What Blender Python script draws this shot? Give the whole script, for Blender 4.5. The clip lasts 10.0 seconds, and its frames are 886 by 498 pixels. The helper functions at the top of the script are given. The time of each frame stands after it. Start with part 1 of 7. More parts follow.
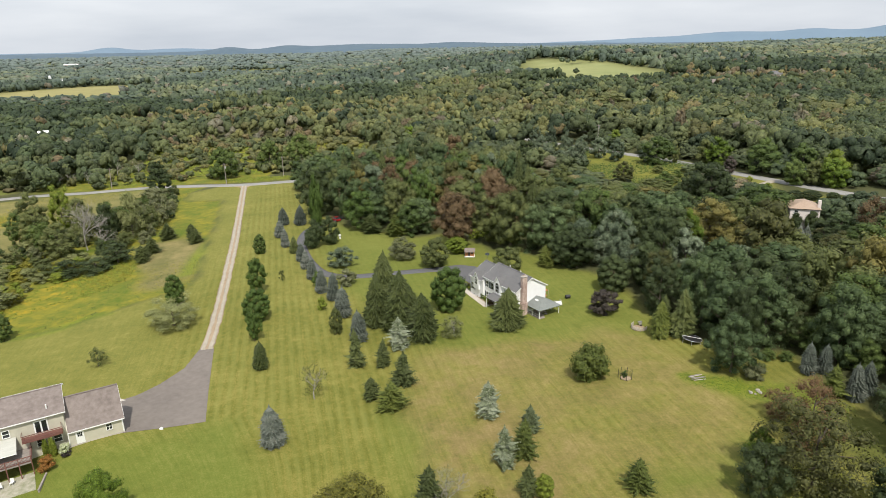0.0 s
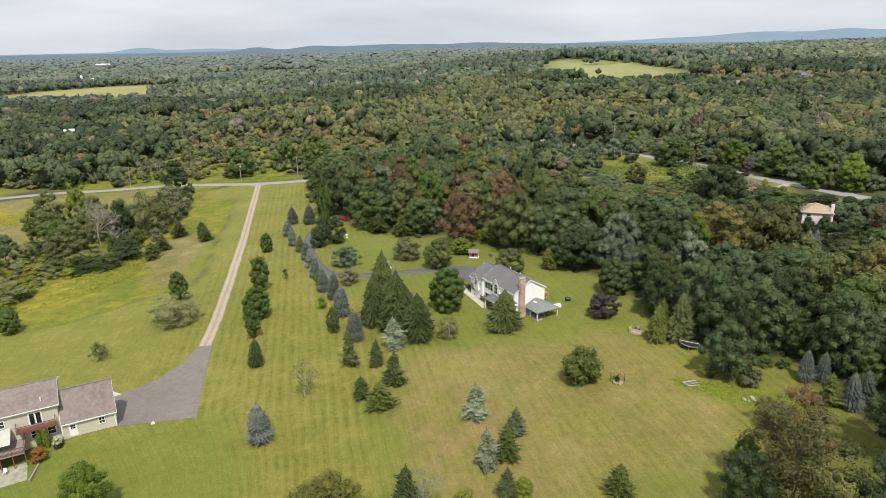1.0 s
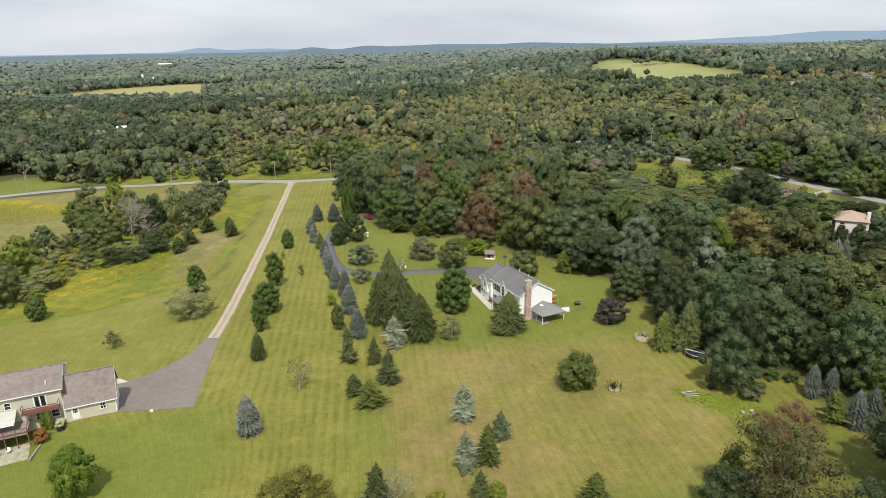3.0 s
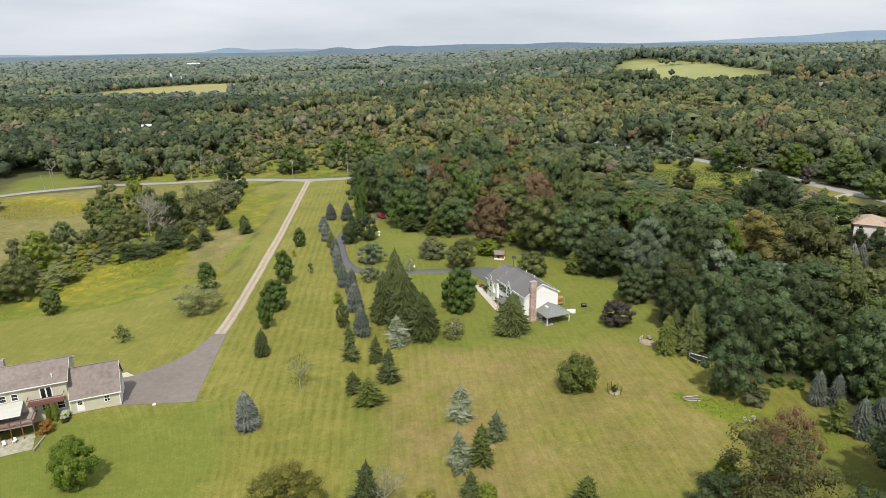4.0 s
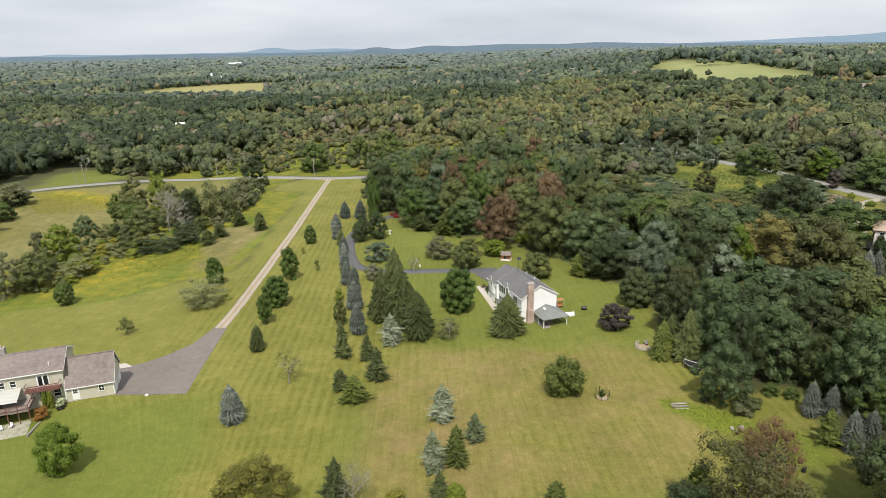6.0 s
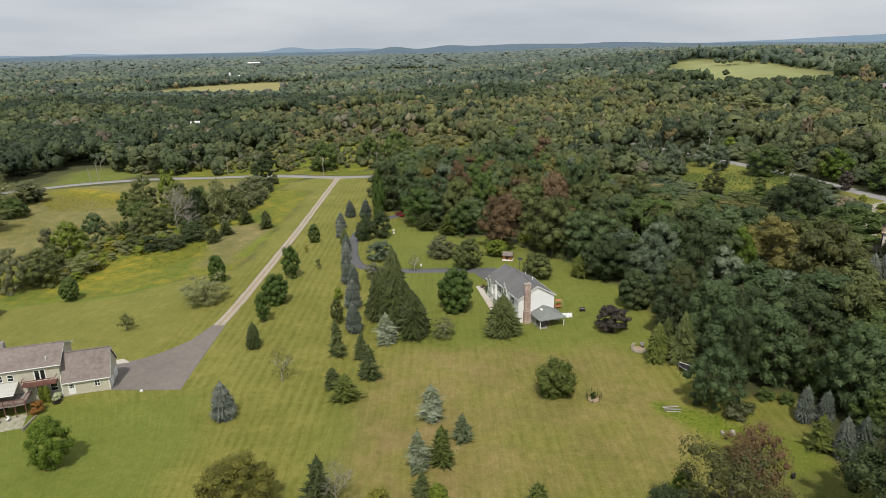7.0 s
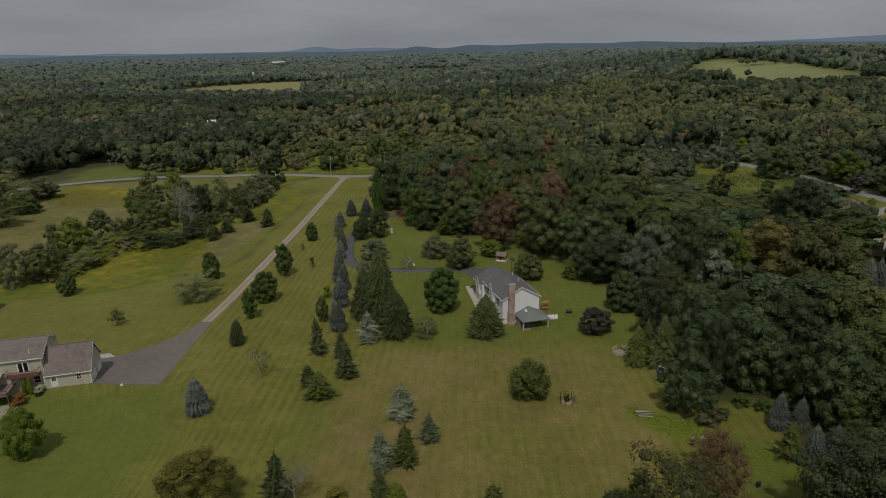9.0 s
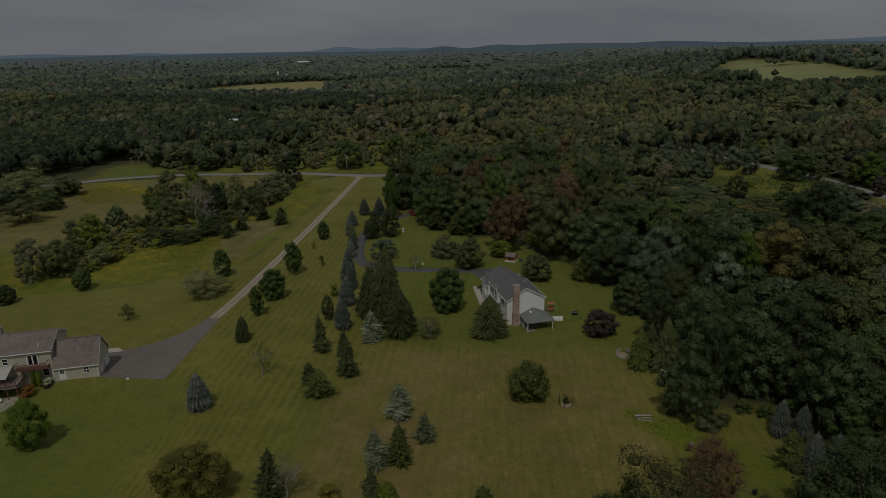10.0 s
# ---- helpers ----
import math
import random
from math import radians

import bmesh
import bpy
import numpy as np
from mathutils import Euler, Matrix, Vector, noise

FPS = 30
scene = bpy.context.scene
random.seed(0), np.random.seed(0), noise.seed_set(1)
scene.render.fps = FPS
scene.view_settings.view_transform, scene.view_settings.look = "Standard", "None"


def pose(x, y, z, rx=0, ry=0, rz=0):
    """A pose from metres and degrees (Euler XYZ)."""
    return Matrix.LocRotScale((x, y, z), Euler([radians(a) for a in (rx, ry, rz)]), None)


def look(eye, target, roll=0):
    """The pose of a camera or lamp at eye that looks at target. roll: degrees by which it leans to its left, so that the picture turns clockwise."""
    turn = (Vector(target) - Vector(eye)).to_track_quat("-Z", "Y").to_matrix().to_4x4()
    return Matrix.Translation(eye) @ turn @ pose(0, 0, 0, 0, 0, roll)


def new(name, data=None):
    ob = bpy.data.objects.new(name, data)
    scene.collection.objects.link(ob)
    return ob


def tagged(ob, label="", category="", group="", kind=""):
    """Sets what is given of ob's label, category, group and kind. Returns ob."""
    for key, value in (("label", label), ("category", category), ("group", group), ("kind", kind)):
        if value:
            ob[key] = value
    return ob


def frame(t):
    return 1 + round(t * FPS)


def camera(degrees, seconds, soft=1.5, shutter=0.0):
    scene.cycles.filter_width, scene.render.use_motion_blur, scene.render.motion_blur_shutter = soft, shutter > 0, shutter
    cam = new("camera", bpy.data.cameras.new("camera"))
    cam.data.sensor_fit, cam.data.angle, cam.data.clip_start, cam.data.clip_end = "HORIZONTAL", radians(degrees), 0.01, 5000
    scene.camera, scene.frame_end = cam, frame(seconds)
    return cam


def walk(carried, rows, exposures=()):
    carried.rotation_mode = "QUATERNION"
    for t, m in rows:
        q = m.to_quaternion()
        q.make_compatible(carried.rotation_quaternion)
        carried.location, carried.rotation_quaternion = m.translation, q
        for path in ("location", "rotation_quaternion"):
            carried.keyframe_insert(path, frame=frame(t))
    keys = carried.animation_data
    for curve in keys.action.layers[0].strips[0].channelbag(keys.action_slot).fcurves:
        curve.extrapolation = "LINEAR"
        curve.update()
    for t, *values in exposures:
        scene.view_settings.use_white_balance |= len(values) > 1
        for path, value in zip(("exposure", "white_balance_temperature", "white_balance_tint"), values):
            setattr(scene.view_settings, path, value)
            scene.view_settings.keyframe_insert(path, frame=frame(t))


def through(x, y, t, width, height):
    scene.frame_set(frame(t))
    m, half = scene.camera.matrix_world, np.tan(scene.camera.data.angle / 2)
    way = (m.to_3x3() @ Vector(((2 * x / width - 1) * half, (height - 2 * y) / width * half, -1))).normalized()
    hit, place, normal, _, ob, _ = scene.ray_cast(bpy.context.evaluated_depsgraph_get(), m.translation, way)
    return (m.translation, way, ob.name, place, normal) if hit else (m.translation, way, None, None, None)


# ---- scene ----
cam = camera(69.5, 10.0, soft=0.55)
PATH = [
    (0, (-19.928, 0.444, 57.459), (-19.657, 2.329, 56.849), -1.1),
    (0.5, (-17.115, 0.018, 57.488), (-16.88, 1.909, 56.879), -1.1),
    (1, (-14.292, -0.325, 57.477), (-14.095, 1.57, 56.869), -1.1),
    (1.5, (-11.76, -0.553, 57.467), (-11.601, 1.346, 56.86), -1.1),
    (2, (-9.372, -0.698, 57.407), (-9.251, 1.204, 56.8), -1.1),
    (2.5, (-7.139, -0.845, 57.368), (-7.055, 1.059, 56.762), -1.1),
    (4, (-0.981, -0.937, 57.203), (-1.009, 0.97, 56.599), -1.1),
    (4.5, (1.05, -0.859, 57.159), (0.991, 1.047, 56.556), -1.1),
    (5, (3.103, -0.79, 57.107), (3.017, 1.115, 56.504), -1.1),
    (5.5, (5.208, -0.67, 57.006), (5.095, 1.234, 56.404), -1.1),
    (7, (11.574, -0.041, 56.837), (11.382, 1.857, 56.235), -1.1),
    (7.5, (13.7, 0.26, 56.748), (13.485, 2.156, 56.147), -1.1),
    (8, (15.747, 0.496, 56.738), (15.519, 2.389, 56.137), -1.1),
    (8.5, (17.719, 0.724, 56.693), (17.476, 2.616, 56.092), -1.1),
    (9, (19.756, 1.044, 56.682), (19.493, 2.934, 56.08), -1.1),
    (9.5, (21.718, 1.331, 56.665), (21.418, 3.214, 56.063), -1.1),
    (10, (23.522, 1.656, 56.629), (23.189, 3.534, 56.028), -1.1),
]
FADE = [(0, 0.28), (5.7, 0.28), (6.3, 0.27), (7, -0.06), (7.5, -0.33), (8, -0.60), (8.5, -0.94), (9, -1.32), (9.5, -1.74), (10, -2.2)]
walk(cam, [(t, look(e, g, r)) for t, e, g, r in PATH], FADE)

# ---------------------------------------------------------------- sky and sun
SUN_AZ, SUN_EL = math.atan2(0.04, -1.0), radians(56)
world = bpy.data.worlds.new("world")
scene.world = world
world.use_nodes = True
wn, wl = world.node_tree.nodes, world.node_tree.links
bg = wn["Background"]
sky = wn.new("ShaderNodeTexSky")
sky.sky_type, sky.sun_disc = "NISHITA", False
sky.sun_elevation, sky.sun_rotation = SUN_EL, SUN_AZ % (2 * math.pi)
sky.air_density, sky.dust_density = 1.0, 3.0
coord = wn.new("ShaderNodeTexCoord")
stretch = wn.new("ShaderNodeMapping")
stretch.inputs["Scale"].default_value = (1.0, 1.0, 6.0)
cloud = wn.new("ShaderNodeTexNoise")
cloud.inputs["Scale"].default_value, cloud.inputs["Detail"].default_value = 2.2, 7
cover = wn.new("ShaderNodeValToRGB")
cover.color_ramp.elements[0].position, cover.color_ramp.elements[0].color = 0.30, (5.0, 5.45, 6.1, 1)
cover.color_ramp.elements[1].position, cover.color_ramp.elements[1].color = 0.72, (7.7, 7.95, 8.3, 1)
veil = wn.new("ShaderNodeMixRGB")
veil.inputs[0].default_value = 0.88
wl.new(coord.outputs["Generated"], stretch.inputs["Vector"])
wl.new(stretch.outputs["Vector"], cloud.inputs["Vector"])
wl.new(cloud.outputs["Fac"], cover.inputs["Fac"])
wl.new(sky.outputs["Color"], veil.inputs[1])
wl.new(cover.outputs["Color"], veil.inputs[2])
wl.new(veil.outputs["Color"], bg.inputs["Color"])
bg.inputs["Strength"].default_value = 0.103

sun = new("sun", bpy.data.lights.new("sun", "SUN"))
sun.data.energy, sun.data.angle, sun.data.color = 3.5, radians(2.0), (1.0, 0.95, 0.86)
sun.matrix_world = look((100 * math.sin(SUN_AZ) * math.cos(SUN_EL), 100 * math.cos(SUN_AZ) * math.cos(SUN_EL), 100 * math.sin(SUN_EL)), (0, 0, 0))


# ---------------------------------------------------------------- materials
class Nodes:
    """A node material under construction."""

    def __init__(self, name, rough=0.8, metal=0.0):
        self.m = bpy.data.materials.new(name)
        self.m.use_nodes = True
        self.t = self.m.node_tree
        self.b = self.t.nodes["Principled BSDF"]
        self.b.inputs["Roughness"].default_value, self.b.inputs["Metallic"].default_value = rough, metal
        self.tc = None

    def add(self, kind, **values):
        n = self.t.nodes.new(kind)
        for k, v in values.items():
            n.inputs[k].default_value = v
        return n

    def link(self, a, b):
        self.t.links.new(a, b)

    def place(self):
        if self.tc is None:
            self.tc = self.add("ShaderNodeTexCoord")
        return self.tc.outputs["Object"]

    def noise(self, scale, detail=4, rough=0.55, stretch=None):
        n = self.add("ShaderNodeTexNoise", Scale=scale, Detail=detail, Roughness=rough)
        v = self.place()
        if stretch:
            mp = self.add("ShaderNodeMapping", Scale=stretch)
            self.link(v, mp.inputs["Vector"])
            v = mp.outputs["Vector"]
        self.link(v, n.inputs["Vector"])
        return n.outputs["Fac"]

    def ramp(self, fac, *stops):
        r = self.add("ShaderNodeValToRGB")
        e = r.color_ramp.elements
        while len(e) < len(stops):
            e.new(0.5)
        for k, (p, c) in zip(e, stops):
            k.position, k.color = p, (*c, 1)
        self.link(fac, r.inputs["Fac"])
        return r.outputs["Color"]

    def math(self, op, a, b=None):
        n = self.add("ShaderNodeMath")
        n.operation = op
        for i, v in enumerate((a, b)):
            if v is None:
                continue
            if isinstance(v, (int, float)):
                n.inputs[i].default_value = v
            else:
                self.link(v, n.inputs[i])
        return n.outputs["Value"]

    def mix(self, fac, a, b, how="MIX"):
        n = self.add("ShaderNodeMixRGB")
        n.blend_type = how
        for i, v in enumerate((fac, a, b)):
            if isinstance(v, (int, float)):
                n.inputs[i].default_value = v
            elif isinstance(v, tuple):
                n.inputs[i].default_value = (*v, 1)
            else:
                self.link(v, n.inputs[i])
        return n.outputs["Color"]

    def attr(self, name):
        n = self.add("ShaderNodeAttribute")
        n.attribute_name = name
        return n.outputs["Fac"]

    def bump(self, height, strength, distance):
        n = self.add("ShaderNodeBump", Strength=strength, Distance=distance)
        self.link(height, n.inputs["Height"])
        self.link(n.outputs["Normal"], self.b.inputs["Normal"])

    def done(self, color):
        if isinstance(color, tuple):
            self.b.inputs["Base Color"].default_value = (*color, 1)
        else:
            self.link(color, self.b.inputs["Base Color"])
        return self.m


def plain(name, a, b, scale=6.0, rough=0.7, metal=0.0, bump=0.2, depth=0.01, stretch=None):
    """Two tones of one surface, mottled at two sizes."""
    n = Nodes(name, rough, metal)
    f = n.math("ADD", n.math("MULTIPLY", n.noise(scale, 5, stretch=stretch), 0.6), n.math("MULTIPLY", n.noise(scale * 0.12, 3, stretch=stretch), 0.4))
    n.bump(n.noise(scale * 4, 3), bump, depth)
    return n.done(n.ramp(f, (0.32, a), (0.68, b)))


def leaf_material(name, dark, mid, light, through=0.28, tinted=False, pale=0.0, mottle=4.2, grain=1.0):
    """Leaves: each one differs a little, each plant differs a little more."""
    n = Nodes(name, 0.6)
    geo = n.add("ShaderNodeNewGeometry")
    f = geo.outputs["Random Per Island"]
    if not tinted:
        info = n.add("ShaderNodeObjectInfo")
        f = n.math("ADD", n.math("MULTIPLY", f, 0.5), n.math("MULTIPLY", info.outputs["Random"], 0.5))
    col = n.ramp(f, (0.0, dark), (0.5, mid), (1.0, light))
    if tinted:
        kind = n.ramp(n.attr("tint"), (0.0, (0.033, 0.052, 0.034)), (0.22, (0.066, 0.093, 0.050)), (0.50, (0.126, 0.146, 0.067)),
                      (0.74, (0.205, 0.195, 0.078)), (0.86, (0.165, 0.118, 0.076)), (1.0, (0.21, 0.20, 0.160)))
        col = n.mix(0.86, col, kind)
        col = n.mix(1.0, col, n.ramp(n.attr("tone"), (0.0, (0.70, 0.72, 0.74)), (1.0, (1.35, 1.32, 1.22))), "MULTIPLY")
        # pale blends a blue-grey into the leaf colour, painted distance haze
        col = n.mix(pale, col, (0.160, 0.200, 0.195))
    lo, hi = ((0.42, 0.43, 0.47), (1.8, 1.7, 1.5)) if tinted else ((0.42, 0.43, 0.47), (1.7, 1.62, 1.4))
    lo, hi = tuple(1 - grain * (1 - k) for k in lo), tuple(1 + grain * (k - 1) for k in hi)
    speck = n.ramp(n.noise(mottle, 3, 0.7), (0.30, lo), (0.51, (1.0, 1.0, 1.0)), (0.70, hi))
    col = n.mix(1.0, col, speck, "MULTIPLY")
    n.bump(n.noise(mottle * 0.7, 3, 0.7), 0.9 * grain, 0.6 / mottle)
    n.b.inputs["Specular IOR Level"].default_value = 0.25
    n.done(col)
    tr = n.add("ShaderNodeBsdfTranslucent")
    n.link(n.mix(1.0, col, (1.0, 1.0, 0.55), "MULTIPLY"), tr.inputs["Color"])
    mx = n.add("ShaderNodeMixShader", Fac=through)
    n.link(n.b.outputs[0], mx.inputs[1])
    n.link(tr.outputs[0], mx.inputs[2])
    n.link(mx.outputs[0], n.t.nodes["Material Output"].inputs["Surface"])
    return n.m


LEAF = {
    "green": leaf_material("green_leaves", (0.050, 0.082, 0.023), (0.096, 0.140, 0.037), (0.162, 0.212, 0.056)),
    "maple": leaf_material("fresh_green_leaves", (0.048, 0.084, 0.020), (0.090, 0.143, 0.032), (0.152, 0.215, 0.050)),
    "lime": leaf_material("yellow_green_maple_leaves", (0.062, 0.108, 0.014), (0.120, 0.182, 0.022), (0.20, 0.27, 0.038)),
    "amber": leaf_material("olive_yellow_leaves", (0.100, 0.106, 0.020), (0.175, 0.168, 0.032), (0.275, 0.250, 0.048)),
    "bronze": leaf_material("browning_olive_leaves", (0.052, 0.060, 0.020), (0.086, 0.093, 0.031), (0.138, 0.136, 0.046)),
    "flower": leaf_material("white_flower_heads", (0.20, 0.28, 0.08), (0.52, 0.56, 0.36), (0.74, 0.74, 0.64), grain=0.4),
    "dark": leaf_material("dark_green_leaves", (0.036, 0.053, 0.021), (0.060, 0.084, 0.032), (0.098, 0.129, 0.050)),
    "bright": leaf_material("bright_green_leaves", (0.115, 0.168, 0.024), (0.20, 0.250, 0.036), (0.30, 0.34, 0.05)),
    "olive": leaf_material("olive_leaves", (0.068, 0.086, 0.028), (0.120, 0.142, 0.048), (0.190, 0.208, 0.074)),
    "gold": leaf_material("yellowing_leaves", (0.150, 0.150, 0.026), (0.25, 0.24, 0.038), (0.36, 0.325, 0.052)),
    "rust": leaf_material("reddish_brown_leaves", (0.090, 0.066, 0.035), (0.148, 0.102, 0.054), (0.215, 0.148, 0.078)),
    "russet": leaf_material("russet_leaves", (0.098, 0.062, 0.034), (0.165, 0.102, 0.056), (0.24, 0.155, 0.085)),
    "plum": leaf_material("dark_purple_leaves", (0.040, 0.036, 0.032), (0.075, 0.064, 0.056), (0.120, 0.098, 0.086)),
    "silver": leaf_material("silvery_green_leaves", (0.070, 0.098, 0.060), (0.135, 0.175, 0.110), (0.215, 0.255, 0.170)),
    "grey": leaf_material("grey_green_leaves", (0.092, 0.104, 0.05), (0.165, 0.178, 0.09), (0.255, 0.265, 0.145)),
    "blue": leaf_material("blue_needles", (0.046, 0.060, 0.046), (0.100, 0.117, 0.095), (0.225, 0.242, 0.210), 0.08, grain=0.6),
    "needle": leaf_material("dark_green_needles", (0.040, 0.055, 0.016), (0.072, 0.090, 0.027), (0.122, 0.142, 0.046), 0.08, grain=0.6),
    "pale": leaf_material("pale_frosted_needles", (0.072, 0.092, 0.038), (0.125, 0.152, 0.078), (0.34, 0.37, 0.275), 0.08, grain=0.6),
    "moss": leaf_material("yellow_green_needles", (0.060, 0.080, 0.016), (0.106, 0.130, 0.026), (0.178, 0.198, 0.046), 0.12, grain=0.6),
    "teal": leaf_material("blue_green_leaves", (0.046, 0.075, 0.031), (0.086, 0.127, 0.051), (0.142, 0.192, 0.082)),
    "ochre": leaf_material("brownish_yellow_leaves", (0.094, 0.092, 0.027), (0.156, 0.142, 0.042), (0.232, 0.205, 0.062)),
    "straw": leaf_material("pale_yellow_green_leaves", (0.140, 0.158, 0.062), (0.225, 0.245, 0.100), (0.330, 0.345, 0.160), 0.3),
    "orange": leaf_material("orange_leaves", (0.203, 0.104, 0.029), (0.362, 0.174, 0.046), (0.493, 0.290, 0.087)),
}
WOODS = leaf_material("woodland_leaves", (0.040, 0.064, 0.026), (0.100, 0.140, 0.050), (0.20, 0.24, 0.088), 0.28, True, 0.0, 1.5)
# farther woods: more haze painted into the leaf colour, less mottling
WOODS_LIGHT_HAZE = leaf_material("far_hazed_leaves", (0.040, 0.064, 0.026), (0.100, 0.140, 0.050), (0.20, 0.24, 0.088), 0.1, True, 0.18, 0.5, 0.6)
WOODS_MID_HAZE = leaf_material("mid_hazed_leaves", (0.05, 0.075, 0.04), (0.100, 0.140, 0.065), (0.18, 0.22, 0.10), 0.1, True, 0.35, 0.3, 0.5)
WOODS_HAZE = leaf_material("distant_hazed_leaves", (0.06, 0.085, 0.05), (0.100, 0.140, 0.080), (0.17, 0.21, 0.12), 0.1, True, 0.56, 0.16, 0.4)
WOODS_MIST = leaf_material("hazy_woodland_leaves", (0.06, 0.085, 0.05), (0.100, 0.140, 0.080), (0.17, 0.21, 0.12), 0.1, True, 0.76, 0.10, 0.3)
BARK = plain("bark", (0.07, 0.055, 0.042), (0.16, 0.13, 0.10), 9, 0.9, bump=0.7, depth=0.03, stretch=(1, 1, 0.2))
PALE_BARK = plain("pale_grey_bark", (0.22, 0.20, 0.17), (0.42, 0.39, 0.35), 9, 0.9, bump=0.5, depth=0.02, stretch=(1, 1, 0.3))
WHITE_BARK = plain("white_birch_bark", (0.45, 0.43, 0.40), (0.75, 0.73, 0.70), 9, 0.8, bump=0.3)
ASPHALT = plain("worn_grey_asphalt", (0.145, 0.124, 0.109), (0.206, 0.179, 0.156), 0.9, 0.9, bump=0.3)
DARK_ASPHALT = plain("dark_asphalt", (0.085, 0.085, 0.09), (0.125, 0.123, 0.125), 2.5, 0.85, bump=0.3)
ROAD = plain("pale_road_asphalt", (0.225, 0.22, 0.205), (0.31, 0.30, 0.28), 1.2, 0.9, bump=0.3)
GRAVEL = plain("pale_gravel", (0.29, 0.255, 0.20), (0.44, 0.39, 0.31), 5, 0.95, bump=0.8, depth=0.03)
PATIO = plain("grassy_patio_stone", (0.13, 0.15, 0.05), (0.46, 0.42, 0.36), 1.1, 0.95, bump=0.4)
CONCRETE = plain("pale_concrete", (0.40, 0.36, 0.31), (0.55, 0.50, 0.44), 3, 0.9, bump=0.3)
SIDING_WHITE = plain("white_vinyl_siding", (0.80, 0.80, 0.80), (0.87, 0.87, 0.87), 1.2, 0.5, bump=0.05)
SIDING_CREAM = plain("cream_vinyl_siding", (0.46, 0.44, 0.35), (0.54, 0.51, 0.42), 1.2, 0.55, bump=0.05)
TRIM = plain("white_trim_paint", (0.74, 0.74, 0.72), (0.82, 0.82, 0.80), 4, 0.5, bump=0.05)
SHINGLE_GREY = plain("grey_shingles", (0.112, 0.110, 0.112), (0.165, 0.162, 0.162), 3.0, 0.9, bump=0.5, depth=0.02)
SHINGLE_TAUPE = plain("weathered_taupe_shingles", (0.145, 0.118, 0.105), (0.255, 0.215, 0.195), 1.6, 0.9, bump=0.5, depth=0.02)
SHINGLE_GREEN = plain("grey_green_shingles", (0.15, 0.165, 0.155), (0.22, 0.235, 0.22), 3.0, 0.9, bump=0.5, depth=0.02)
SHINGLE_TAN = plain("tan_shingles", (0.30, 0.22, 0.16), (0.42, 0.32, 0.245), 3.0, 0.9, bump=0.5, depth=0.02)
BRICK = plain("red_brown_brick", (0.17, 0.09, 0.07), (0.66, 0.53, 0.46), 5.5, 0.9, bump=0.5, depth=0.02)
MORTAR = plain("pale_mortar", (0.32, 0.29, 0.26), (0.42, 0.39, 0.35), 9.0, 0.95)
WOOD_GREY = plain("weathered_grey_wood", (0.20, 0.175, 0.155), (0.34, 0.30, 0.27), 5.0, 0.85, stretch=(1, 6, 1))
WOOD_RED = plain("red_brown_stained_wood", (0.13, 0.052, 0.042), (0.21, 0.095, 0.075), 5.0, 0.7)
WOOD_ORANGE = plain("orange_cedar_wood", (0.32, 0.13, 0.055), (0.48, 0.22, 0.10), 5.0, 0.7)
POLE_WOOD = plain("utility_pole_wood", (0.22, 0.19, 0.16), (0.36, 0.32, 0.28), 5.0, 0.9, stretch=(4, 4, 0.4))
GALVANISED = plain("galvanised_metal", (0.42, 0.43, 0.44), (0.56, 0.57, 0.58), 6.0, 0.45, 0.6)
BLACK = plain("black_plastic", (0.012, 0.012, 0.013), (0.03, 0.03, 0.032), 6.0, 0.5)
CLOTH_WHITE = plain("white_canvas", (0.62, 0.62, 0.60), (0.76, 0.76, 0.74), 4.0, 0.8)
CANVAS = plain("grey_striped_canvas", (0.40, 0.40, 0.36), (0.52, 0.52, 0.47), 4.0, 0.85, stretch=(1, 8, 1))
STONE = plain("grey_fieldstone", (0.24, 0.22, 0.20), (0.42, 0.39, 0.35), 5.0, 0.9, bump=0.6, depth=0.03)
SOIL = plain("bare_tan_soil", (0.26, 0.19, 0.12), (0.40, 0.31, 0.21), 4.0, 0.95)
RED_PAINT = plain("red_car_paint", (0.24, 0.012, 0.015), (0.32, 0.016, 0.02), 3.0, 0.25, bump=0.0)
SHUTTER = plain("dark_shutter_paint", (0.05, 0.065, 0.075), (0.08, 0.10, 0.11), 4.0, 0.5)
PLASTER = plain("pale_pink_siding", (0.66, 0.60, 0.56), (0.76, 0.70, 0.66), 2.0, 0.7)
# backdrop hills: the blue is distance haze put into the base colour
HAZE_GREEN = plain("distant_hazed_hills", (0.072, 0.112, 0.150), (0.102, 0.146, 0.184), 0.012, 1.0, bump=0.0)
HAZE_BLUE = plain("far_hazed_hills", (0.140, 0.205, 0.275), (0.165, 0.230, 0.295), 0.004, 1.0, bump=0.0)


def glass_material():
    n = Nodes("dark_window_glass", 0.06)
    n.b.inputs["Specular IOR Level"].default_value = 0.6
    return n.done(n.ramp(n.noise(0.8, 2), (0.3, (0.012, 0.014, 0.016)), (0.7, (0.035, 0.04, 0.045))))


GLASS = glass_material()


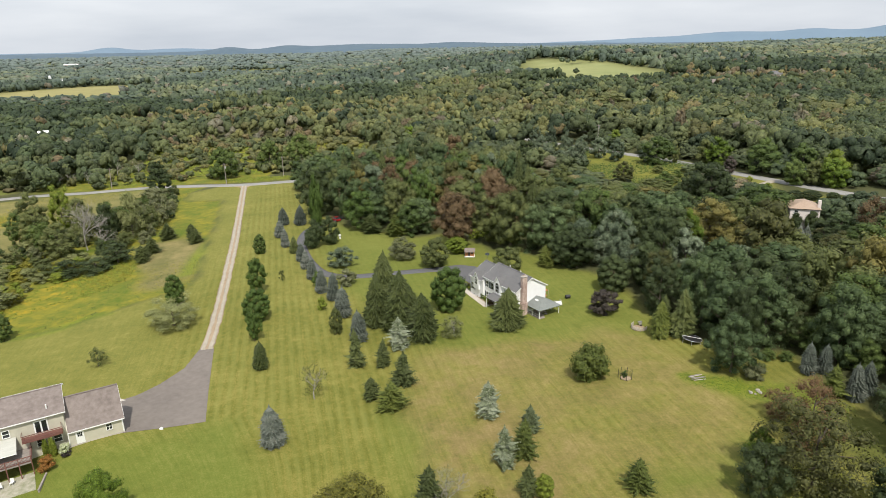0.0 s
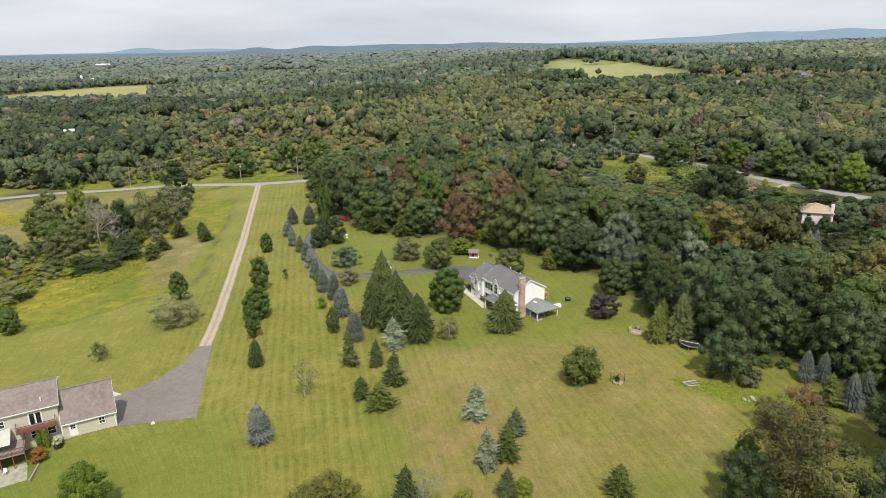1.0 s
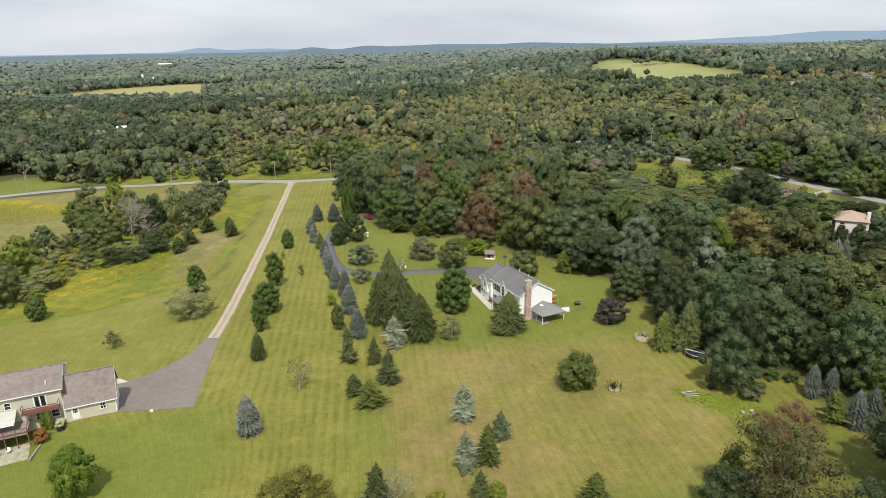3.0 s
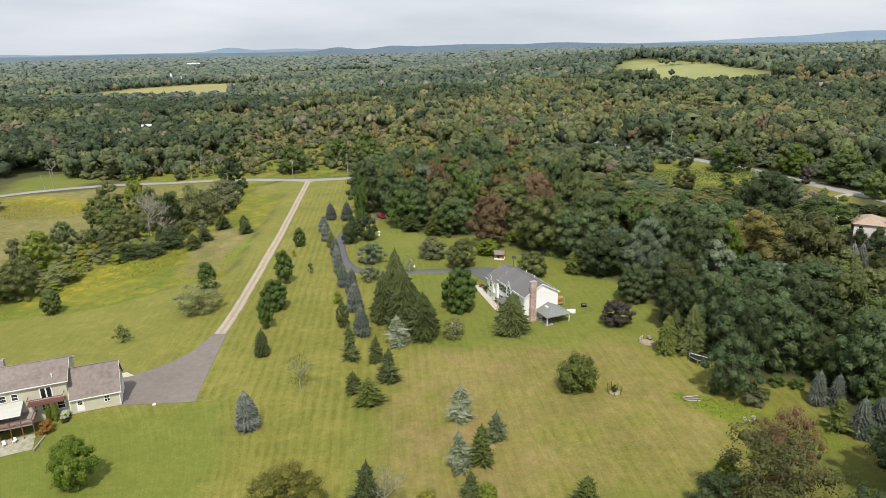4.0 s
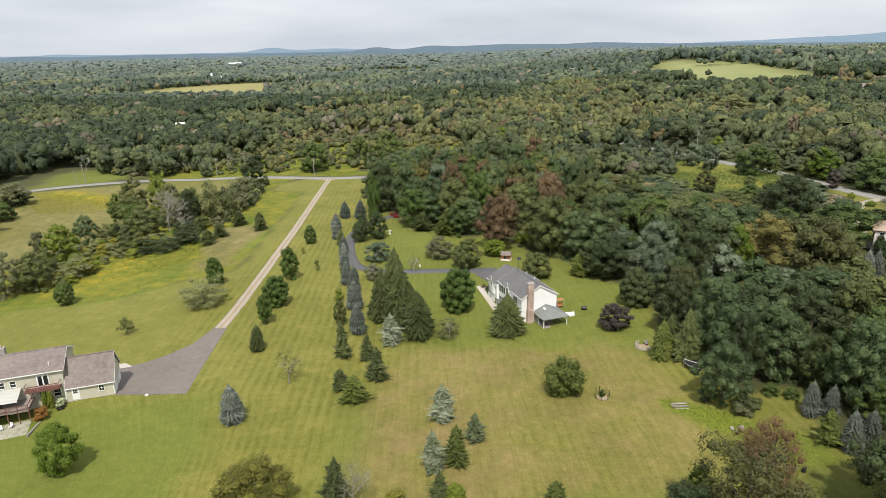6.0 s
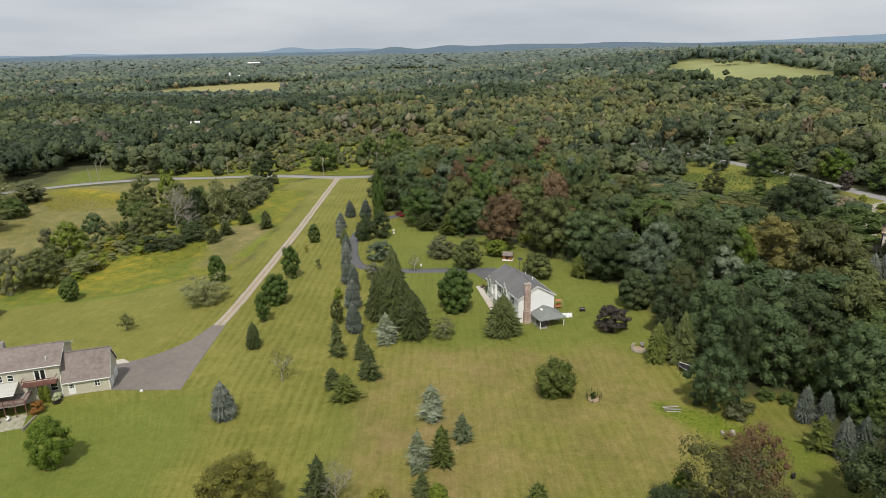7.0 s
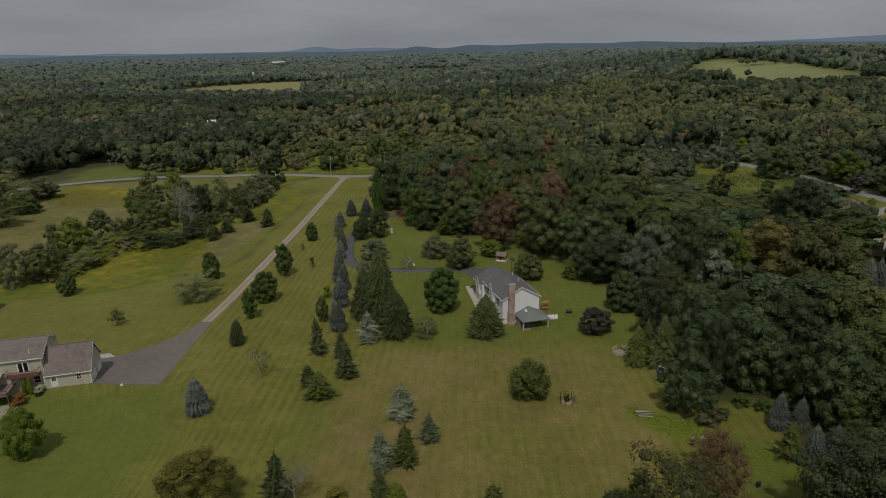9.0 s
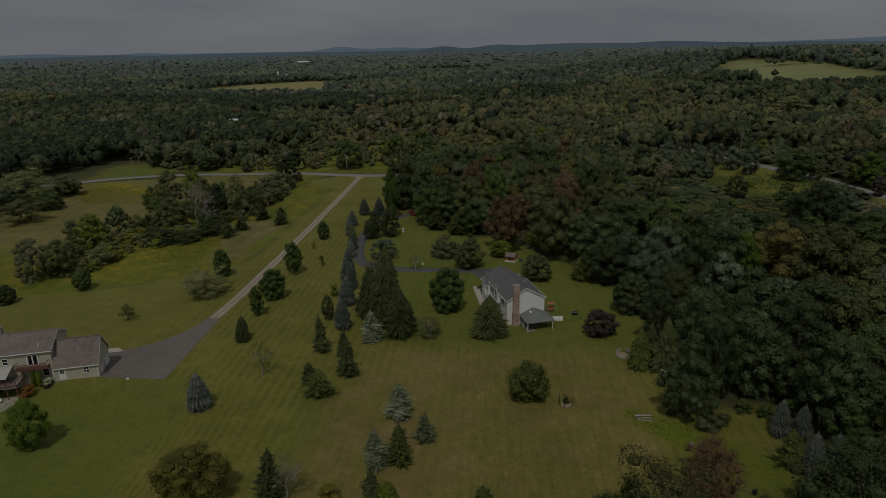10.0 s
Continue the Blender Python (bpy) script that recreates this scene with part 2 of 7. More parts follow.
def ground_material():
    """Mown lawn in stripes, drier grass, rank meadow and woodland floor, told apart by what grows there."""
    n = Nodes("grassland", 0.95)
    n.b.inputs["Specular IOR Level"].default_value = 0.1
    n.b.inputs["Sheen Weight"].default_value, n.b.inputs["Sheen Roughness"].default_value = 0.14, 0.5
    n.b.inputs["Sheen Tint"].default_value = (0.85, 0.9, 0.45, 1)
    fine, patch, wide = n.noise(3.0, 7, 0.85), n.noise(0.20, 6, 0.72), n.noise(0.035, 3)
    f = n.math("ADD", n.math("ADD", n.math("MULTIPLY", fine, 0.34), n.math("MULTIPLY", patch, 0.40)), n.math("MULTIPLY", wide, 0.26))
    clump = n.noise(0.75, 6, 0.8)
    f = n.math("ADD", n.math("MULTIPLY", f, 0.68), n.math("MULTIPLY", clump, 0.32))
    sep = n.add("ShaderNodeSeparateXYZ")
    n.link(n.place(), sep.inputs[0])
    across = n.math("ADD", sep.outputs["X"], n.math("MULTIPLY", sep.outputs["Y"], 0.10))
    swing = n.math("MULTIPLY", n.math("MAXIMUM", n.math("SUBTRACT", -25.0, sep.outputs["X"]), 0.0), n.math("MINIMUM", n.math("SUBTRACT", sep.outputs["Y"], 97.0), 0.0))
    across = n.math("ADD", across, n.math("MULTIPLY", swing, 0.022))
    across = n.math("ADD", across, n.math("MULTIPLY", patch, 0.7))
    row = n.add("ShaderNodeCombineXYZ")
    n.link(across, row.inputs["X"])
    n.link(n.math("MULTIPLY", sep.outputs["Y"], 0.06), row.inputs["Y"])
    swath = n.add("ShaderNodeTexNoise")
    swath.inputs["Scale"].default_value, swath.inputs["Detail"].default_value, swath.inputs["Roughness"].default_value = 2.4, 2, 0.6
    n.link(row.outputs[0], swath.inputs["Vector"])
    f = n.math("ADD", n.math("MULTIPLY", f, 0.86), n.math("MULTIPLY", swath.outputs[0], 0.14))
    lawn = n.ramp(f, (0.40, (0.078, 0.094, 0.013)), (0.50, (0.146, 0.142, 0.026)), (0.60, (0.246, 0.214, 0.058)))
    dry = n.ramp(f, (0.39, (0.108, 0.109, 0.025)), (0.50, (0.172, 0.147, 0.046)), (0.61, (0.266, 0.204, 0.085)))
    bare = n.ramp(f, (0.39, (0.148, 0.118, 0.044)), (0.50, (0.222, 0.160, 0.070)), (0.61, (0.310, 0.222, 0.112)))
    dry = n.mix(n.ramp(n.noise(0.045, 5, 0.7), (0.34, (0.15, 0.15, 0.15)), (0.62, (1, 1, 1))), dry, bare)
    dry = n.mix(n.attr("bare"), n.mix(0.35, dry, lawn), dry)
    rank = n.ramp(n.noise(0.16, 6, 0.75), (0.34, (0.074, 0.116, 0.008)), (0.50, (0.142, 0.150, 0.018)), (0.64, (0.245, 0.208, 0.020)))
    tan = n.ramp(n.noise(0.22, 6, 0.75), (0.34, (0.115, 0.112, 0.038)), (0.50, (0.180, 0.156, 0.060)), (0.66, (0.250, 0.200, 0.086)))
    gold = n.ramp(n.noise(0.30, 6, 0.75), (0.36, (0.100, 0.130, 0.010)), (0.50, (0.190, 0.175, 0.018)), (0.62, (0.330, 0.235, 0.016)))
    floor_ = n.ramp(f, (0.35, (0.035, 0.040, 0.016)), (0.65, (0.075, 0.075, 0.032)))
    band = n.math("SINE", n.math("MULTIPLY", across, 3.4))
    band = n.math("MULTIPLY", n.math("ADD", band, 1.0), n.math("MULTIPLY", n.math("POWER", n.noise(0.06, 5, 0.75), 2.0), 0.66))
    east = n.math("MINIMUM", n.math("MAXIMUM", n.math("MULTIPLY", n.math("ADD", sep.outputs["X"], 62.0), 0.2), 0.12), 1.0)
    south = n.math("MINIMUM", n.math("MAXIMUM", n.math("MULTIPLY", n.math("SUBTRACT", 99.0, sep.outputs["Y"]), 0.2), 0.0), 1.0)
    striped = n.math("MAXIMUM", east, south)
    band = n.math("ADD", n.math("MULTIPLY", band, striped), n.math("MULTIPLY", n.math("SUBTRACT", 1.0, striped), 0.26))
    lawn = n.mix(band, lawn, (0.222, 0.222, 0.058))
    lush = n.ramp(f, (0.38, (0.078, 0.112, 0.015)), (0.52, (0.132, 0.154, 0.027)), (0.64, (0.200, 0.200, 0.050)))
    patchy = n.ramp(n.noise(0.11, 6, 0.75), (0.38, (0.25, 0.25, 0.25)), (0.58, (1.0, 1.0, 1.0)))
    c = n.mix(n.math("MULTIPLY", n.attr("dry"), patchy), lawn, dry)
    c = n.mix(n.math("MULTIPLY", n.attr("lush"), n.math("MULTIPLY", patch, 1.5)), c, lush)
    c = n.mix(n.attr("meadow"), c, rank)
    c = n.mix(n.attr("tan"), c, tan)
    c = n.mix(n.attr("gold"), c, gold)
    c = n.mix(n.attr("tongue"), c, n.ramp(f, (0.40, (0.095, 0.140, 0.010)), (0.60, (0.195, 0.225, 0.024))))
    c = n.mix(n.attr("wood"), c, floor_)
    c = n.mix(n.attr("hay"), c, n.ramp(n.noise(0.03, 4), (0.3, (0.205, 0.225, 0.090)), (0.7, (0.27, 0.275, 0.12))))
    c = n.mix(n.attr("grain"), c, n.ramp(n.noise(0.03, 4), (0.3, (0.235, 0.21, 0.085)), (0.7, (0.31, 0.27, 0.115))))
    n.bump(n.noise(5.0, 4), 0.5, 0.08)
    return n.done(c)


GRASSLAND = ground_material()


# ---------------------------------------------------------------- the lie of the land
def soft_step(u, s):
    return s * np.logaddexp(0, np.asarray(u, float) / s)


def land(x, y):
    """Height of the ground."""
    x, y = np.asarray(x, float), np.asarray(y, float)
    z = -1.0 + np.minimum(0.05 * soft_step(x - 22, 8), 9) - np.minimum(0.05 * soft_step(-62 - x, 8), 4)
    z = z + 1.25 * np.exp(-((x + 64) / 11) ** 2 - ((y - 95) / 9) ** 2)
    r = np.hypot(x, y)
    k = 1 / (1 + np.exp(-np.clip((r - 500) / 90, -40, 40)))
    u = np.clip((r - 2100) / 2300, 0, 1)
    return z + 19 * u * u * (3 - 2 * u) + k * (24 * np.exp(-((x - 420) / 330) ** 2 - ((y - 1180) / 380) ** 2) + 34 * np.exp(-((x - 1500) / 800) ** 2 - ((y - 1700) / 900) ** 2))


def lz(x, y):
    return float(land(x, y))


def inside(poly, x, y):
    x, y = np.asarray(x, float), np.asarray(y, float)
    hit = np.zeros(x.shape, bool)
    for (x0, y0), (x1, y1) in zip(poly, poly[1:] + poly[:1]):
        if y0 != y1:
            hit ^= ((y0 > y) != (y1 > y)) & (x < (x1 - x0) * (y - y0) / (y1 - y0) + x0)
    return hit


def away(poly, x, y, closed=True):
    """Distance to the outline of poly."""
    x, y = np.asarray(x, float), np.asarray(y, float)
    d = np.full(x.shape, 1e9)
    for (x0, y0), (x1, y1) in zip(poly, (poly[1:] + poly[:1]) if closed else poly[1:]):
        dx, dy = x1 - x0, y1 - y0
        k = np.clip(((x - x0) * dx + (y - y0) * dy) / (dx * dx + dy * dy), 0, 1)
        d = np.minimum(d, np.hypot(x - x0 - k * dx, y - y0 - k * dy))
    return d


def cover_of(poly, x, y, soft):
    d = away(poly, x, y)
    return np.clip(0.5 + np.where(inside(poly, x, y), d, -d) / soft, 0, 1)


LAWN = [(-300, -300), (-260, 120), (-112, 139), (-98, 141), (-86, 145), (-72, 157), (-63, 163), (-64.4, 181), (-67, 204), (-68.5, 225), (-71.6, 258), (-73.4, 266), (-89, 271), (-90, 287), (-78, 296), (-44, 300),
        (-43, 276), (-33, 230), (-24, 216), (-17, 206), (-2, 196), (7, 196), (14, 189), (19, 176), (29, 174), (35, 158), (41, 152), (44, 138),
        (44, 123), (48, 112), (48, 98), (58, 98), (60, 75), (64, 55), (90, -300)]
MEADOW = [(-270, 90), (-112, 139), (-98, 141), (-86, 145), (-72, 157), (-63, 163), (-64.4, 181), (-67, 204), (-68.5, 225), (-71.6, 258), (-73.4, 266), (-89, 271), (-90, 287), (-84, 298), (-116, 305), (-154, 306), (-200, 286), (-290, 235)]
TAN = [(-88, 207), (-72, 214), (-66.5, 199), (-63.5, 176), (-66, 168), (-73, 163), (-80, 178), (-86, 192)]
WEST_TAN = [(-124, 200), (-125, 215), (-117, 236), (-108, 262), (-105, 302), (-150, 306), (-215, 286), (-240, 240), (-190, 190), (-140, 172), (-130, 180)]
WEST_GOLD = [(-208, 279), (-181, 264), (-153, 252), (-140, 256), (-160, 272), (-192, 288)]
RANK = [(-112, 163), (-106, 175), (-99, 181), (-91, 185), (-88, 198), (-83, 190), (-82, 175), (-88, 164), (-97, 158), (-106, 149)]
RIM = [(-120, 137.5), (-112, 139), (-98, 141), (-86, 145), (-79, 151)]
TONGUE = [(-68.5, 172), (-64.0, 172), (-65.6, 197), (-67.3, 205), (-68.5, 190)]
CORNER = [(49.0, 91.0), (48.0, 84.0), (47.0, 78.4), (51.6, 77.4), (57.6, 79.4), (56.4, 83.5), (54.4, 86.2), (51.2, 87.4)]
VERGE = [(-168, 314), (-58, 306), (-58, 336), (-110, 336), (-166, 352)]
NORTH = [(-165, 315), (-116, 314), (-95, 308), (-68, 300), (-40, 302), (-40, 309), (-70, 311), (-95, 318), (-116, 327), (-160, 330)]
CLEARING = [(-176, 322), (-168, 340), (-150, 350), (-108, 330), (-88, 330), (-62, 318), (-58, 345), (-68, 380), (-84, 420), (-103, 438), (-140, 432), (-138, 380)]
GLADE = [(-40, 334), (-12, 334), (0, 350), (0, 378), (-6, 400), (-20, 426), (-46, 426), (-48, 390), (-44, 350)]
NORTHWEST = [(-211, 289), (-219, 311), (-225, 328), (-212, 335), (-193, 333), (-178, 318), (-186, 304), (-198, 297)]
EAST_MEADOW = [(99.2, 319.6), (84.0, 275.0), (84.0, 262.0), (88.2, 250.0), (93.0, 235.0), (101.8, 224.0), (112.0, 236.0), (126.0, 254.0), (134.0, 243.0), (131.0, 262.0), (127.4, 277.8), (118.1, 294.2), (113.8, 305.8), (104.0, 324.0)]
NORTH_LAWN = [(134.4, 243.0), (126.1, 224.3), (124.0, 206.0), (131.6, 203.0), (139.0, 217.0), (138.0, 232.3)]
EAST_LAWN = [(113, 177), (121, 172), (146, 190), (138, 204), (124, 204)]
DRY = [(-13, 40), (-14, 85), (-12, 108), (-6, 116), (22, 119), (37, 112), (41, 92), (42, 40)]
LUSH = [[(17, 66), (19, 72), (30, 72.5), (34, 66)], [(50, 58), (49, 76), (56, 78), (60, 66)], [(-10, 117), (44, 117), (40, 160), (14, 190), (-25, 214), (-33, 200), (-22, 150)], [(-66, 90), (-58, 94), (-46, 96.5), (-44, 91), (-58, 85), (-72, 74)], [(-6, 117), (22, 121), (38, 114), (42, 126), (32, 138), (24, 132), (10, 126), (-2, 134)],
        [(-15, 60), (-17, 100), (-14, 100), (-11, 60)], NORTHWEST, [(26, 60), (28, 72), (36, 76), (44, 66), (40, 55)]]
SOUTH_LAWN = [(-90, 50), (-90, 85), (-66, 90), (-44, 96), (-36, 88), (-34, 50)]
BARE = [(-13.5, 50), (-13, 84), (-11, 106), (-3, 114), (20, 116), (34, 112), (34, 108), (10, 109), (5, 100), (9, 86), (13, 66), (14, 50)]
WEEDS = [(36, 97), (36.5, 93), (42, 88), (46, 84), (49, 87), (46, 93)]
# weedy corner, also darkened in colour for the tree shade lying there
ROUGH_SHADE = [(44, 86), (48, 66), (52, 46), (66, 46), (63, 80), (56, 90)]
WEST_FIELD = [(-600, 985), (-576, 1094), (-553, 1198), (-475, 1307), (-367, 1293), (-343, 1171), (-335, 950), (-450, 950)]
EAST_FIELD = [(208, 850), (249, 977), (311, 1120), (331, 1060), (358, 988), (378, 897), (392, 800), (350, 735), (275, 735), (230, 790)]
GREENS = [(-470, 1640), (-190, 1700), (-150, 2100), (-450, 2000)]
ROAD_LINE = [(-330, 190), (-260, 244), (-213, 284), (-195, 297), (-176, 305), (-154, 310), (-116, 309), (-93, 303), (-68, 295), (-46, 296), (-10, 303), (40, 315), (90, 340)]
EAST_ROAD = [(80, 390), (105, 327), (117, 300), (128, 272), (137, 238), (144, 215), (150, 196), (158, 178), (175, 150)]


def mesh_of(name, v, quads=None, tris=None, material=None, smooth=False):
    """A mesh from arrays of corners and faces."""
    me = bpy.data.meshes.new(name)
    quads = np.zeros((0, 4), int) if quads is None else quads
    tris = np.zeros((0, 3), int) if tris is None else tris
    loops = np.concatenate([quads.ravel(), tris.ravel()]).astype(np.int32)
    n = len(quads) + len(tris)
    start = np.concatenate([np.arange(len(quads)) * 4, len(quads) * 4 + np.arange(len(tris)) * 3]).astype(np.int32)
    me.vertices.add(len(v))
    me.vertices.foreach_set("co", np.asarray(v, np.float32).ravel())
    me.loops.add(len(loops))
    me.loops.foreach_set("vertex_index", loops)
    me.polygons.add(n)
    me.polygons.foreach_set("loop_start", start)
    me.polygons.foreach_set("use_smooth", np.broadcast_to(smooth, n).astype(bool))
    if material:
        me.materials.append(material)
    me.update(calc_edges=True)
    me.validate()
    return me


def lines(*spans):
    out = []
    for a, b, step in spans:
        out.extend(np.arange(a, b, step))
    return np.array(out + [spans[-1][1]], float)


def build_ground():
    gx = lines((-4800, -1200, 300), (-1200, -300, 60), (-300, -130, 8), (-130, 70, 1.45), (70, 170, 4), (170, 1200, 60), (1200, 4800, 300))
    gy = lines((-1200, 40, 60), (40, 60, 4), (60, 240, 1.5), (240, 330, 2.5), (330, 500, 15), (500, 1600, 55), (1600, 4900, 300))
    X, Y = np.meshgrid(gx, gy)
    x, y = X.ravel(), Y.ravel()
    wob = 0.8 * np.sin(x * 0.31 + 1.7 * np.sin(y * 0.17)) + 0.6 * np.sin(y * 0.43 + x * 0.11)
    nx, ny = len(gx), len(gy)
    i = (np.arange(ny - 1)[:, None] * nx + np.arange(nx - 1)[None, :]).ravel()
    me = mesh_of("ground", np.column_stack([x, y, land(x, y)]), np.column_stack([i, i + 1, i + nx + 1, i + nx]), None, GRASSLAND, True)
    xs, ys = x + wob, y + 0.7 * wob
    meadow = np.maximum.reduce([cover_of(MEADOW, x + 0.15 * wob, y + 0.15 * wob, 1.3), cover_of(NORTH, xs, ys, 4), cover_of(CLEARING, xs, ys, 6), 0.45 * cover_of(EAST_MEADOW, xs, ys, 5), cover_of(GLADE, xs, ys, 5), cover_of(VERGE, xs, ys, 4)])
    mown = np.maximum.reduce([cover_of(LAWN, xs, ys, 3), cover_of(NORTHWEST, xs, ys, 4), cover_of(EAST_LAWN, xs, ys, 4), cover_of(NORTH_LAWN, xs, ys, 3), cover_of(EAST_MEADOW, xs, ys, 5), cover_of(WEST_FIELD, x, y, 40), cover_of(EAST_FIELD, x, y, 30), cover_of(GREENS, x, y, 60), np.where(y > 1900, np.clip(np.sin(x * 0.004 + 1.5 * np.sin(y * 0.003)) * 2, 0, 1), 0)])
    dry = cover_of(DRY, x + 0.8 * wob, y + 3 * wob, 5.0) * 0.85
    dry = np.maximum.reduce([dry, cover_of(WEST_FIELD, x, y, 40), 0.25 * cover_of(EAST_FIELD, x, y, 40)])
    dry = np.maximum(dry, cover_of(GLADE, x, y, 8))
    lush = np.maximum.reduce([cover_of(p, xs, ys, 6.0) for p in LUSH] + [1.25 * cover_of(SOUTH_LAWN, xs, ys, 5.0), 1.3 * cover_of(NORTHWEST, xs, ys, 4.0)])
    # the weedy corner borrows dark floor colour, partly as painted tree shade
    wood = np.maximum(1 - np.maximum(mown, meadow), 0.35 * cover_of(ROUGH_SHADE, xs, ys, 5))
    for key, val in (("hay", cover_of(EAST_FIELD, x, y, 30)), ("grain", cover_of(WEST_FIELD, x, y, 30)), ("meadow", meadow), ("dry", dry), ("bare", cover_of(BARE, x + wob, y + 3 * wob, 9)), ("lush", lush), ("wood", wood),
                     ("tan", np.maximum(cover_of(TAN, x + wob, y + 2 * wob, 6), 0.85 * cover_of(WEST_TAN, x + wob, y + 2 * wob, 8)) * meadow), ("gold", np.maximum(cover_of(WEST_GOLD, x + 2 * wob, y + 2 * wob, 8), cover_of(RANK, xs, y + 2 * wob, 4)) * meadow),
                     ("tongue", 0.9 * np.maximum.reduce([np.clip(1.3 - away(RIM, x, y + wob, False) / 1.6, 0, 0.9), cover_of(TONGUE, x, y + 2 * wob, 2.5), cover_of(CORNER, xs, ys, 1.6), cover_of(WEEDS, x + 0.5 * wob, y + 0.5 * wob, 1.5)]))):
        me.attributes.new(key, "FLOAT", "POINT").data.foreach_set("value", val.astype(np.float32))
    tagged(new("ground", me), "mown lawns, dry grass and meadow on gently rolling land", "ground", kind="structure")


build_ground()


def ribbon(name, line, width, material, label, category, lift=0.03, step=3.0, crown=0.03, rough=0.0):
    """A road along a line, draped on the land, with a real edge thickness."""
    pts = [Vector((*p, 0)) for p in line]
    path = []
    for k in range(len(pts) - 1):
        p0, p1, p2, p3 = pts[max(k - 1, 0)], pts[k], pts[k + 1], pts[min(k + 2, len(pts) - 1)]
        n = max(2, int((p2 - p1).length / step))
        for j in range(n):
            u = j / n
            path.append(0.5 * ((2 * p1) + (p2 - p0) * u + (2 * p0 - 5 * p1 + 4 * p2 - p3) * u * u + (3 * p1 - p0 - 3 * p2 + p3) * u ** 3))
    path.append(pts[-1])
    v, q = [], []
    rnd = random.Random(5)
    for k, p in enumerate(path):
        d = (path[min(k + 1, len(path) - 1)] - path[max(k - 1, 0)]).normalized()
        s = Vector((d.y, -d.x, 0))
        w = (width(k / (len(path) - 1)) if callable(width) else width) / 2
        for o, up in ((-1, -0.12), (-1, 0), (-0.5, crown * 0.7), (0, crown), (0.5, crown * 0.7), (1, 0), (1, -0.12)):
            a = p + s * o * (w + (rnd.uniform(-rough, rough) if abs(o) == 1 else 0))
            v.append((a.x, a.y, lz(a.x, a.y) + lift + up))
    for k in range(len(path) - 1):
        for j in range(6):
            a = k * 7 + j
            q.append((a, a + 1, a + 8, a + 7))
    ob = new(name, mesh_of(name, np.array(v), np.array(q), None, material, True))
    return tagged(ob, label, category, kind="structure")


def slab(name, poly, material, label, category, lift=0.04, step=1.2):
    """A paved area with the outline poly, draped on the land."""
    bm = bmesh.new()
    pts = []
    for (x0, y0), (x1, y1) in zip(poly, poly[1:] + poly[:1]):
        n = max(1, int(math.hypot(x1 - x0, y1 - y0) / step))
        pts += [(x0 + (x1 - x0) * j / n, y0 + (y1 - y0) * j / n) for j in range(n)]
    vs = [bm.verts.new((x, y, 0)) for x, y in pts]
    f = bm.faces.new(vs)
    if f.normal.z < 0:
        f.normal_flip()
    bmesh.ops.triangulate(bm, faces=[f])
    for _ in range(3):
        long = [e for e in bm.edges if e.calc_length() > 2.6]
        bmesh.ops.subdivide_edges(bm, edges=long, cuts=1)
        bmesh.ops.triangulate(bm, faces=bm.faces[:])
    for w in bm.verts:
        w.co.z = lz(w.co.x, w.co.y) + lift
    rim = [e for e in bm.edges if e.is_boundary]
    out = bmesh.ops.extrude_edge_only(bm, edges=rim)["geom"]
    for w in out:
        if isinstance(w, bmesh.types.BMVert):
            w.co.z -= 0.15
    bmesh.ops.recalc_face_normals(bm, faces=bm.faces[:])
    me = bpy.data.meshes.new(name)
    bm.to_mesh(me)
    bm.free()
    me.materials.append(material)
    return tagged(new(name, me), label, category, kind="structure")


ribbon("road", ROAD_LINE, 5.6, ROAD, "pale grey two-lane country road running past the fields", "road", 0.06, 5)
ribbon("road", EAST_ROAD, 5.6, ROAD, "pale grey road curving through the woods", "road", 0.06, 5)
LANE = [(-51.3, 124.5), (-52.3, 141), (-54.6, 168), (-58.4, 208), (-62.3, 244), (-67.5, 292.5)]
lane_width = lambda u: 2.6 + 7.5 * max(0, (u - 0.955) / 0.045) ** 2.2
ribbon("house_driveway", [(141.5, 222), (134, 218), (128.5, 212), (124.5, 205), (118, 191), (112, 179), (108.6, 171)], 3.2, GRAVEL, "pale driveway leading from the road to the pale house", "driveway", 0.07, 2.0)
ribbon("lane", LANE, lane_width, SOIL, "straight tan gravel lane between mown strips", "lane", 0.035, 2.0, rough=0.15)
for side in (-0.72, 0.72):
    track = [(x + side * 0.99, y + side * 0.08) for x, y in LANE]
    ribbon("wheel_track", track, 0.85, GRAVEL, "pale worn wheel track along the gravel lane", "wheel track", 0.062, 2.0, rough=0.14)
DRIVE = [(-58.4, 94.6), (-46.1, 96.8), (-47.6, 107), (-49.9, 124.8), (-52.8, 124.8), (-54, 117), (-57, 111.6), (-60, 108), (-63, 106.2), (-64.5, 105), (-60.5, 98)]
slab("driveway", DRIVE, ASPHALT, "wide grey asphalt driveway flaring towards the garage", "driveway", 0.05)
ribbon("driveway", [(-24, 226), (-30, 218), (-35, 210), (-36.5, 200), (-36, 190), (-33, 176), (-29, 166.5), (-23, 162.5), (-14, 162.2), (-4, 163), (5, 163), (9, 161)],
       lambda u: 3.3 + 4.0 * max(0, (u - 0.93) / 0.07), DARK_ASPHALT, "dark asphalt driveway curving round the lawn to the house", "driveway", 0.035, 2.0)

slab("driveway_yard", [(3.6, 165.2), (8.6, 165.6), (12.5, 163.2), (13.5, 152.0), (8.6, 150.6), (6.9, 155.6), (4.4, 159.4)], DARK_ASPHALT, "dark asphalt yard before the garage wing", "driveway", 0.045)

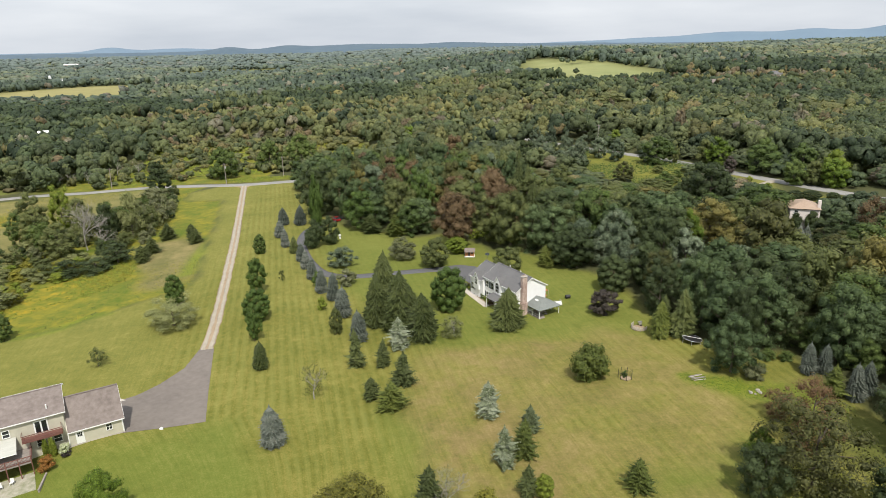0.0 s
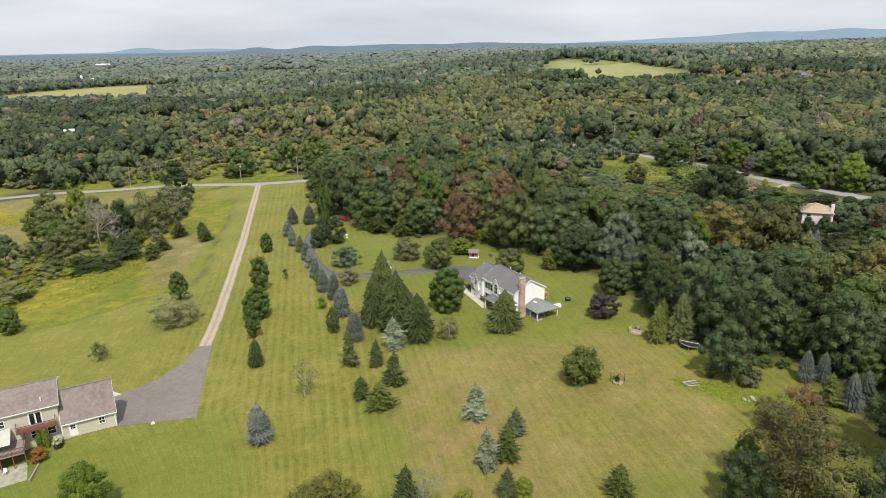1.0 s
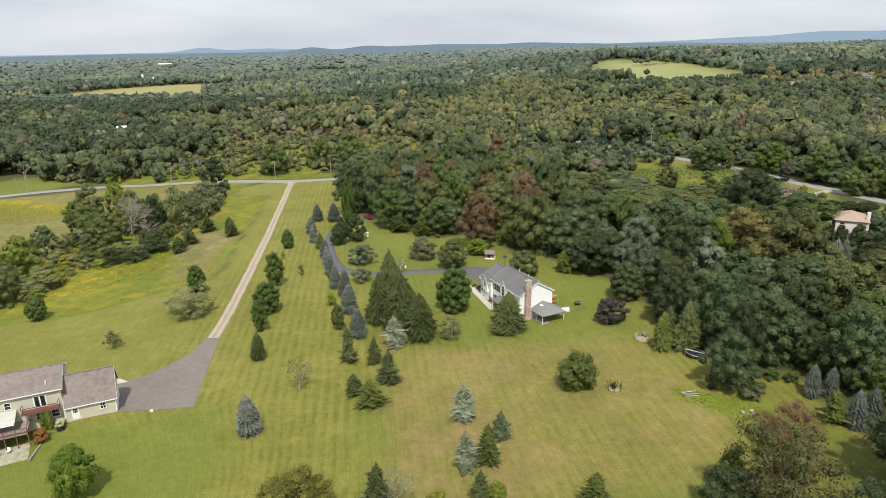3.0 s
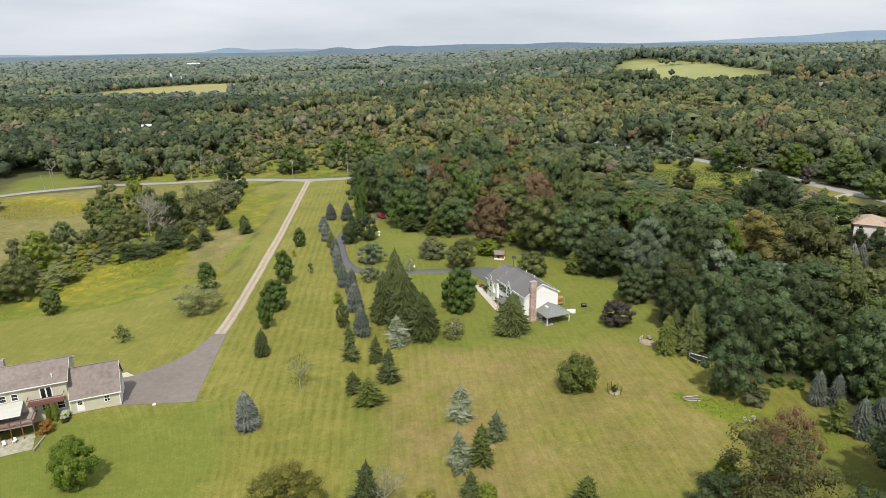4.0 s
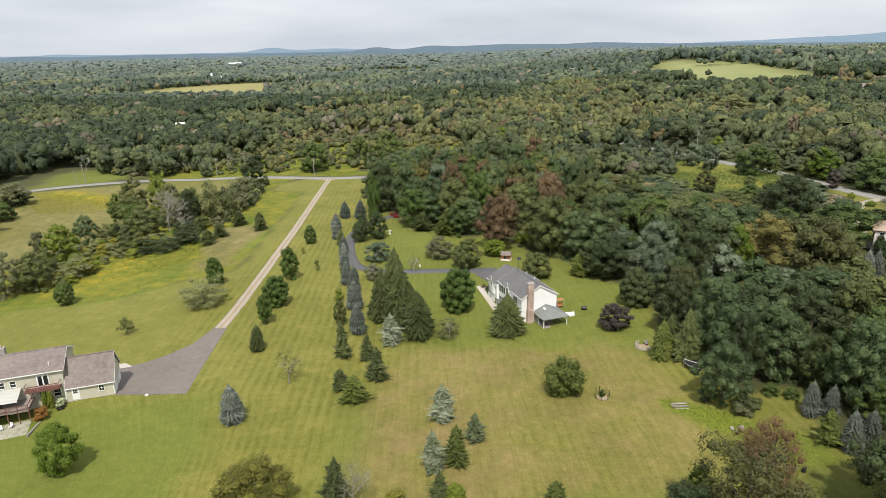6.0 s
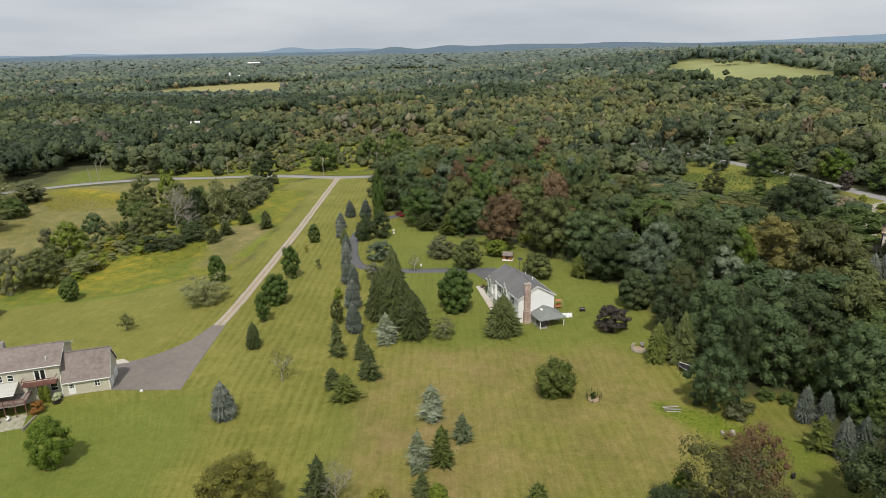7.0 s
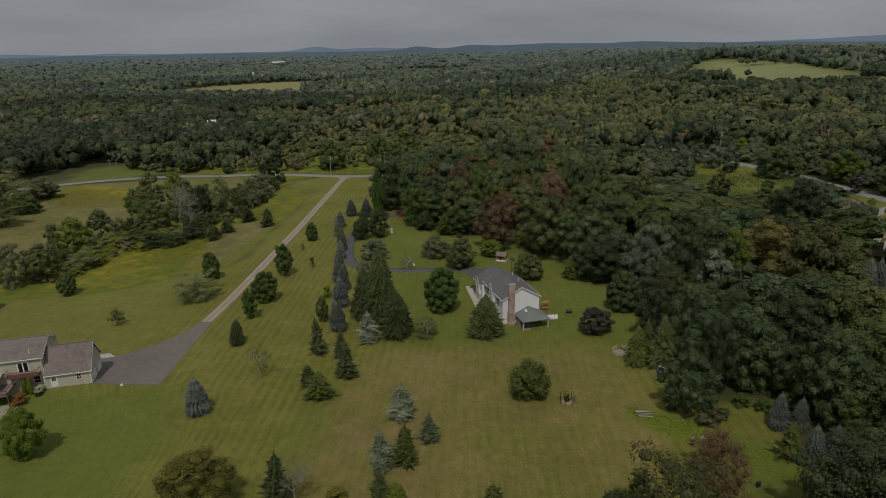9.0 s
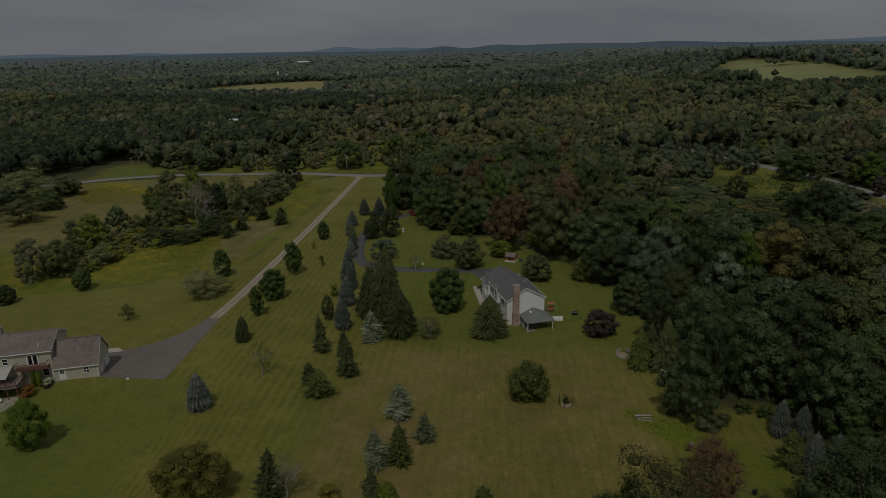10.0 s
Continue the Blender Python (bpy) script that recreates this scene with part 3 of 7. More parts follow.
# ---------------------------------------------------------------- building blocks
def part(name, bm, material, parent, label="", m=None, smooth=False):
    """Links a bmesh as one mesh object under a thing or under a part."""
    me = bpy.data.meshes.new(name)
    bmesh.ops.recalc_face_normals(bm, faces=bm.faces[:])
    for f in bm.faces:
        f.smooth = smooth
    bm.to_mesh(me)
    bm.free()
    me.materials.append(material)
    ob = new(name, me)
    ob.parent = parent
    if m is not None:
        ob.matrix_basis = m
    if label:
        ob["label"] = label
    return ob


def thing(name, m, label, category, group=""):
    ob = new(name)
    ob.matrix_basis = m
    return tagged(ob, label, category, group)


def block(*boxes, bevel=0.0):
    """Boxes (x0, y0, z0, x1, y1, z1) in one bmesh."""
    bm = bmesh.new()
    for x0, y0, z0, x1, y1, z1 in boxes:
        made = bmesh.ops.create_cube(bm, size=1)["verts"]
        bmesh.ops.scale(bm, vec=(x1 - x0, y1 - y0, z1 - z0), verts=made)
        bmesh.ops.translate(bm, vec=((x0 + x1) / 2, (y0 + y1) / 2, (z0 + z1) / 2), verts=made)
    if bevel:
        bmesh.ops.bevel(bm, geom=bm.edges[:], offset=bevel, segments=1, affect="EDGES")
    return bm


def tube(pts, radii, sides=7, bm=None):
    """A tapered tube through points."""
    bm = bm or bmesh.new()
    rings = []
    for k, (p, r) in enumerate(zip(pts, radii)):
        d = (Vector(pts[min(k + 1, len(pts) - 1)]) - Vector(pts[max(k - 1, 0)])).normalized()
        q = d.to_track_quat("Z", "Y")
        rings.append([bm.verts.new(Vector(p) + q @ Vector((r * math.cos(a), r * math.sin(a), 0))) for a in (2 * math.pi * j / sides for j in range(sides))])
    for a, b in zip(rings, rings[1:]):
        for j in range(sides):
            bm.faces.new((a[j], a[(j + 1) % sides], b[(j + 1) % sides], b[j]))
    bm.faces.new(rings[0][::-1])
    bm.faces.new(rings[-1])
    return bm


def sheet(corners, thick, bm=None):
    """A flat slab over the corners, thick metres deep downwards along its normal."""
    bm = bm or bmesh.new()
    c = [Vector(p) for p in corners]
    n = (c[1] - c[0]).cross(c[2] - c[0]).normalized()
    if n.z < 0:
        n = -n
    top, low = [bm.verts.new(p) for p in c], [bm.verts.new(p - n * thick) for p in c]
    bm.faces.new(top)
    bm.faces.new(low[::-1])
    for j in range(len(c)):
        k = (j + 1) % len(c)
        bm.faces.new((top[j], low[j], low[k], top[k]))
    return bm


def gable_body(w, d, eave, ridge, z0=-1.5, x0=0.0, y0=0.0, along="y"):
    """A gabled block: the ridge runs along y (or x)."""
    bm = bmesh.new()
    if along == "y":
        prof = [(x0, z0), (x0 + w, z0), (x0 + w, eave), (x0 + w / 2, ridge), (x0, eave)]
        a, b = [[bm.verts.new((p, y, z)) for p, z in prof] for y in (y0, y0 + d)]
    else:
        prof = [(y0, z0), (y0 + d, z0), (y0 + d, eave), (y0 + d / 2, ridge), (y0, eave)]
        a, b = [[bm.verts.new((x, p, z)) for p, z in prof] for x in (x0, x0 + w)]
    bm.faces.new(a)
    bm.faces.new(b[::-1])
    for j in range(5):
        bm.faces.new((a[j], b[j], b[(j + 1) % 5], a[(j + 1) % 5]))
    return bm


def window(parent, m, w, h, bars=(1, 1), arch=False, material=None):
    """A window set on a wall: local x across, z up, -y out of the wall."""
    t = 0.09
    bm = block((-w / 2 - t, -0.06, -t, -w / 2, 0.05, h + t), (w / 2, -0.06, -t, w / 2 + t, 0.05, h + t), (-w / 2, -0.06, h, w / 2, 0.05, h + t),
               (-w / 2 - 0.05, -0.10, -t, w / 2 + 0.05, 0.05, 0))
    for k in range(1, bars[0]):
        x = -w / 2 + w * k / bars[0]
        block_into(bm, (x - 0.03, -0.045, 0, x + 0.03, 0.04, h))
    for k in range(1, bars[1]):
        z = h * k / bars[1]
        block_into(bm, (-w / 2, -0.045, z - 0.03, w / 2, 0.04, z + 0.03))
    if arch:
        for k in range(8):
            a0, a1 = math.pi * k / 8, math.pi * (k + 1) / 8
            r = w / 2
            sheet_pts = [(q * math.cos(a), -0.06, h + q * math.sin(a)) for q, a in ((r, a0), (r + 0.12, a0), (r + 0.12, a1), (r, a1))]
            vs = [bm.verts.new(p) for p in sheet_pts] + [bm.verts.new((p[0], 0.05, p[2])) for p in sheet_pts]
            bm.faces.new(vs[:4]), bm.faces.new(vs[4:][::-1])
            for j in range(4):
                bm.faces.new((vs[j], vs[4 + j], vs[4 + (j + 1) % 4], vs[(j + 1) % 4]))
    ob = part("window", bm, material or TRIM, parent, m=m)
    pane = block((-w / 2, -0.02, 0, w / 2, 0.03, h))
    if arch:
        vs = [pane.verts.new((0, -0.02, h))] + [pane.verts.new((w / 2 * math.cos(math.pi * k / 8), -0.02, h + w / 2 * math.sin(math.pi * k / 8))) for k in range(9)]
        for k in range(8):
            pane.faces.new((vs[0], vs[k + 1], vs[k + 2]))
    part("pane", pane, GLASS, ob, "dark glass pane")
    return ob


def block_into(bm, box):
    made = bmesh.ops.create_cube(bm, size=1)["verts"]
    x0, y0, z0, x1, y1, z1 = box
    bmesh.ops.scale(bm, vec=(x1 - x0, y1 - y0, z1 - z0), verts=made)
    bmesh.ops.translate(bm, vec=((x0 + x1) / 2, (y0 + y1) / 2, (z0 + z1) / 2), verts=made)


FACE_SOUTH, FACE_WEST, FACE_EAST = 0, -90, 90


def on_wall(x, y, z, face):
    return pose(x, y, z, 0, 0, face)


# ---------------------------------------------------------------- the white house
def white_house():
    W, D, EAVE, RIDGE = 8.5, 12.2, 5.75, 8.2
    h = thing("house", pose(14.7, 128.7, -0.9, 0, 0, 23), "large white two-storey house with a grey shingled gable roof", "house")
    part("wall", gable_body(W, D, EAVE, RIDGE), SIDING_WHITE, h, "white siding wall")

    def gable_roof(x0, x1, y0, y1, eave, ridge, parent, label):
        """Two slopes with their ridge cap, fascia boards and gutters."""
        o, mid = 0.28, (x0 + x1) / 2
        up = (ridge - eave) / (mid - x0)
        bm = bmesh.new()
        for e in (x0 - o, x1 + o):
            z = eave - o * up + 0.16
            sheet([(e, y0 - o, z), (mid, y0 - o, ridge + 0.16), (mid, y1 + o, ridge + 0.16), (e, y1 + o, z)], 0.16, bm)
        roof = part("roof", bm, SHINGLE_GREY, parent, label)
        part("ridge_cap", block((mid - 0.18, y0 - o, ridge + 0.14, mid + 0.18, y1 + o, ridge + 0.21)), SHINGLE_GREY, roof)
        for e0 in (x0 - o, x1 + o):
            z0 = eave - o * up
            for y in (y0 - o - 0.03, y1 + o):
                v = bmesh.new()
                c = [(e0, y, z0 - 0.08), (e0, y, z0 + 0.15), (mid, y, ridge + 0.15), (mid, y, ridge - 0.1)]
                a, b = [[v.verts.new((p[0], p[1] + q, p[2])) for p in c] for q in (0, 0.03)]
                v.faces.new(a), v.faces.new(b[::-1])
                for j in range(4):
                    v.faces.new((a[j], b[j], b[(j + 1) % 4], a[(j + 1) % 4]))
                part("fascia", v, TRIM, roof, "white fascia board")
            ex = e0 - 0.1 if e0 < mid else e0 - 0.02
            part("gutter", block((ex, y0 - o, z0 - 0.02, ex + 0.12, y1 + o, z0 + 0.12)), TRIM, roof, "white gutter")
        return roof

    roof = gable_roof(0, W, 0, D, EAVE, RIDGE, h, "grey shingled roof")
    up = (RIDGE - EAVE) / (W / 2)
    for x, y in ((6.0, 6.0), (6.4, 10.6)):
        part("vent_pipe", tube([(x, y, RIDGE - (x - W / 2) * up), (x, y, RIDGE - (x - W / 2) * up + 0.75)], (0.09, 0.09), 8), TRIM, roof)
    # lower wing on the north end, standing a little forward
    WX, WE, WR = -0.45, 4.75, 7.4
    wing = part("wing", gable_body(W - 2 * WX, 5.2, WE, WR, x0=WX, y0=D), SIDING_WHITE, h, "lower white garage wing")
    gable_roof(WX, W - WX, D + 0.30, 17.4, WE, WR, wing, "lower grey shingled roof")

    def wall_gable(parent, x, y0, w, eave, top, deep, sill, ww, wh):
        """A small gable in the front wall with an arched window under it."""
        bay = part("front_gable", gable_body(deep, w, eave, top, z0=eave - 2.6, x0=x - 0.42, y0=y0, along="x"), SIDING_WHITE, parent, "white front gable")
        sl = (top - eave) / (w / 2)
        v = bmesh.new()
        for e in (y0 - 0.2, y0 + w + 0.2):
            z = eave - 0.2 * sl + 0.10
            sheet([(x - 0.54, e, z), (x - 0.54, y0 + w / 2, top + 0.10), (x + deep, y0 + w / 2, top + 0.10), (x + deep, e, z)], 0.10, v)
        part("gable_roof", v, SHINGLE_GREY, bay, "grey shingled gable roof")
        v = bmesh.new()
        for e in (y0 - 0.2, y0 + w + 0.2):
            z = eave - 0.2 * sl
            sheet([(x - 0.56, e, z - 0.08), (x - 0.56, e, z + 0.11), (x - 0.56, y0 + w / 2, top + 0.11), (x - 0.56, y0 + w / 2, top - 0.1)], 0.04, v)
        part("rake_board", v, TRIM, bay, "white rake boards")
        win = window(bay, on_wall(x - 0.43, y0 + w / 2, sill, FACE_WEST), ww, wh, (2, 2), True)
        return bay

    wall_gable(h, 0.0, 5.2, 2.6, EAVE - 0.1, 7.25, 3.0, 3.6, 1.3, 1.7)
    wall_gable(wing, WX, 13.4, 2.2, WE, 6.25, 3.2, 3.35, 1.0, 1.3)
    for y, z in ((3.3, 3.5), (9.0, 3.5), (10.9, 3.5), (9.0, 0.8), (10.9, 0.8)):
        window(h, on_wall(-0.01, y, z, FACE_WEST), 0.9, 1.5, (1, 2))
        for dy in (-0.74, 0.74):
            part("shutter", block((-0.05, y + dy - 0.19, z - 0.05, 0.01, y + dy + 0.19, z + 1.55), bevel=0.01), SHUTTER, h, "dark blue-grey shutter")
    window(wing, on_wall(WX - 0.01, 16.3, 1.5, FACE_WEST), 0.9, 1.5, (1, 2))
    for dy in (-0.74, 0.74):
        part("shutter", block((WX - 0.05, 16.3 + dy - 0.19, 1.45, WX + 0.01, 16.3 + dy + 0.19, 3.05), bevel=0.01), SHUTTER, wing, "dark blue-grey shutter")
    # entrance roof between the bays
    ent = part("entrance_roof", sheet([(-2.6, 4.3, 2.5), (0, 4.3, 3.35), (0, 8.1, 3.35), (-2.6, 8.1, 2.5)], 0.16), SHINGLE_GREY, h, "low grey entrance roof")
    for y in (4.5, 7.9):
        part("post", block((-2.5, y - 0.08, -0.1, -2.34, y + 0.08, 2.6), bevel=0.01), TRIM, ent, "white post")
    door = part("front_door", block((-0.07, 6.0, 0.05, 0.02, 6.95, 2.12), bevel=0.01), WOOD_RED, h, "dark red panelled door")
    part("door_frame", block((-0.06, 5.88, 0, 0.02, 6.0, 2.25), (-0.06, 6.95, 0, 0.02, 7.07, 2.25), (-0.06, 6.0, 2.12, 0.02, 6.95, 2.25)), TRIM, door)
    part("door_knob", tube([(-0.07, 6.15, 1.0), (-0.14, 6.15, 1.0)], (0.03, 0.035), 6), GALVANISED, door)
    # chimney up the gable end
    ch = part("chimney", block((1.1, -0.95, -1.5, 2.6, 0.0, 3.0), (1.2, -0.8, 3.0, 2.5, 0.0, 9.1), bevel=0.03), BRICK, h, "tall red-brown brick chimney")
    part("chimney_cap", block((1.1, -0.9, 9.1, 2.6, 0.1, 9.28), bevel=0.02), MORTAR, ch)
    part("flue", tube([(1.6, -0.4, 9.28), (1.6, -0.4, 9.6)], (0.15, 0.14), 8), BRICK, ch)
    part("flue", tube([(2.15, -0.4, 9.28), (2.15, -0.4, 9.55)], (0.15, 0.14), 8), BRICK, ch)
    # open porch on the gable end
    px0, px1, pd = 3.0, 8.7, 4.6
    pr = part("porch", block((px0, -pd, -0.2, px1, -0.002, 0.15)), WOOD_GREY, h, "open porch with a grey wooden floor")
    e, ap, o = 2.25, 3.65, 0.35
    cx = (px0 + px1) / 2
    A, B, C, Dn = (px0 - o, -pd - o, e), (px1 + o, -pd - o, e), (px1 + o, -0.02, e), (px0 - o, -0.02, e)
    r0, r1 = (cx, -pd * 0.42, ap), (cx, -0.02, ap)
    v = bmesh.new()
    sheet([A, B, r0], 0.12, v), sheet([B, C, r1, r0], 0.12, v), sheet([Dn, A, r0, r1], 0.12, v)
    proof = part("porch_roof", v, SHINGLE_GREEN, pr, "grey-green hipped porch roof")
    part("skylight", sheet([(4.6, -1.9, 3.19), (4.6, -0.9, 3.19), (5.0, -0.9, 3.365), (5.0, -1.9, 3.365)], 0.06), CLOTH_WHITE, proof, "pale skylight")
    part("beam", block((px0 - 0.1, -pd - 0.1, e - 0.28, px1 + 0.1, -pd + 0.08, e - 0.06), (px0 - 0.1, -pd + 0.08, e - 0.28, px0 + 0.08, 0, e - 0.06), (px1 - 0.08, -pd + 0.08, e - 0.28, px1 + 0.1, 0, e - 0.06)), TRIM, pr, "white beam")
    for x, y in ((px0, -pd), (px1 - 0.16, -pd), (px0, -2.1), (px1 - 0.16, -2.1)):
        part("post", block((x, y, 0.152, x + 0.16, y + 0.16, e - 0.28), bevel=0.015), TRIM, pr, "white post")
    part("step", block((cx - 0.1, -pd - 0.75, -0.45, cx + 1.3, -pd - 0.002, -0.02), bevel=0.02), CONCRETE, pr)
    for z in (0.45, 0.95):
        part("rail", block((px0 + 0.04, -pd + 0.16, z, px0 + 0.10, -2.1, z + 0.06), (px0 + 0.04, -1.94, z, px0 + 0.10, -0.02, z + 0.06)), TRIM, pr, "white rail")
    part("glass_door", block((5.2, -0.05, 0.16, 7.0, 0.01, 2.15)), GLASS, h, "dark sliding door")
    return h


white_house()
tb = thing("picnic_table", pose(20.6, 127.9, -0.75, 0, 0, 23), "weathered wooden picnic table on the porch floor", "table")
part("tabletop", block((-0.9, -0.4, 0.70, 0.9, 0.4, 0.76), bevel=0.01), WOOD_GREY, tb)
for s in (-0.7, 0.7):
    part("seat", block((-0.9, s - 0.14, 0.42, 0.9, s + 0.14, 0.47), bevel=0.01), WOOD_GREY, tb)
for s in (-0.65, 0.65):
    part("leg", tube([(s, -0.7, 0), (s, -0.2, 0.72)], (0.06, 0.06), 4), WOOD_GREY, tb)
    part("leg", tube([(s, 0.7, 0), (s, 0.2, 0.72)], (0.06, 0.06), 4), WOOD_GREY, tb)


# ---------------------------------------------------------------- the cream house with its garage
def cream_house():
    h = thing("house", pose(-65.3, 91.75, 0.05, 0, 0, 23), "cream two-storey house with a taupe shingled roof and attached garage", "house")
    L, D, EAVE, RIDGE, Y0 = 17.0, 9.4, 5.7, 7.75, 0.85
    part("wall", gable_body(L, D, EAVE, RIDGE, z0=-3, x0=-L + 0.35, y0=Y0, along="x"), SIDING_CREAM, h, "cream siding wall")

    def roof_on(x0, x1, y0, d, eave, ridge, o, parent, label):
        s = (ridge - eave) / (d / 2)
        bm = bmesh.new()
        for e in (y0 - o, y0 + d + o):
            z = eave - o * s + 0.14
            sheet([(x0 - o, e, z), (x1 + o, e, z), (x1 + o, y0 + d / 2, ridge + 0.14), (x0 - o, y0 + d / 2, ridge + 0.14)], 0.14, bm)
        r = part("roof", bm, SHINGLE_TAUPE, parent, label)
        part("ridge_cap", block((x0 - o, y0 + d / 2 - 0.15, ridge + 0.12, x1 + o, y0 + d / 2 + 0.15, ridge + 0.18)), SHINGLE_TAUPE, r)
        z = eave - o * s
        for e in (y0 - o - 0.11, y0 + d + o - 0.01):
            part("gutter", block((x0 - o, e, z, x1 + o, e + 0.12, z + 0.12)), TRIM, r, "white gutter")
        v = bmesh.new()
        for e in (y0 - o, y0 + d + o):
            c = [(x1 + o, e, z - 0.1), (x1 + o, e, z + 0.12), (x1 + o, y0 + d / 2, ridge + 0.12), (x1 + o, y0 + d / 2, ridge - 0.12)]
            a, b = [[v.verts.new((p[0] + q, p[1], p[2])) for p in c] for q in (0, 0.03)]
            v.faces.new(a), v.faces.new(b[::-1])
            for j in range(4):
                v.faces.new((a[j], b[j], b[(j + 1) % 4], a[(j + 1) % 4]))
        part("fascia", v, TRIM, r, "white fascia board")
        return r

    main = roof_on(-L + 0.35, 0.35, Y0, D, EAVE, RIDGE, 0.35, h, "taupe shingled roof")
    for x in (-1.6, -10.5):
        part("vent_pipe", tube([(x, Y0 + 1.0, EAVE + 0.3), (x, Y0 + 1.0, EAVE + 1.25)], (0.1, 0.1), 8), TRIM, main, "white vent pipe")
    ch = part("chimney", block((-9.9, Y0 + D / 2 + 0.3, 5.5, -8.8, Y0 + D / 2 + 1.3, 8.9), bevel=0.03), STONE, h, "grey stone chimney")
    part("flue", tube([(-9.35, Y0 + D / 2 + 0.8, 8.9), (-9.35, Y0 + D / 2 + 0.8, 9.3)], (0.16, 0.15), 8), BRICK, ch)
    g = part("garage", gable_body(7.6, 7.4, 2.5, 6.35, z0=-2, x0=0.36, y0=0, along="x"), SIDING_CREAM, h, "cream garage wing")
    roof_on(0.75, 7.96, 0, 7.4, 2.5, 6.35, 0.28, g, "taupe garage roof")
    part("corner_board", block((7.82, -0.03, -1.2, 7.99, 0.1, 2.3)), TRIM, g, "white corner board")
    part("corner_board", block((0.36, -0.03, -1.2, 0.5, 0.0, 2.3)), TRIM, g, "white corner board")
    d = part("side_door", block((1.5, -0.06, 0.0, 2.4, 0.02, 2.03), bevel=0.008), TRIM, g, "white half-glazed door")
    for i in range(3):
        for j in range(2):
            part("pane", block((1.63 + i * 0.225, -0.075, 1.18 + j * 0.36, 1.82 + i * 0.225, -0.05, 1.5 + j * 0.36)), GLASS, d)
    part("door_frame", block((1.38, -0.05, 0, 1.5, 0.02, 2.15), (2.4, -0.05, 0, 2.52, 0.02, 2.15), (1.5, -0.05, 2.03, 2.4, 0.02, 2.15)), TRIM, d)
    window(g, on_wall(6.0, -0.01, 0.95, FACE_SOUTH), 0.75, 1.0, (2, 2))
    for y in (1.9, 5.5):
        gd = part("garage_door", block((7.94, y - 1.25, -0.9, 8.02, y + 1.25, 1.25)), TRIM, g, "white panelled garage door")
        for k in range(4):
            part("panel", block((8.02, y - 1.18, -0.84 + k * 0.52, 8.045, y + 1.18, -0.38 + k * 0.52), bevel=0.01), TRIM, gd)
    part("foundation", block((0.30, -0.04, -2.0, 8.02, 0.02, -0.02)), CONCRETE, g)
    # south face: windows, french doors, balcony, deck, awning
    for x in (-12.6, -9.3, -7.1):
        window(h, on_wall(x, Y0 - 0.01, 3.75, FACE_SOUTH), 1.9 if x < -9 else 0.8, 1.05, (2 if x < -9 else 1, 2))
    fd = part("french_door", block((-3.6, Y0 - 0.06, 3.05, -1.75, Y0 + 0.02, 5.15)), TRIM, h, "white french doors to the balcony")
    for x in (-3.4, -2.55):
        part("pane", block((x, Y0 - 0.08, 3.2, x + 0.62, Y0 - 0.05, 5.0)), GLASS, fd)
    for x in (-3.1, -0.9):
        window(h, on_wall(x, Y0 - 0.01, 0.9, FACE_SOUTH), 1.0, 1.2, (1, 2))
    bal = part("balcony", block((-5.3, Y0 - 1.5, 2.75, -0.1, Y0 - 0.002, 2.95)), WOOD_RED, h, "red-brown wooden balcony")
    for z in (3.0, 3.85):
        part("rail", block((-5.3, Y0 - 1.5, z, -0.1, Y0 - 1.42, z + 0.09), (-5.3, Y0 - 1.42, z, -5.22, Y0 - 0.01, z + 0.09), (-0.18, Y0 - 1.42, z, -0.1, Y0 - 0.01, z + 0.09)), WOOD_RED, bal)
    for k in range(40):
        x = -5.26 + k * 0.13
        part("baluster", block((x, Y0 - 1.48, 3.09, x + 0.035, Y0 - 1.445, 3.85)), WOOD_RED, bal)
    deck = part("deck", block((-17.0, -3.4, 1.0, -4.4, Y0 - 0.004, 1.2)), WOOD_GREY, h, "large raised grey wooden deck")
    for z in (1.3, 2.05):
        part("rail", block((-17.0, -3.4, z, -4.4, -3.3, z + 0.09), (-4.5, -3.3, z, -4.4, Y0 - 0.01, z + 0.09)), WOOD_RED, deck, "red-brown rail")
    for k in range(9):
        x = -17.0 + k * 1.565
        part("post", block((x, -3.42, -2.4, x + 0.12, -3.3, 2.2)), WOOD_RED, deck, "red-brown post")
    for k in range(84):
        x = -16.95 + k * 0.15
        part("baluster", block((x, -3.37, 1.39, x + 0.035, -3.335, 2.05)), WOOD_RED, deck)
    for k in range(30):
        y = -3.25 + k * 0.137
        part("deck_board", block((-17.0, y, 1.202, -4.52, y + 0.125, 1.225)), WOOD_GREY, deck)
    aw = part("awning", sheet([(-16.5, -2.6, 2.7), (-6.0, -2.6, 2.7), (-6.0, Y0 - 0.03, 3.5), (-16.5, Y0 - 0.03, 3.5)], 0.05), CANVAS, h, "grey striped retractable awning")
    part("front_bar", block((-16.5, -2.68, 2.58, -6.0, -2.58, 2.7)), TRIM, aw, "white front bar")
    part("lower_door", block((-12.5, Y0 - 0.05, -2.4, -8.5, Y0 + 0.01, -0.2)), GLASS, h, "dark glass patio door under the deck")
    return h


cream_house()
slab("patio", [(-84, 83.0), (-82.5, 78.0), (-66.5, 83.5), (-68.3, 87.5)], PATIO, "worn pale stone patio with grass growing in it", "patio", 0.05)


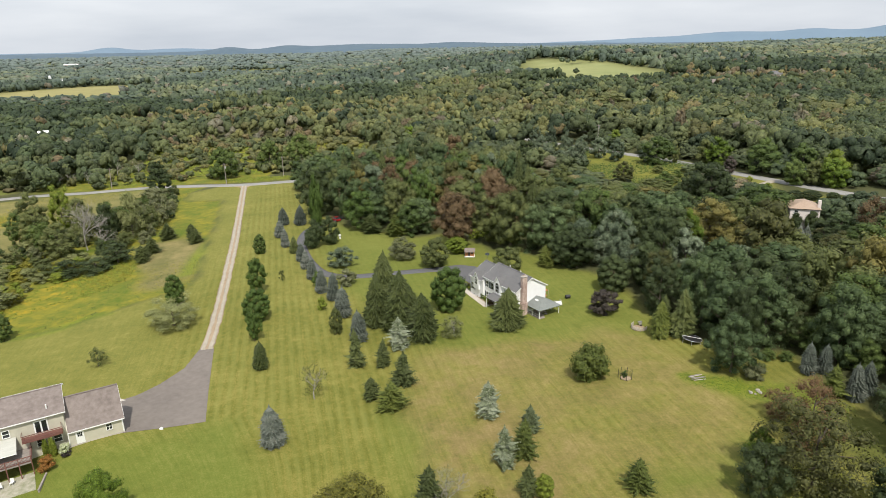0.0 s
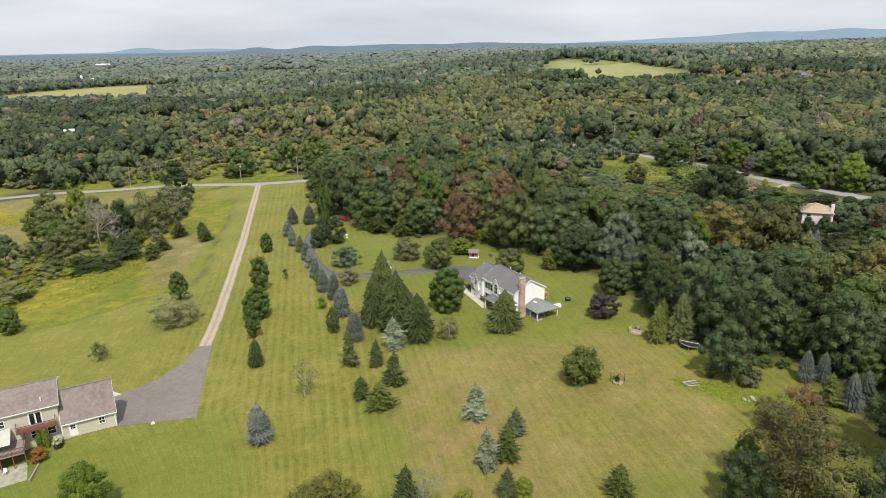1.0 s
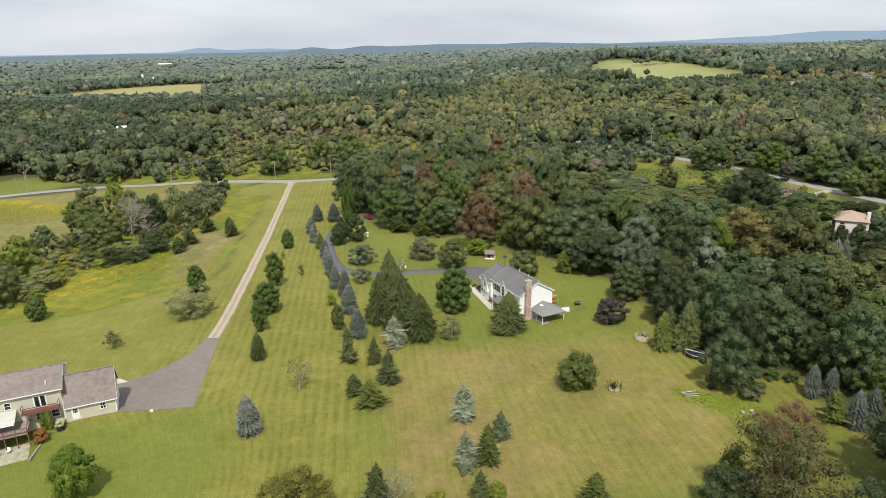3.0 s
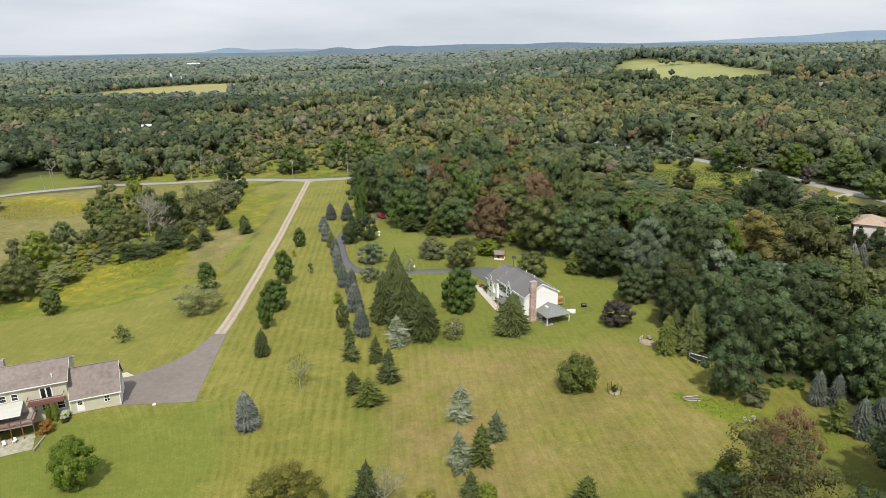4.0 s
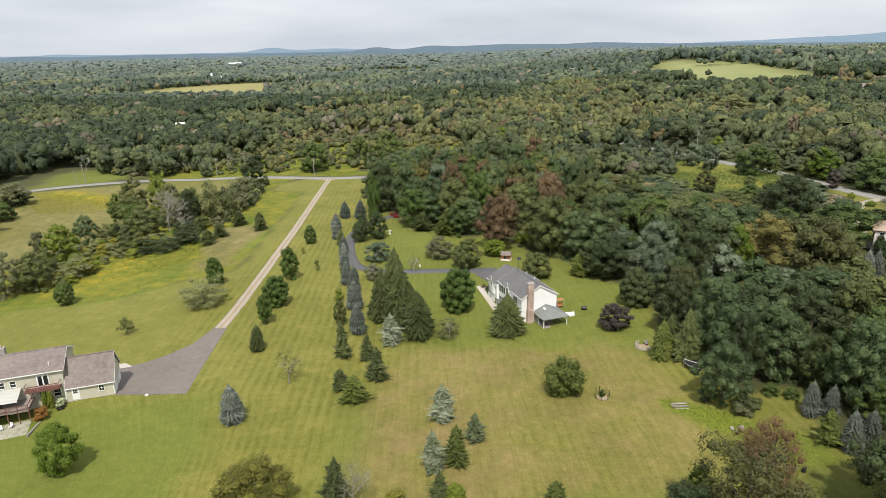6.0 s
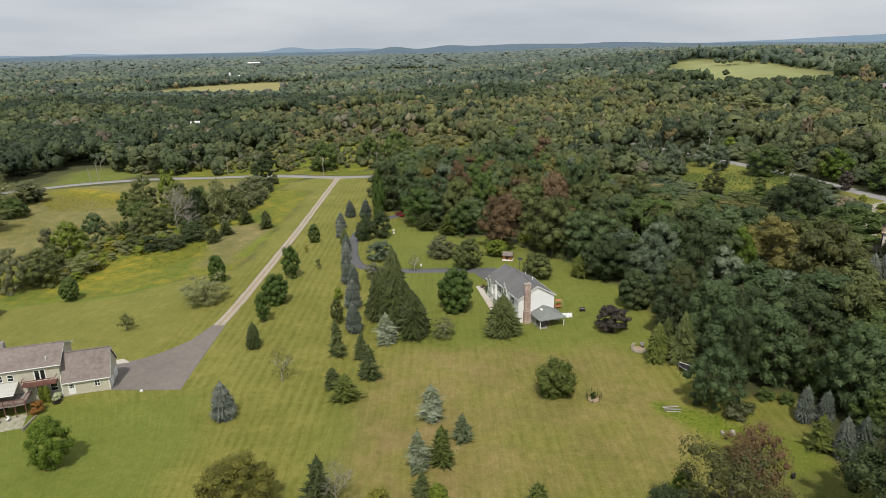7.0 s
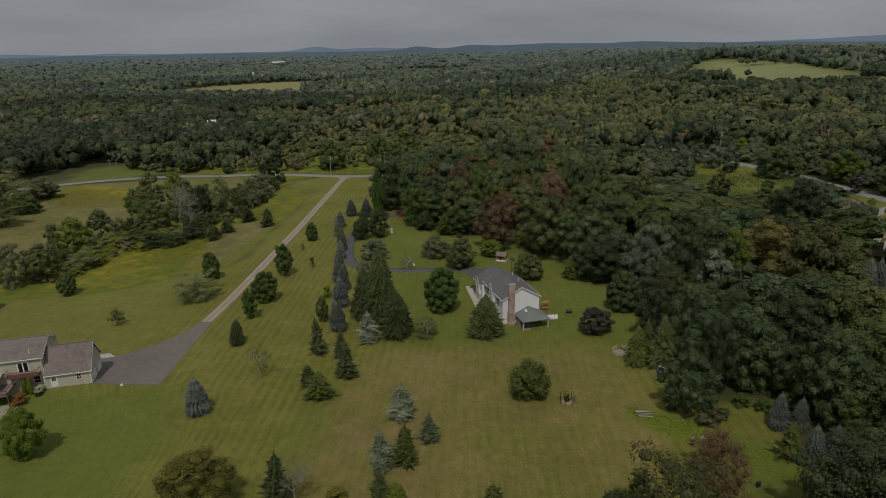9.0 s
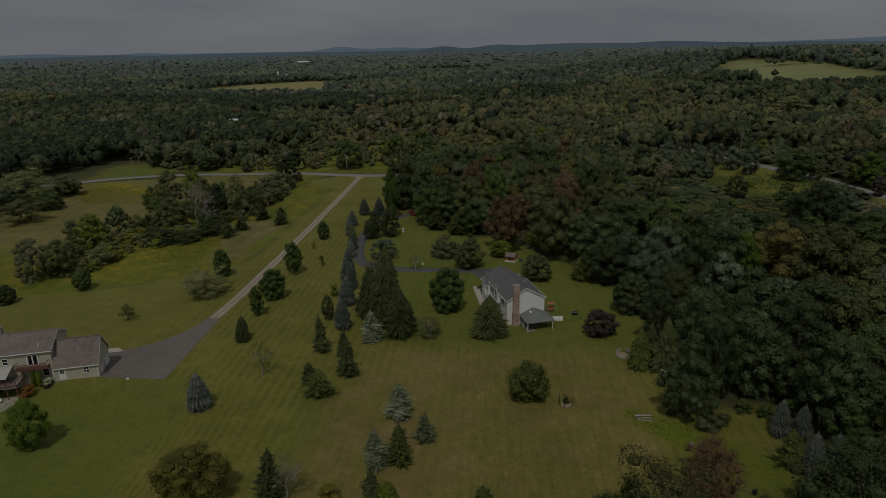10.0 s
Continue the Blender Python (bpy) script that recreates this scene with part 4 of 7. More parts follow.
# ---------------------------------------------------------------- the pale house in the woods
def east_house():
    h = thing("house", pose(108.0, 166.7, 3.9, 0, 0, -28), "pale pink two-storey house with a tan hipped roof", "house")
    W, D, E, R = 7.6, 9.0, 5.7, 7.6
    part("wall", block((0, 0, -2, W, D, E)), PLASTER, h, "pale pink siding wall")
    o = 0.5
    A, B, C, Dn = (-o, -o, E), (W + o, -o, E), (W + o, D + o, E), (-o, D + o, E)
    r0, r1 = (W / 2, D / 2 - 0.6, R), (W / 2, D / 2 + 0.6, R)
    v = bmesh.new()
    for c in ([A, B, r0], [B, C, r1, r0], [C, Dn, r1], [Dn, A, r0, r1]):
        sheet(c, 0.15, v)
    part("roof", v, SHINGLE_TAN, h, "tan shingled hip roof")
    part("chimney", block((W - 0.4, 1.0, 3.0, W + 0.4, 2.0, E + 2.4), bevel=0.03), PLASTER, h, "pale chimney stack")
    for x in (1.6, 5.6):
        window(h, on_wall(x, -0.01, 3.9, FACE_SOUTH), 1.0, 1.2, (1, 2))
        window(h, on_wall(x, -0.01, 1.1, FACE_SOUTH), 1.0, 1.2, (1, 2))
    window(h, on_wall(-0.01, 4.5, 4.1, FACE_WEST), 1.0, 1.2, (1, 2))
    g = part("garage", block((-4.4, 4.0, -2, -0.004, 8.2, 1.5)), PLASTER, h, "low pale side wing")
    part("garage_roof", sheet([(-4.7, 3.7, 1.6), (-0.004, 3.7, 1.6), (-0.004, 8.5, 2.0), (-4.7, 8.5, 2.0)], 0.15), SHINGLE_TAN, g)


east_house()


# ---------------------------------------------------------------- plants
def ico(sub):
    bm = bmesh.new()
    bmesh.ops.create_icosphere(bm, subdivisions=sub, radius=1)
    bm.verts.index_update()
    v = np.array([w.co[:] for w in bm.verts])
    t = np.array([[w.index for w in f.verts] for f in bm.faces])
    bm.free()
    return v, t


ICO = {k: ico(k) for k in (1, 2, 3)}


def unit(a):
    return a / np.maximum(np.linalg.norm(a, axis=-1, keepdims=True), 1e-9)


def tri_cards(at, normal, along, length, width):
    """Small leaf sprays: one pointed triangle each."""
    n = unit(normal)
    u = unit(along - n * np.sum(along * n, 1, keepdims=True))
    w = np.cross(n, u)
    length, width = np.broadcast_to(length, len(at))[:, None], np.broadcast_to(width, len(at))[:, None]
    v = np.stack([at + u * length * 0.6, at + w * width * 0.5 - u * length * 0.4, at - w * width * 0.5 - u * length * 0.4], 1)
    return v.reshape(-1, 3), np.arange(len(at) * 3).reshape(-1, 3)


def crown(seed, blobs, z0, z1, radius, blob, leaves, leaf, core=1, flat=0.0, top=0.6, inner=0.78, loose=0.09, rugged=0.10, pits=0.22, uneven=0.13):
    """A broad-leaved crown: soft lumps of foliage inside an egg-shaped outline, clothed in leaf sprays."""
    g = np.random.default_rng(seed)
    zc, rz = (z0 + z1) / 2, (z1 - z0) / 2
    k = np.arange(blobs) + 0.5
    ph, th = np.arccos(1 - 2 * k / blobs), np.pi * (1 + 5 ** 0.5) * k + g.uniform(0, 6)
    c = np.column_stack([np.sin(ph) * np.cos(th), np.sin(ph) * np.sin(th), np.cos(ph)]) + g.normal(0, uneven, (blobs, 3))
    c[:, 2] = np.where(c[:, 2] < 0, c[:, 2] * (1 - flat), c[:, 2])
    c *= np.where(g.uniform(size=blobs) < pits, 0.45, g.uniform(1 - uneven, 1 + uneven, blobs))[:, None]
    r = blob * g.uniform(0.72, 1.22, blobs)
    shrink = 1 - top * 0.5 * np.clip(c[:, 2], 0, 1) ** 1.5
    c = np.column_stack([c[:, 0] * (radius - blob) * shrink, c[:, 1] * (radius - blob) * shrink, zc + c[:, 2] * np.maximum(rz - blob * 0.85, 0.1)])
    ov, ot = ICO[core]
    V, T, off = [], [], 0
    for k in range(blobs):
        j = 1 + 0.10 * np.sin(ov @ g.normal(size=3) * 3.1 + k) + np.clip(rugged * g.normal(size=len(ov)), -0.25, 0.2)
        V.append(c[k] + ov * (r[k] * inner) * j[:, None] * (1, 1, 0.9))
        T.append(ot + off)
        off += len(ov)
    d = unit(g.normal(size=(leaves * 3, 3)))
    d[:, 2] = np.where(d[:, 2] < -0.45, -d[:, 2], d[:, 2])
    k = g.choice(blobs, leaves * 3, p=r ** 2 / np.sum(r ** 2))
    p = c[k] + d * (r[k] * g.normal(0.97, loose, leaves * 3))[:, None] * (1, 1, 0.92)
    dist = np.linalg.norm(p[:, None, :] - c[None], axis=2) / r[None]
    keep = np.where(dist.min(1) > 0.78)[0][:leaves]
    p, d = p[keep], d[keep]
    whole = unit((p - (0, 0, zc - rz * 0.3)) / (radius, radius, rz))
    n = d * 0.8 + whole * 0.4 + g.normal(size=d.shape) * 0.36 + (0, 0, 0.2)
    size = leaf * g.uniform(0.55, 1.4, len(p))
    lv, lt = tri_cards(p, n, g.normal(size=d.shape), size, size * 0.75)
    v = np.concatenate([lv] + V)
    reach = np.quantile(np.hypot(lv[:, 0], lv[:, 1]), 0.97)
    v[:, :2] *= radius / reach
    lo, hi = np.quantile(lv[:, 2], 0.01), np.quantile(lv[:, 2], 0.995)
    v[:, 2] = z0 + (v[:, 2] - lo) * (z1 - z0) / (hi - lo)
    soft = np.concatenate([np.zeros(len(lt), bool), np.ones(len(ot) * blobs, bool)])
    return v, None, np.concatenate([lt] + [t + len(lv) for t in T]), soft


def conifer(seed, layers, radius, power=0.85, droop=0.25, per=14, spray=0.3, core=0.5, lift=0.25, wild=0.12, fan=2, slim=0.5):
    """A conifer ten metres high: tier over tier of drooping boughs with ragged rims, clothed in fine needle sprays."""
    g = np.random.default_rng(seed)
    at, nor, along, ln, V, T, total = [], [], [], [], [], [], 0
    gap = (9.7 - lift) / layers
    lobe = g.uniform(0, 6.28, 3)
    for i in range(layers):
        z = lift + (9.75 - lift) * (i / (layers - 1)) ** 1.03
        u = min(z / 10.05, 0.985)
        R = radius * min((1 - u) ** power, 2.5 * (1 - u)) * min(1, 0.58 + 0.42 * z / 2.0)
        n = max(6, int(per * (0.35 + 0.65 * R / radius))) * 2
        a = 2 * np.pi * (np.arange(n) + g.uniform(0, 1)) / n + g.normal(0, 0.06, n)
        side = 1 + wild * (np.sin(2 * a + lobe[0] + 0.5 * z) + np.sin(5 * a + lobe[1] - 0.8 * z)) * 0.5
        tip = np.where(np.arange(n) % 2 == 0, 1.0, 0.66) * side * g.uniform(1 - wild, 1 + wild * 0.7, n)
        out = np.column_stack([np.cos(a), np.sin(a), np.zeros(n)])
        across = np.column_stack([-np.sin(a), np.cos(a), np.zeros(n)])
        low = droop * R + gap * 0.55
        rings = ((np.full(n, 0.12), z + gap * 0.9), (core * side, z + gap * 0.15), (tip * 0.94, z - low))
        for r, (rad, h) in enumerate(rings):
            p = out * (np.maximum(rad, 0.02) * R)[:, None]
            p[:, 2] = h + g.normal(0, 0.12 * gap, n) - (0.16 * R * (np.arange(n) % 2) if r == 2 else 0)
            V.append(p)
        j, k = np.arange(n), (np.arange(n) + 1) % n
        for r in range(2):
            T.append(np.concatenate([np.column_stack([j, k, k + n]), np.column_stack([j, k + n, j + n])]) + total + r * n)
        total += 3 * n
        for f in (0.50, 0.68, 0.85, 1.0):
            for s in np.linspace(-1, 1, fan):
                q = out * (R * tip * f)[:, None] + across * (s * 0.7 * R / n * g.uniform(0.5, 4.0, n))[:, None]
                q[:, 2] = z + gap * 0.3 - (low + gap * 0.3) * f ** 1.5 + g.uniform(-0.02, 0.18, n) * gap
                at.append(q + g.normal(0, 0.02 * R, (n, 3)))
                nor.append(out * 0.5 + (0, 0, 0.9) + g.normal(0, 0.22, (n, 3)))
                along.append(out + across * (s * g.uniform(0.1, 0.9, n))[:, None] + (0, 0, -droop) + g.normal(0, 0.25, (n, 3)))
                ln.append(spray * (0.5 + 0.5 * R / radius) * g.uniform(0.7, 1.3, n))
    ln = np.concatenate(ln)
    lv, lt = tri_cards(np.concatenate(at), np.concatenate(nor), np.concatenate(along), ln, ln * slim)
    T = np.concatenate(T) + len(lv)
    return np.concatenate([lv] + V), None, np.concatenate([lt, T]), False


def trunk_mesh(seed, top, r, limbs=5, lean=0.25, material=None):
    g = random.Random(seed)
    pts = [(0, 0, -0.5)]
    for k in range(1, 6):
        pts.append((pts[-1][0] + g.uniform(-lean, lean) * 0.4, pts[-1][1] + g.uniform(-lean, lean) * 0.4, -0.5 + (top + 0.5) * k / 5))
    bm = tube(pts, [r * (1.25, 0.95, 0.8, 0.62, 0.42, 0.18)[k] for k in range(6)], 7)
    for k in range(limbs):
        p = Vector(pts[2 + k % 3])
        a = 2 * math.pi * k / max(limbs, 1) + g.uniform(-0.4, 0.4)
        d = Vector((math.cos(a), math.sin(a), g.uniform(0.5, 1.1))) * top * 0.33
        tube([p, p + d * 0.5 + Vector((0, 0, 0.1 * top * 0.1)), p + d], (r * 0.45, r * 0.3, r * 0.1), 5, bm)
    me = bpy.data.meshes.new("trunk")
    bmesh.ops.recalc_face_normals(bm, faces=bm.faces[:])
    bm.to_mesh(me)
    bm.free()
    me.materials.append(material or BARK)
    return me


def bare_mesh(seed, height, spread, depth=4, material=None, fork=3, r0=0.16):
    """Leafless branches, forking again and again."""
    g = random.Random(seed)
    bm = bmesh.new()

    def grow(p, d, length, r, k):
        mid = p + d * length * 0.5 + Vector((g.uniform(-1, 1), g.uniform(-1, 1), g.uniform(-0.5, 0.8))) * length * 0.07
        end = p + d * length
        tube([p, mid, end], (r, r * 0.8, r * 0.55), 5 if k > 2 else 3, bm)
        if k == 0:
            return
        for _ in range(fork + (k == depth)):
            n = (d + Vector((g.gauss(0, 1), g.gauss(0, 1), g.gauss(0.25, 0.5))) * spread).normalized()
            grow(mid.lerp(end, g.uniform(0.1, 1.0)), n, length * g.uniform(0.5, 0.8), r * 0.5, k - 1)

    grow(Vector((0, 0, -0.3)), Vector((0, 0, 1)), height * 0.42, r0, depth)
    me = bpy.data.meshes.new("trunk")
    bmesh.ops.recalc_face_normals(bm, faces=bm.faces[:])
    bm.to_mesh(me)
    bm.free()
    me.materials.append(material or PALE_BARK)
    return me


# every shape stands ten metres high and reaches four metres out (conifers three)
SHAPES = {
    "round": (lambda s: crown(s, 70, 0.2, 10, 4, 0.88, 6000, 0.27, inner=0.88, pits=0.05, uneven=0.06, loose=0.13), 4.0, 0.20),
    "maple": (lambda s: crown(s, 48, 0.9, 10, 4, 0.92, 6000, 0.27, top=1.0, loose=0.16, inner=0.8, pits=0.08, uneven=0.08), 4.0, 0.18),
    "oak": (lambda s: crown(s, 46, 0.3, 10, 4, 0.98, 4600, 0.29, inner=0.84, loose=0.16, pits=0.15, uneven=0.12), 4.0, 0.22),
    "bough": (lambda s: crown(s, 64, 0.2, 10, 4, 0.85, 8600, 0.185, inner=0.70, loose=0.24, pits=0.12, uneven=0.16, top=0.9), 4.0, 0.20),
    "wood": (lambda s: crown(s, 56, 0.2, 10, 4, 0.86, 5400, 0.215, inner=0.76, loose=0.17, pits=0.12, uneven=0.15, top=0.8), 4.0, 0.20),
    "grove": (lambda s: crown(s, 26, 0.6, 10, 4, 1.15, 1500, 0.40, inner=0.82, loose=0.14, pits=0.08, uneven=0.10, top=0.8), 4.0, 0.20),
    "hedge": (lambda s: crown(s, 24, 0.0, 10, 4, 1.1, 1900, 0.36, inner=0.66, loose=0.24, pits=0.15, uneven=0.16, top=0.8), 4.0, 0.18),
    "shrub": (lambda s: crown(s, 14, -0.4, 10, 4, 1.4, 620, 0.62, top=0.3, inner=0.8, loose=0.18), 4.0, 0.14),
    "spread": (lambda s: crown(s, 52, 0.3, 10, 4, 0.8, 9000, 0.18, flat=0.2, top=0.2, inner=0.5, loose=0.26), 4.0, 0.20),
    "open": (lambda s: crown(s, 15, 1.8, 10, 4, 1.0, 1500, 0.36, inner=0.5, loose=0.2), 4.0, 0.14),
    "column": (lambda s: crown(s, 34, 0.4, 10, 4, 1.3, 3400, 0.44, top=1.3, loose=0.18, inner=0.76), 4.0, 0.20),
    "spruce": (lambda s: conifer(s, 28, 3.0, 0.50, 0.17, 19, 0.30, 0.5, wild=0.26, fan=2), 3.0, 0.16),
    "timber": (lambda s: conifer(s, 20, 3.0, 0.58, 0.16, 13, 0.32, 0.5, wild=0.28, fan=2), 3.0, 0.16),
    "blue": (lambda s: conifer(s, 17, 3.0, 0.50, 0.07, 17, 0.25, 0.54, wild=0.15, fan=3), 3.0, 0.16),
    "fir": (lambda s: conifer(s, 13, 3.0, 0.55, -0.02, 9, 0.42, 0.34, 0.6, 0.38, fan=3), 3.0, 0.16),
    "juniper": (lambda s: conifer(s, 16, 3.0, 0.46, -0.18, 12, 0.40, 0.45, 0.2, 0.38, fan=3), 3.0, 0.16),
    "pine": (lambda s: crown(s, 36, 0.2, 10, 4, 0.95, 3800, 0.34, loose=0.2, inner=0.72), 4.0, 0.18),
}
shape_cache, crown_cache, trunk_cache = {}, {}, {}


def crown_of(shape, seed, colour):
    key = (shape, seed, colour)
    if key not in crown_cache:
        if (shape, seed) not in shape_cache:
            shape_cache[shape, seed] = SHAPES[shape][0](seed)
        v, q, t, soft = shape_cache[shape, seed]
        crown_cache[key] = mesh_of("crown", v, q, t, LEAF[colour], soft)
    return crown_cache[key]


def plant(name, shape, colour, x, y, height, radius, label, category="tree", group="", seed=None, turn=None):
    g = random.Random(int(x * 97 + y * 131))
    seed = g.randrange(3) if seed is None else seed
    base, thick = SHAPES[shape][1:]
    s = radius / base
    ob = thing(name, Matrix.Translation((x, y, lz(x, y) - 0.05)) @ pose(0, 0, 0, g.uniform(-2, 2), g.uniform(-2, 2), g.uniform(0, 360) if turn is None else turn) @ Matrix.Diagonal((s * g.uniform(0.94, 1.06), s * g.uniform(0.94, 1.06), height / 10, 1)), label, category, group)
    key = (shape, seed)
    if key not in trunk_cache:
        trunk_cache[key] = trunk_mesh(seed, 7.5 if base == 4 else 9.3, thick, (2 if shape in ("wood", "grove", "hedge", "shrub") else 4) if base == 4 else 0)
    for nm, me in (("trunk", trunk_cache[key]), ("crown", crown_of(shape, seed, colour))):
        o = new(nm, me)
        o.parent = ob
    return ob


def bare_tree(name, x, y, height, radius, label, seed, leaves="", bark=None, fork=3, spread=0.62, depth=4):
    ob = thing(name, Matrix.Translation((x, y, lz(x, y))), label, "tree")
    o = new("trunk", bare_mesh(seed, height, spread, depth, bark or PALE_BARK, fork, 0.02 * height))
    o.parent = ob
    if leaves:
        v, _, t, _ = crown(seed, 14, height * 0.25, height, radius, radius * 0.32, 900, 0.17, 1, loose=0.3)
        t = t[:-14 * 20]
        c = new("crown", mesh_of("crown", v[:len(t) * 3], None, t, LEAF[leaves]))
        c.parent = ob
    return ob


for x, y, h, r, c, lab in [
    (-34.3, 88.5, 6.8, 2.7, "blue", "bushy blue-grey spruce alone on the striped lawn"), (-39.3, 114.2, 5.7, 2.1, "needle", "compact dark green spruce beside the lane lawn"),
    (57.9, 91.0, 6.1, 1.9, "blue", "blue spruce at the edge of the dark woods"), (60.6, 90.6, 5.6, 1.8, "blue", "blue spruce at the edge of the dark woods"),
    (59.3, 81.6, 6.8, 2.1, "blue", "blue spruce at the edge of the dark woods"), (62.4, 82.8, 6.2, 2.0, "blue", "blue spruce at the edge of the dark woods"), (93.6, 143.6, 9.2, 2.6, "blue", "slender blue spruce in front of the pale house"),
    (96.3, 144.2, 8.8, 2.5, "blue", "slender blue spruce in front of the pale house"), (86.5, 138.0, 9.0, 2.7, "blue", "slender blue spruce in front of the pale house")]:
    plant("spruce", "blue", c, x, y, h, r, lab)
for x, y, h, r, c in [(-44.0, 219.8, 6.4, 2.7, "blue"), (-38.2, 218.5, 7.2, 2.7, "blue"), (-43.8, 204.5, 5.8, 2.3, "blue"), (-41.1, 193.3, 6.1, 2.0, "blue"),
                      (-38.0, 186.4, 5.4, 1.9, "needle"), (-35.5, 178.5, 5.6, 2.0, "blue"), (-33.8, 171.5, 5.6, 2.0, "blue"), (-31.7, 162.5, 6.1, 2.0, "blue"), (-28.9, 152.1, 6.7, 2.0, "blue"),
                      (-26.0, 146.7, 7.0, 2.4, "blue"), (-23.8, 136.4, 7.2, 2.9, "blue"), (-20.3, 123.1, 6.9, 2.6, "blue")]:
    plant("spruce", "blue", c, x, y, h, r, "blue-grey spruce in the row along the driveway", group="spruces along the driveway")
for x, y, h, r in [(-14.3, 136.6, 15.2, 4.2), (-16.3, 129.8, 12.2, 3.5), (-9.4, 126.5, 10.6, 3.8), (-6.9, 121.6, 10.2, 4.2), (-11.8, 126.0, 14.0, 4.4)]:
    plant("spruce", "spruce", "needle", x, y, h, r, "tall dark green spruce in a dense clump", group="tall spruce clump")
plant("spruce", "spruce", "needle", 11.4, 123.1, 9.4, 4.2, "broad dark green spruce in front of the white house")
for x, y, h, r in [(-21.0, 111.7, 8.0, 2.4), (-16.1, 110.8, 5.9, 1.8), (-12.9, 103.2, 6.7, 2.5)]:
    plant("spruce", "fir", "needle", x, y, h, r, "young dark green spruce on the lawn")
for x, y, h, r, c in [(-12.3, 118.1, 6.9, 3.0, "pale"), (0.1, 90.5, 6.4, 2.7, "pale"), (5.5, 84.7, 5.0, 2.0, "pale"), (-0.3, 77.3, 6.6, 2.2, "pale"), (1.1, 70.3, 5.2, 1.8, "needle"), (56.8, 83.6, 5.8, 2.5, "moss")]:
    plant("fir", "fir", c, x, y, h, r, "young fir with pale frosted needles on dry grass" if c == "pale" else "young fir with loose green boughs")
for x, y, h, r, c in [(-18.8, 99.2, 4.3, 1.8, "needle"), (-15.4, 95.3, 5.2, 2.8, "moss"), (2.8, 78.6, 6.6, 2.2, "moss"), (16.2, 68.6, 5.2, 2.3, "moss"), (-12.7, 68.7, 8.0, 2.2, "needle"),
                      (-80.5, 212.8, 5.8, 3.0, "needle"), (-70.1, 205.1, 5.1, 2.6, "needle"), (-72.6, 211.8, 4.9, 2.4, "needle"), (-82.1, 190.0, 5.3, 2.9, "needle"), (-81.8, 198.6, 5.1, 3.0, "needle"), 
                      (30.9, 158.8, 6.1, 3.0, "moss"), (-14.4, 203.9, 6.2, 4.6, "needle"), (-6.7, 198.2, 7.2, 4.0, "moss")]:
    plant("juniper", "juniper", c, x, y, h, r, "bushy yellow-green juniper on the grass" if c == "moss" else "bushy dark green juniper on the grass", "tree")
for x, y, h, r, c in [(40.3, 111.4, 8.2, 2.7, "moss"), (44.6, 110.6, 10.6, 3.3, "needle"), (42.6, 114.5, 8.0, 2.4, "needle")]:
    plant("juniper", "timber", c, x, y, h, r, "conical yellow-green juniper at the lawn edge" if c == "moss" else "conical dark green juniper at the lawn edge", "tree")
plant("juniper", "column", "moss", 20.8, 98.8, 6.9, 3.5, "broad yellow-green juniper alone on dry grass")
plant("pine", "pine", "silver", -24.1, 171.8, 5.6, 4.2, "spreading grey-green pine beside the driveway")
plant("pine", "pine", "grey", -6.7, 174.9, 6.0, 4.2, "rounded grey-green pine with browning needles")
def lone_trees(rows):
    for x, y, h, r, sh, c, lab in rows:
        plant("bush" if sh == "shrub" else "tree", sh, c, x, y, h, r, lab, "bush" if sh == "shrub" else "tree")


# on the lawns
lone_trees([
    (-54.3, 74.4, 8.3, 3.1, "maple", "lime", "dense round green maple below the cream house"),
    (-71.3, 122.0, 4.0, 2.0, "open", "olive", "small olive crab apple on the lawn"),
    (-63.8, 152.0, 7.6, 2.4, "round", "maple", "green oval tree behind the willow"),
    (-44.7, 155.4, 9.1, 2.5, "oak", "maple", "young green maple beside the lane"),
    (-47.5, 177.4, 2.4, 0.8, "open", "gold", "tiny yellow sapling on the lawn"),
    (-42.8, 137.8, 7.5, 3.1, "round", "maple", "dense round green tree on the lawn"),
    (-42.0, 127.0, 7.3, 1.8, "oak", "maple", "slim green maple on the lawn"),
    (-22.5, 66.7, 8.6, 5.4, "bough", "amber", "broad olive tree with yellowing leaves below the lawn"),
    (-61.0, 138.7, 6.4, 6.2, "spread", "straw", "wide grey-green willow with pale branches"),
    (-39.5, 162.7, 3.2, 0.9, "open", "olive", "thin olive sapling on the lawn"),
    (-28.5, 141.1, 3.2, 1.3, "shrub", "bright", "yellow-green bush under the spruce row"),
    (-25.1, 126.8, 6.1, 1.5, "maple", "olive", "slim green tree beside the spruce row"),
    (-30.4, 156.3, 4.4, 1.2, "shrub", "maple", "narrow green bush in the spruce row"),
])
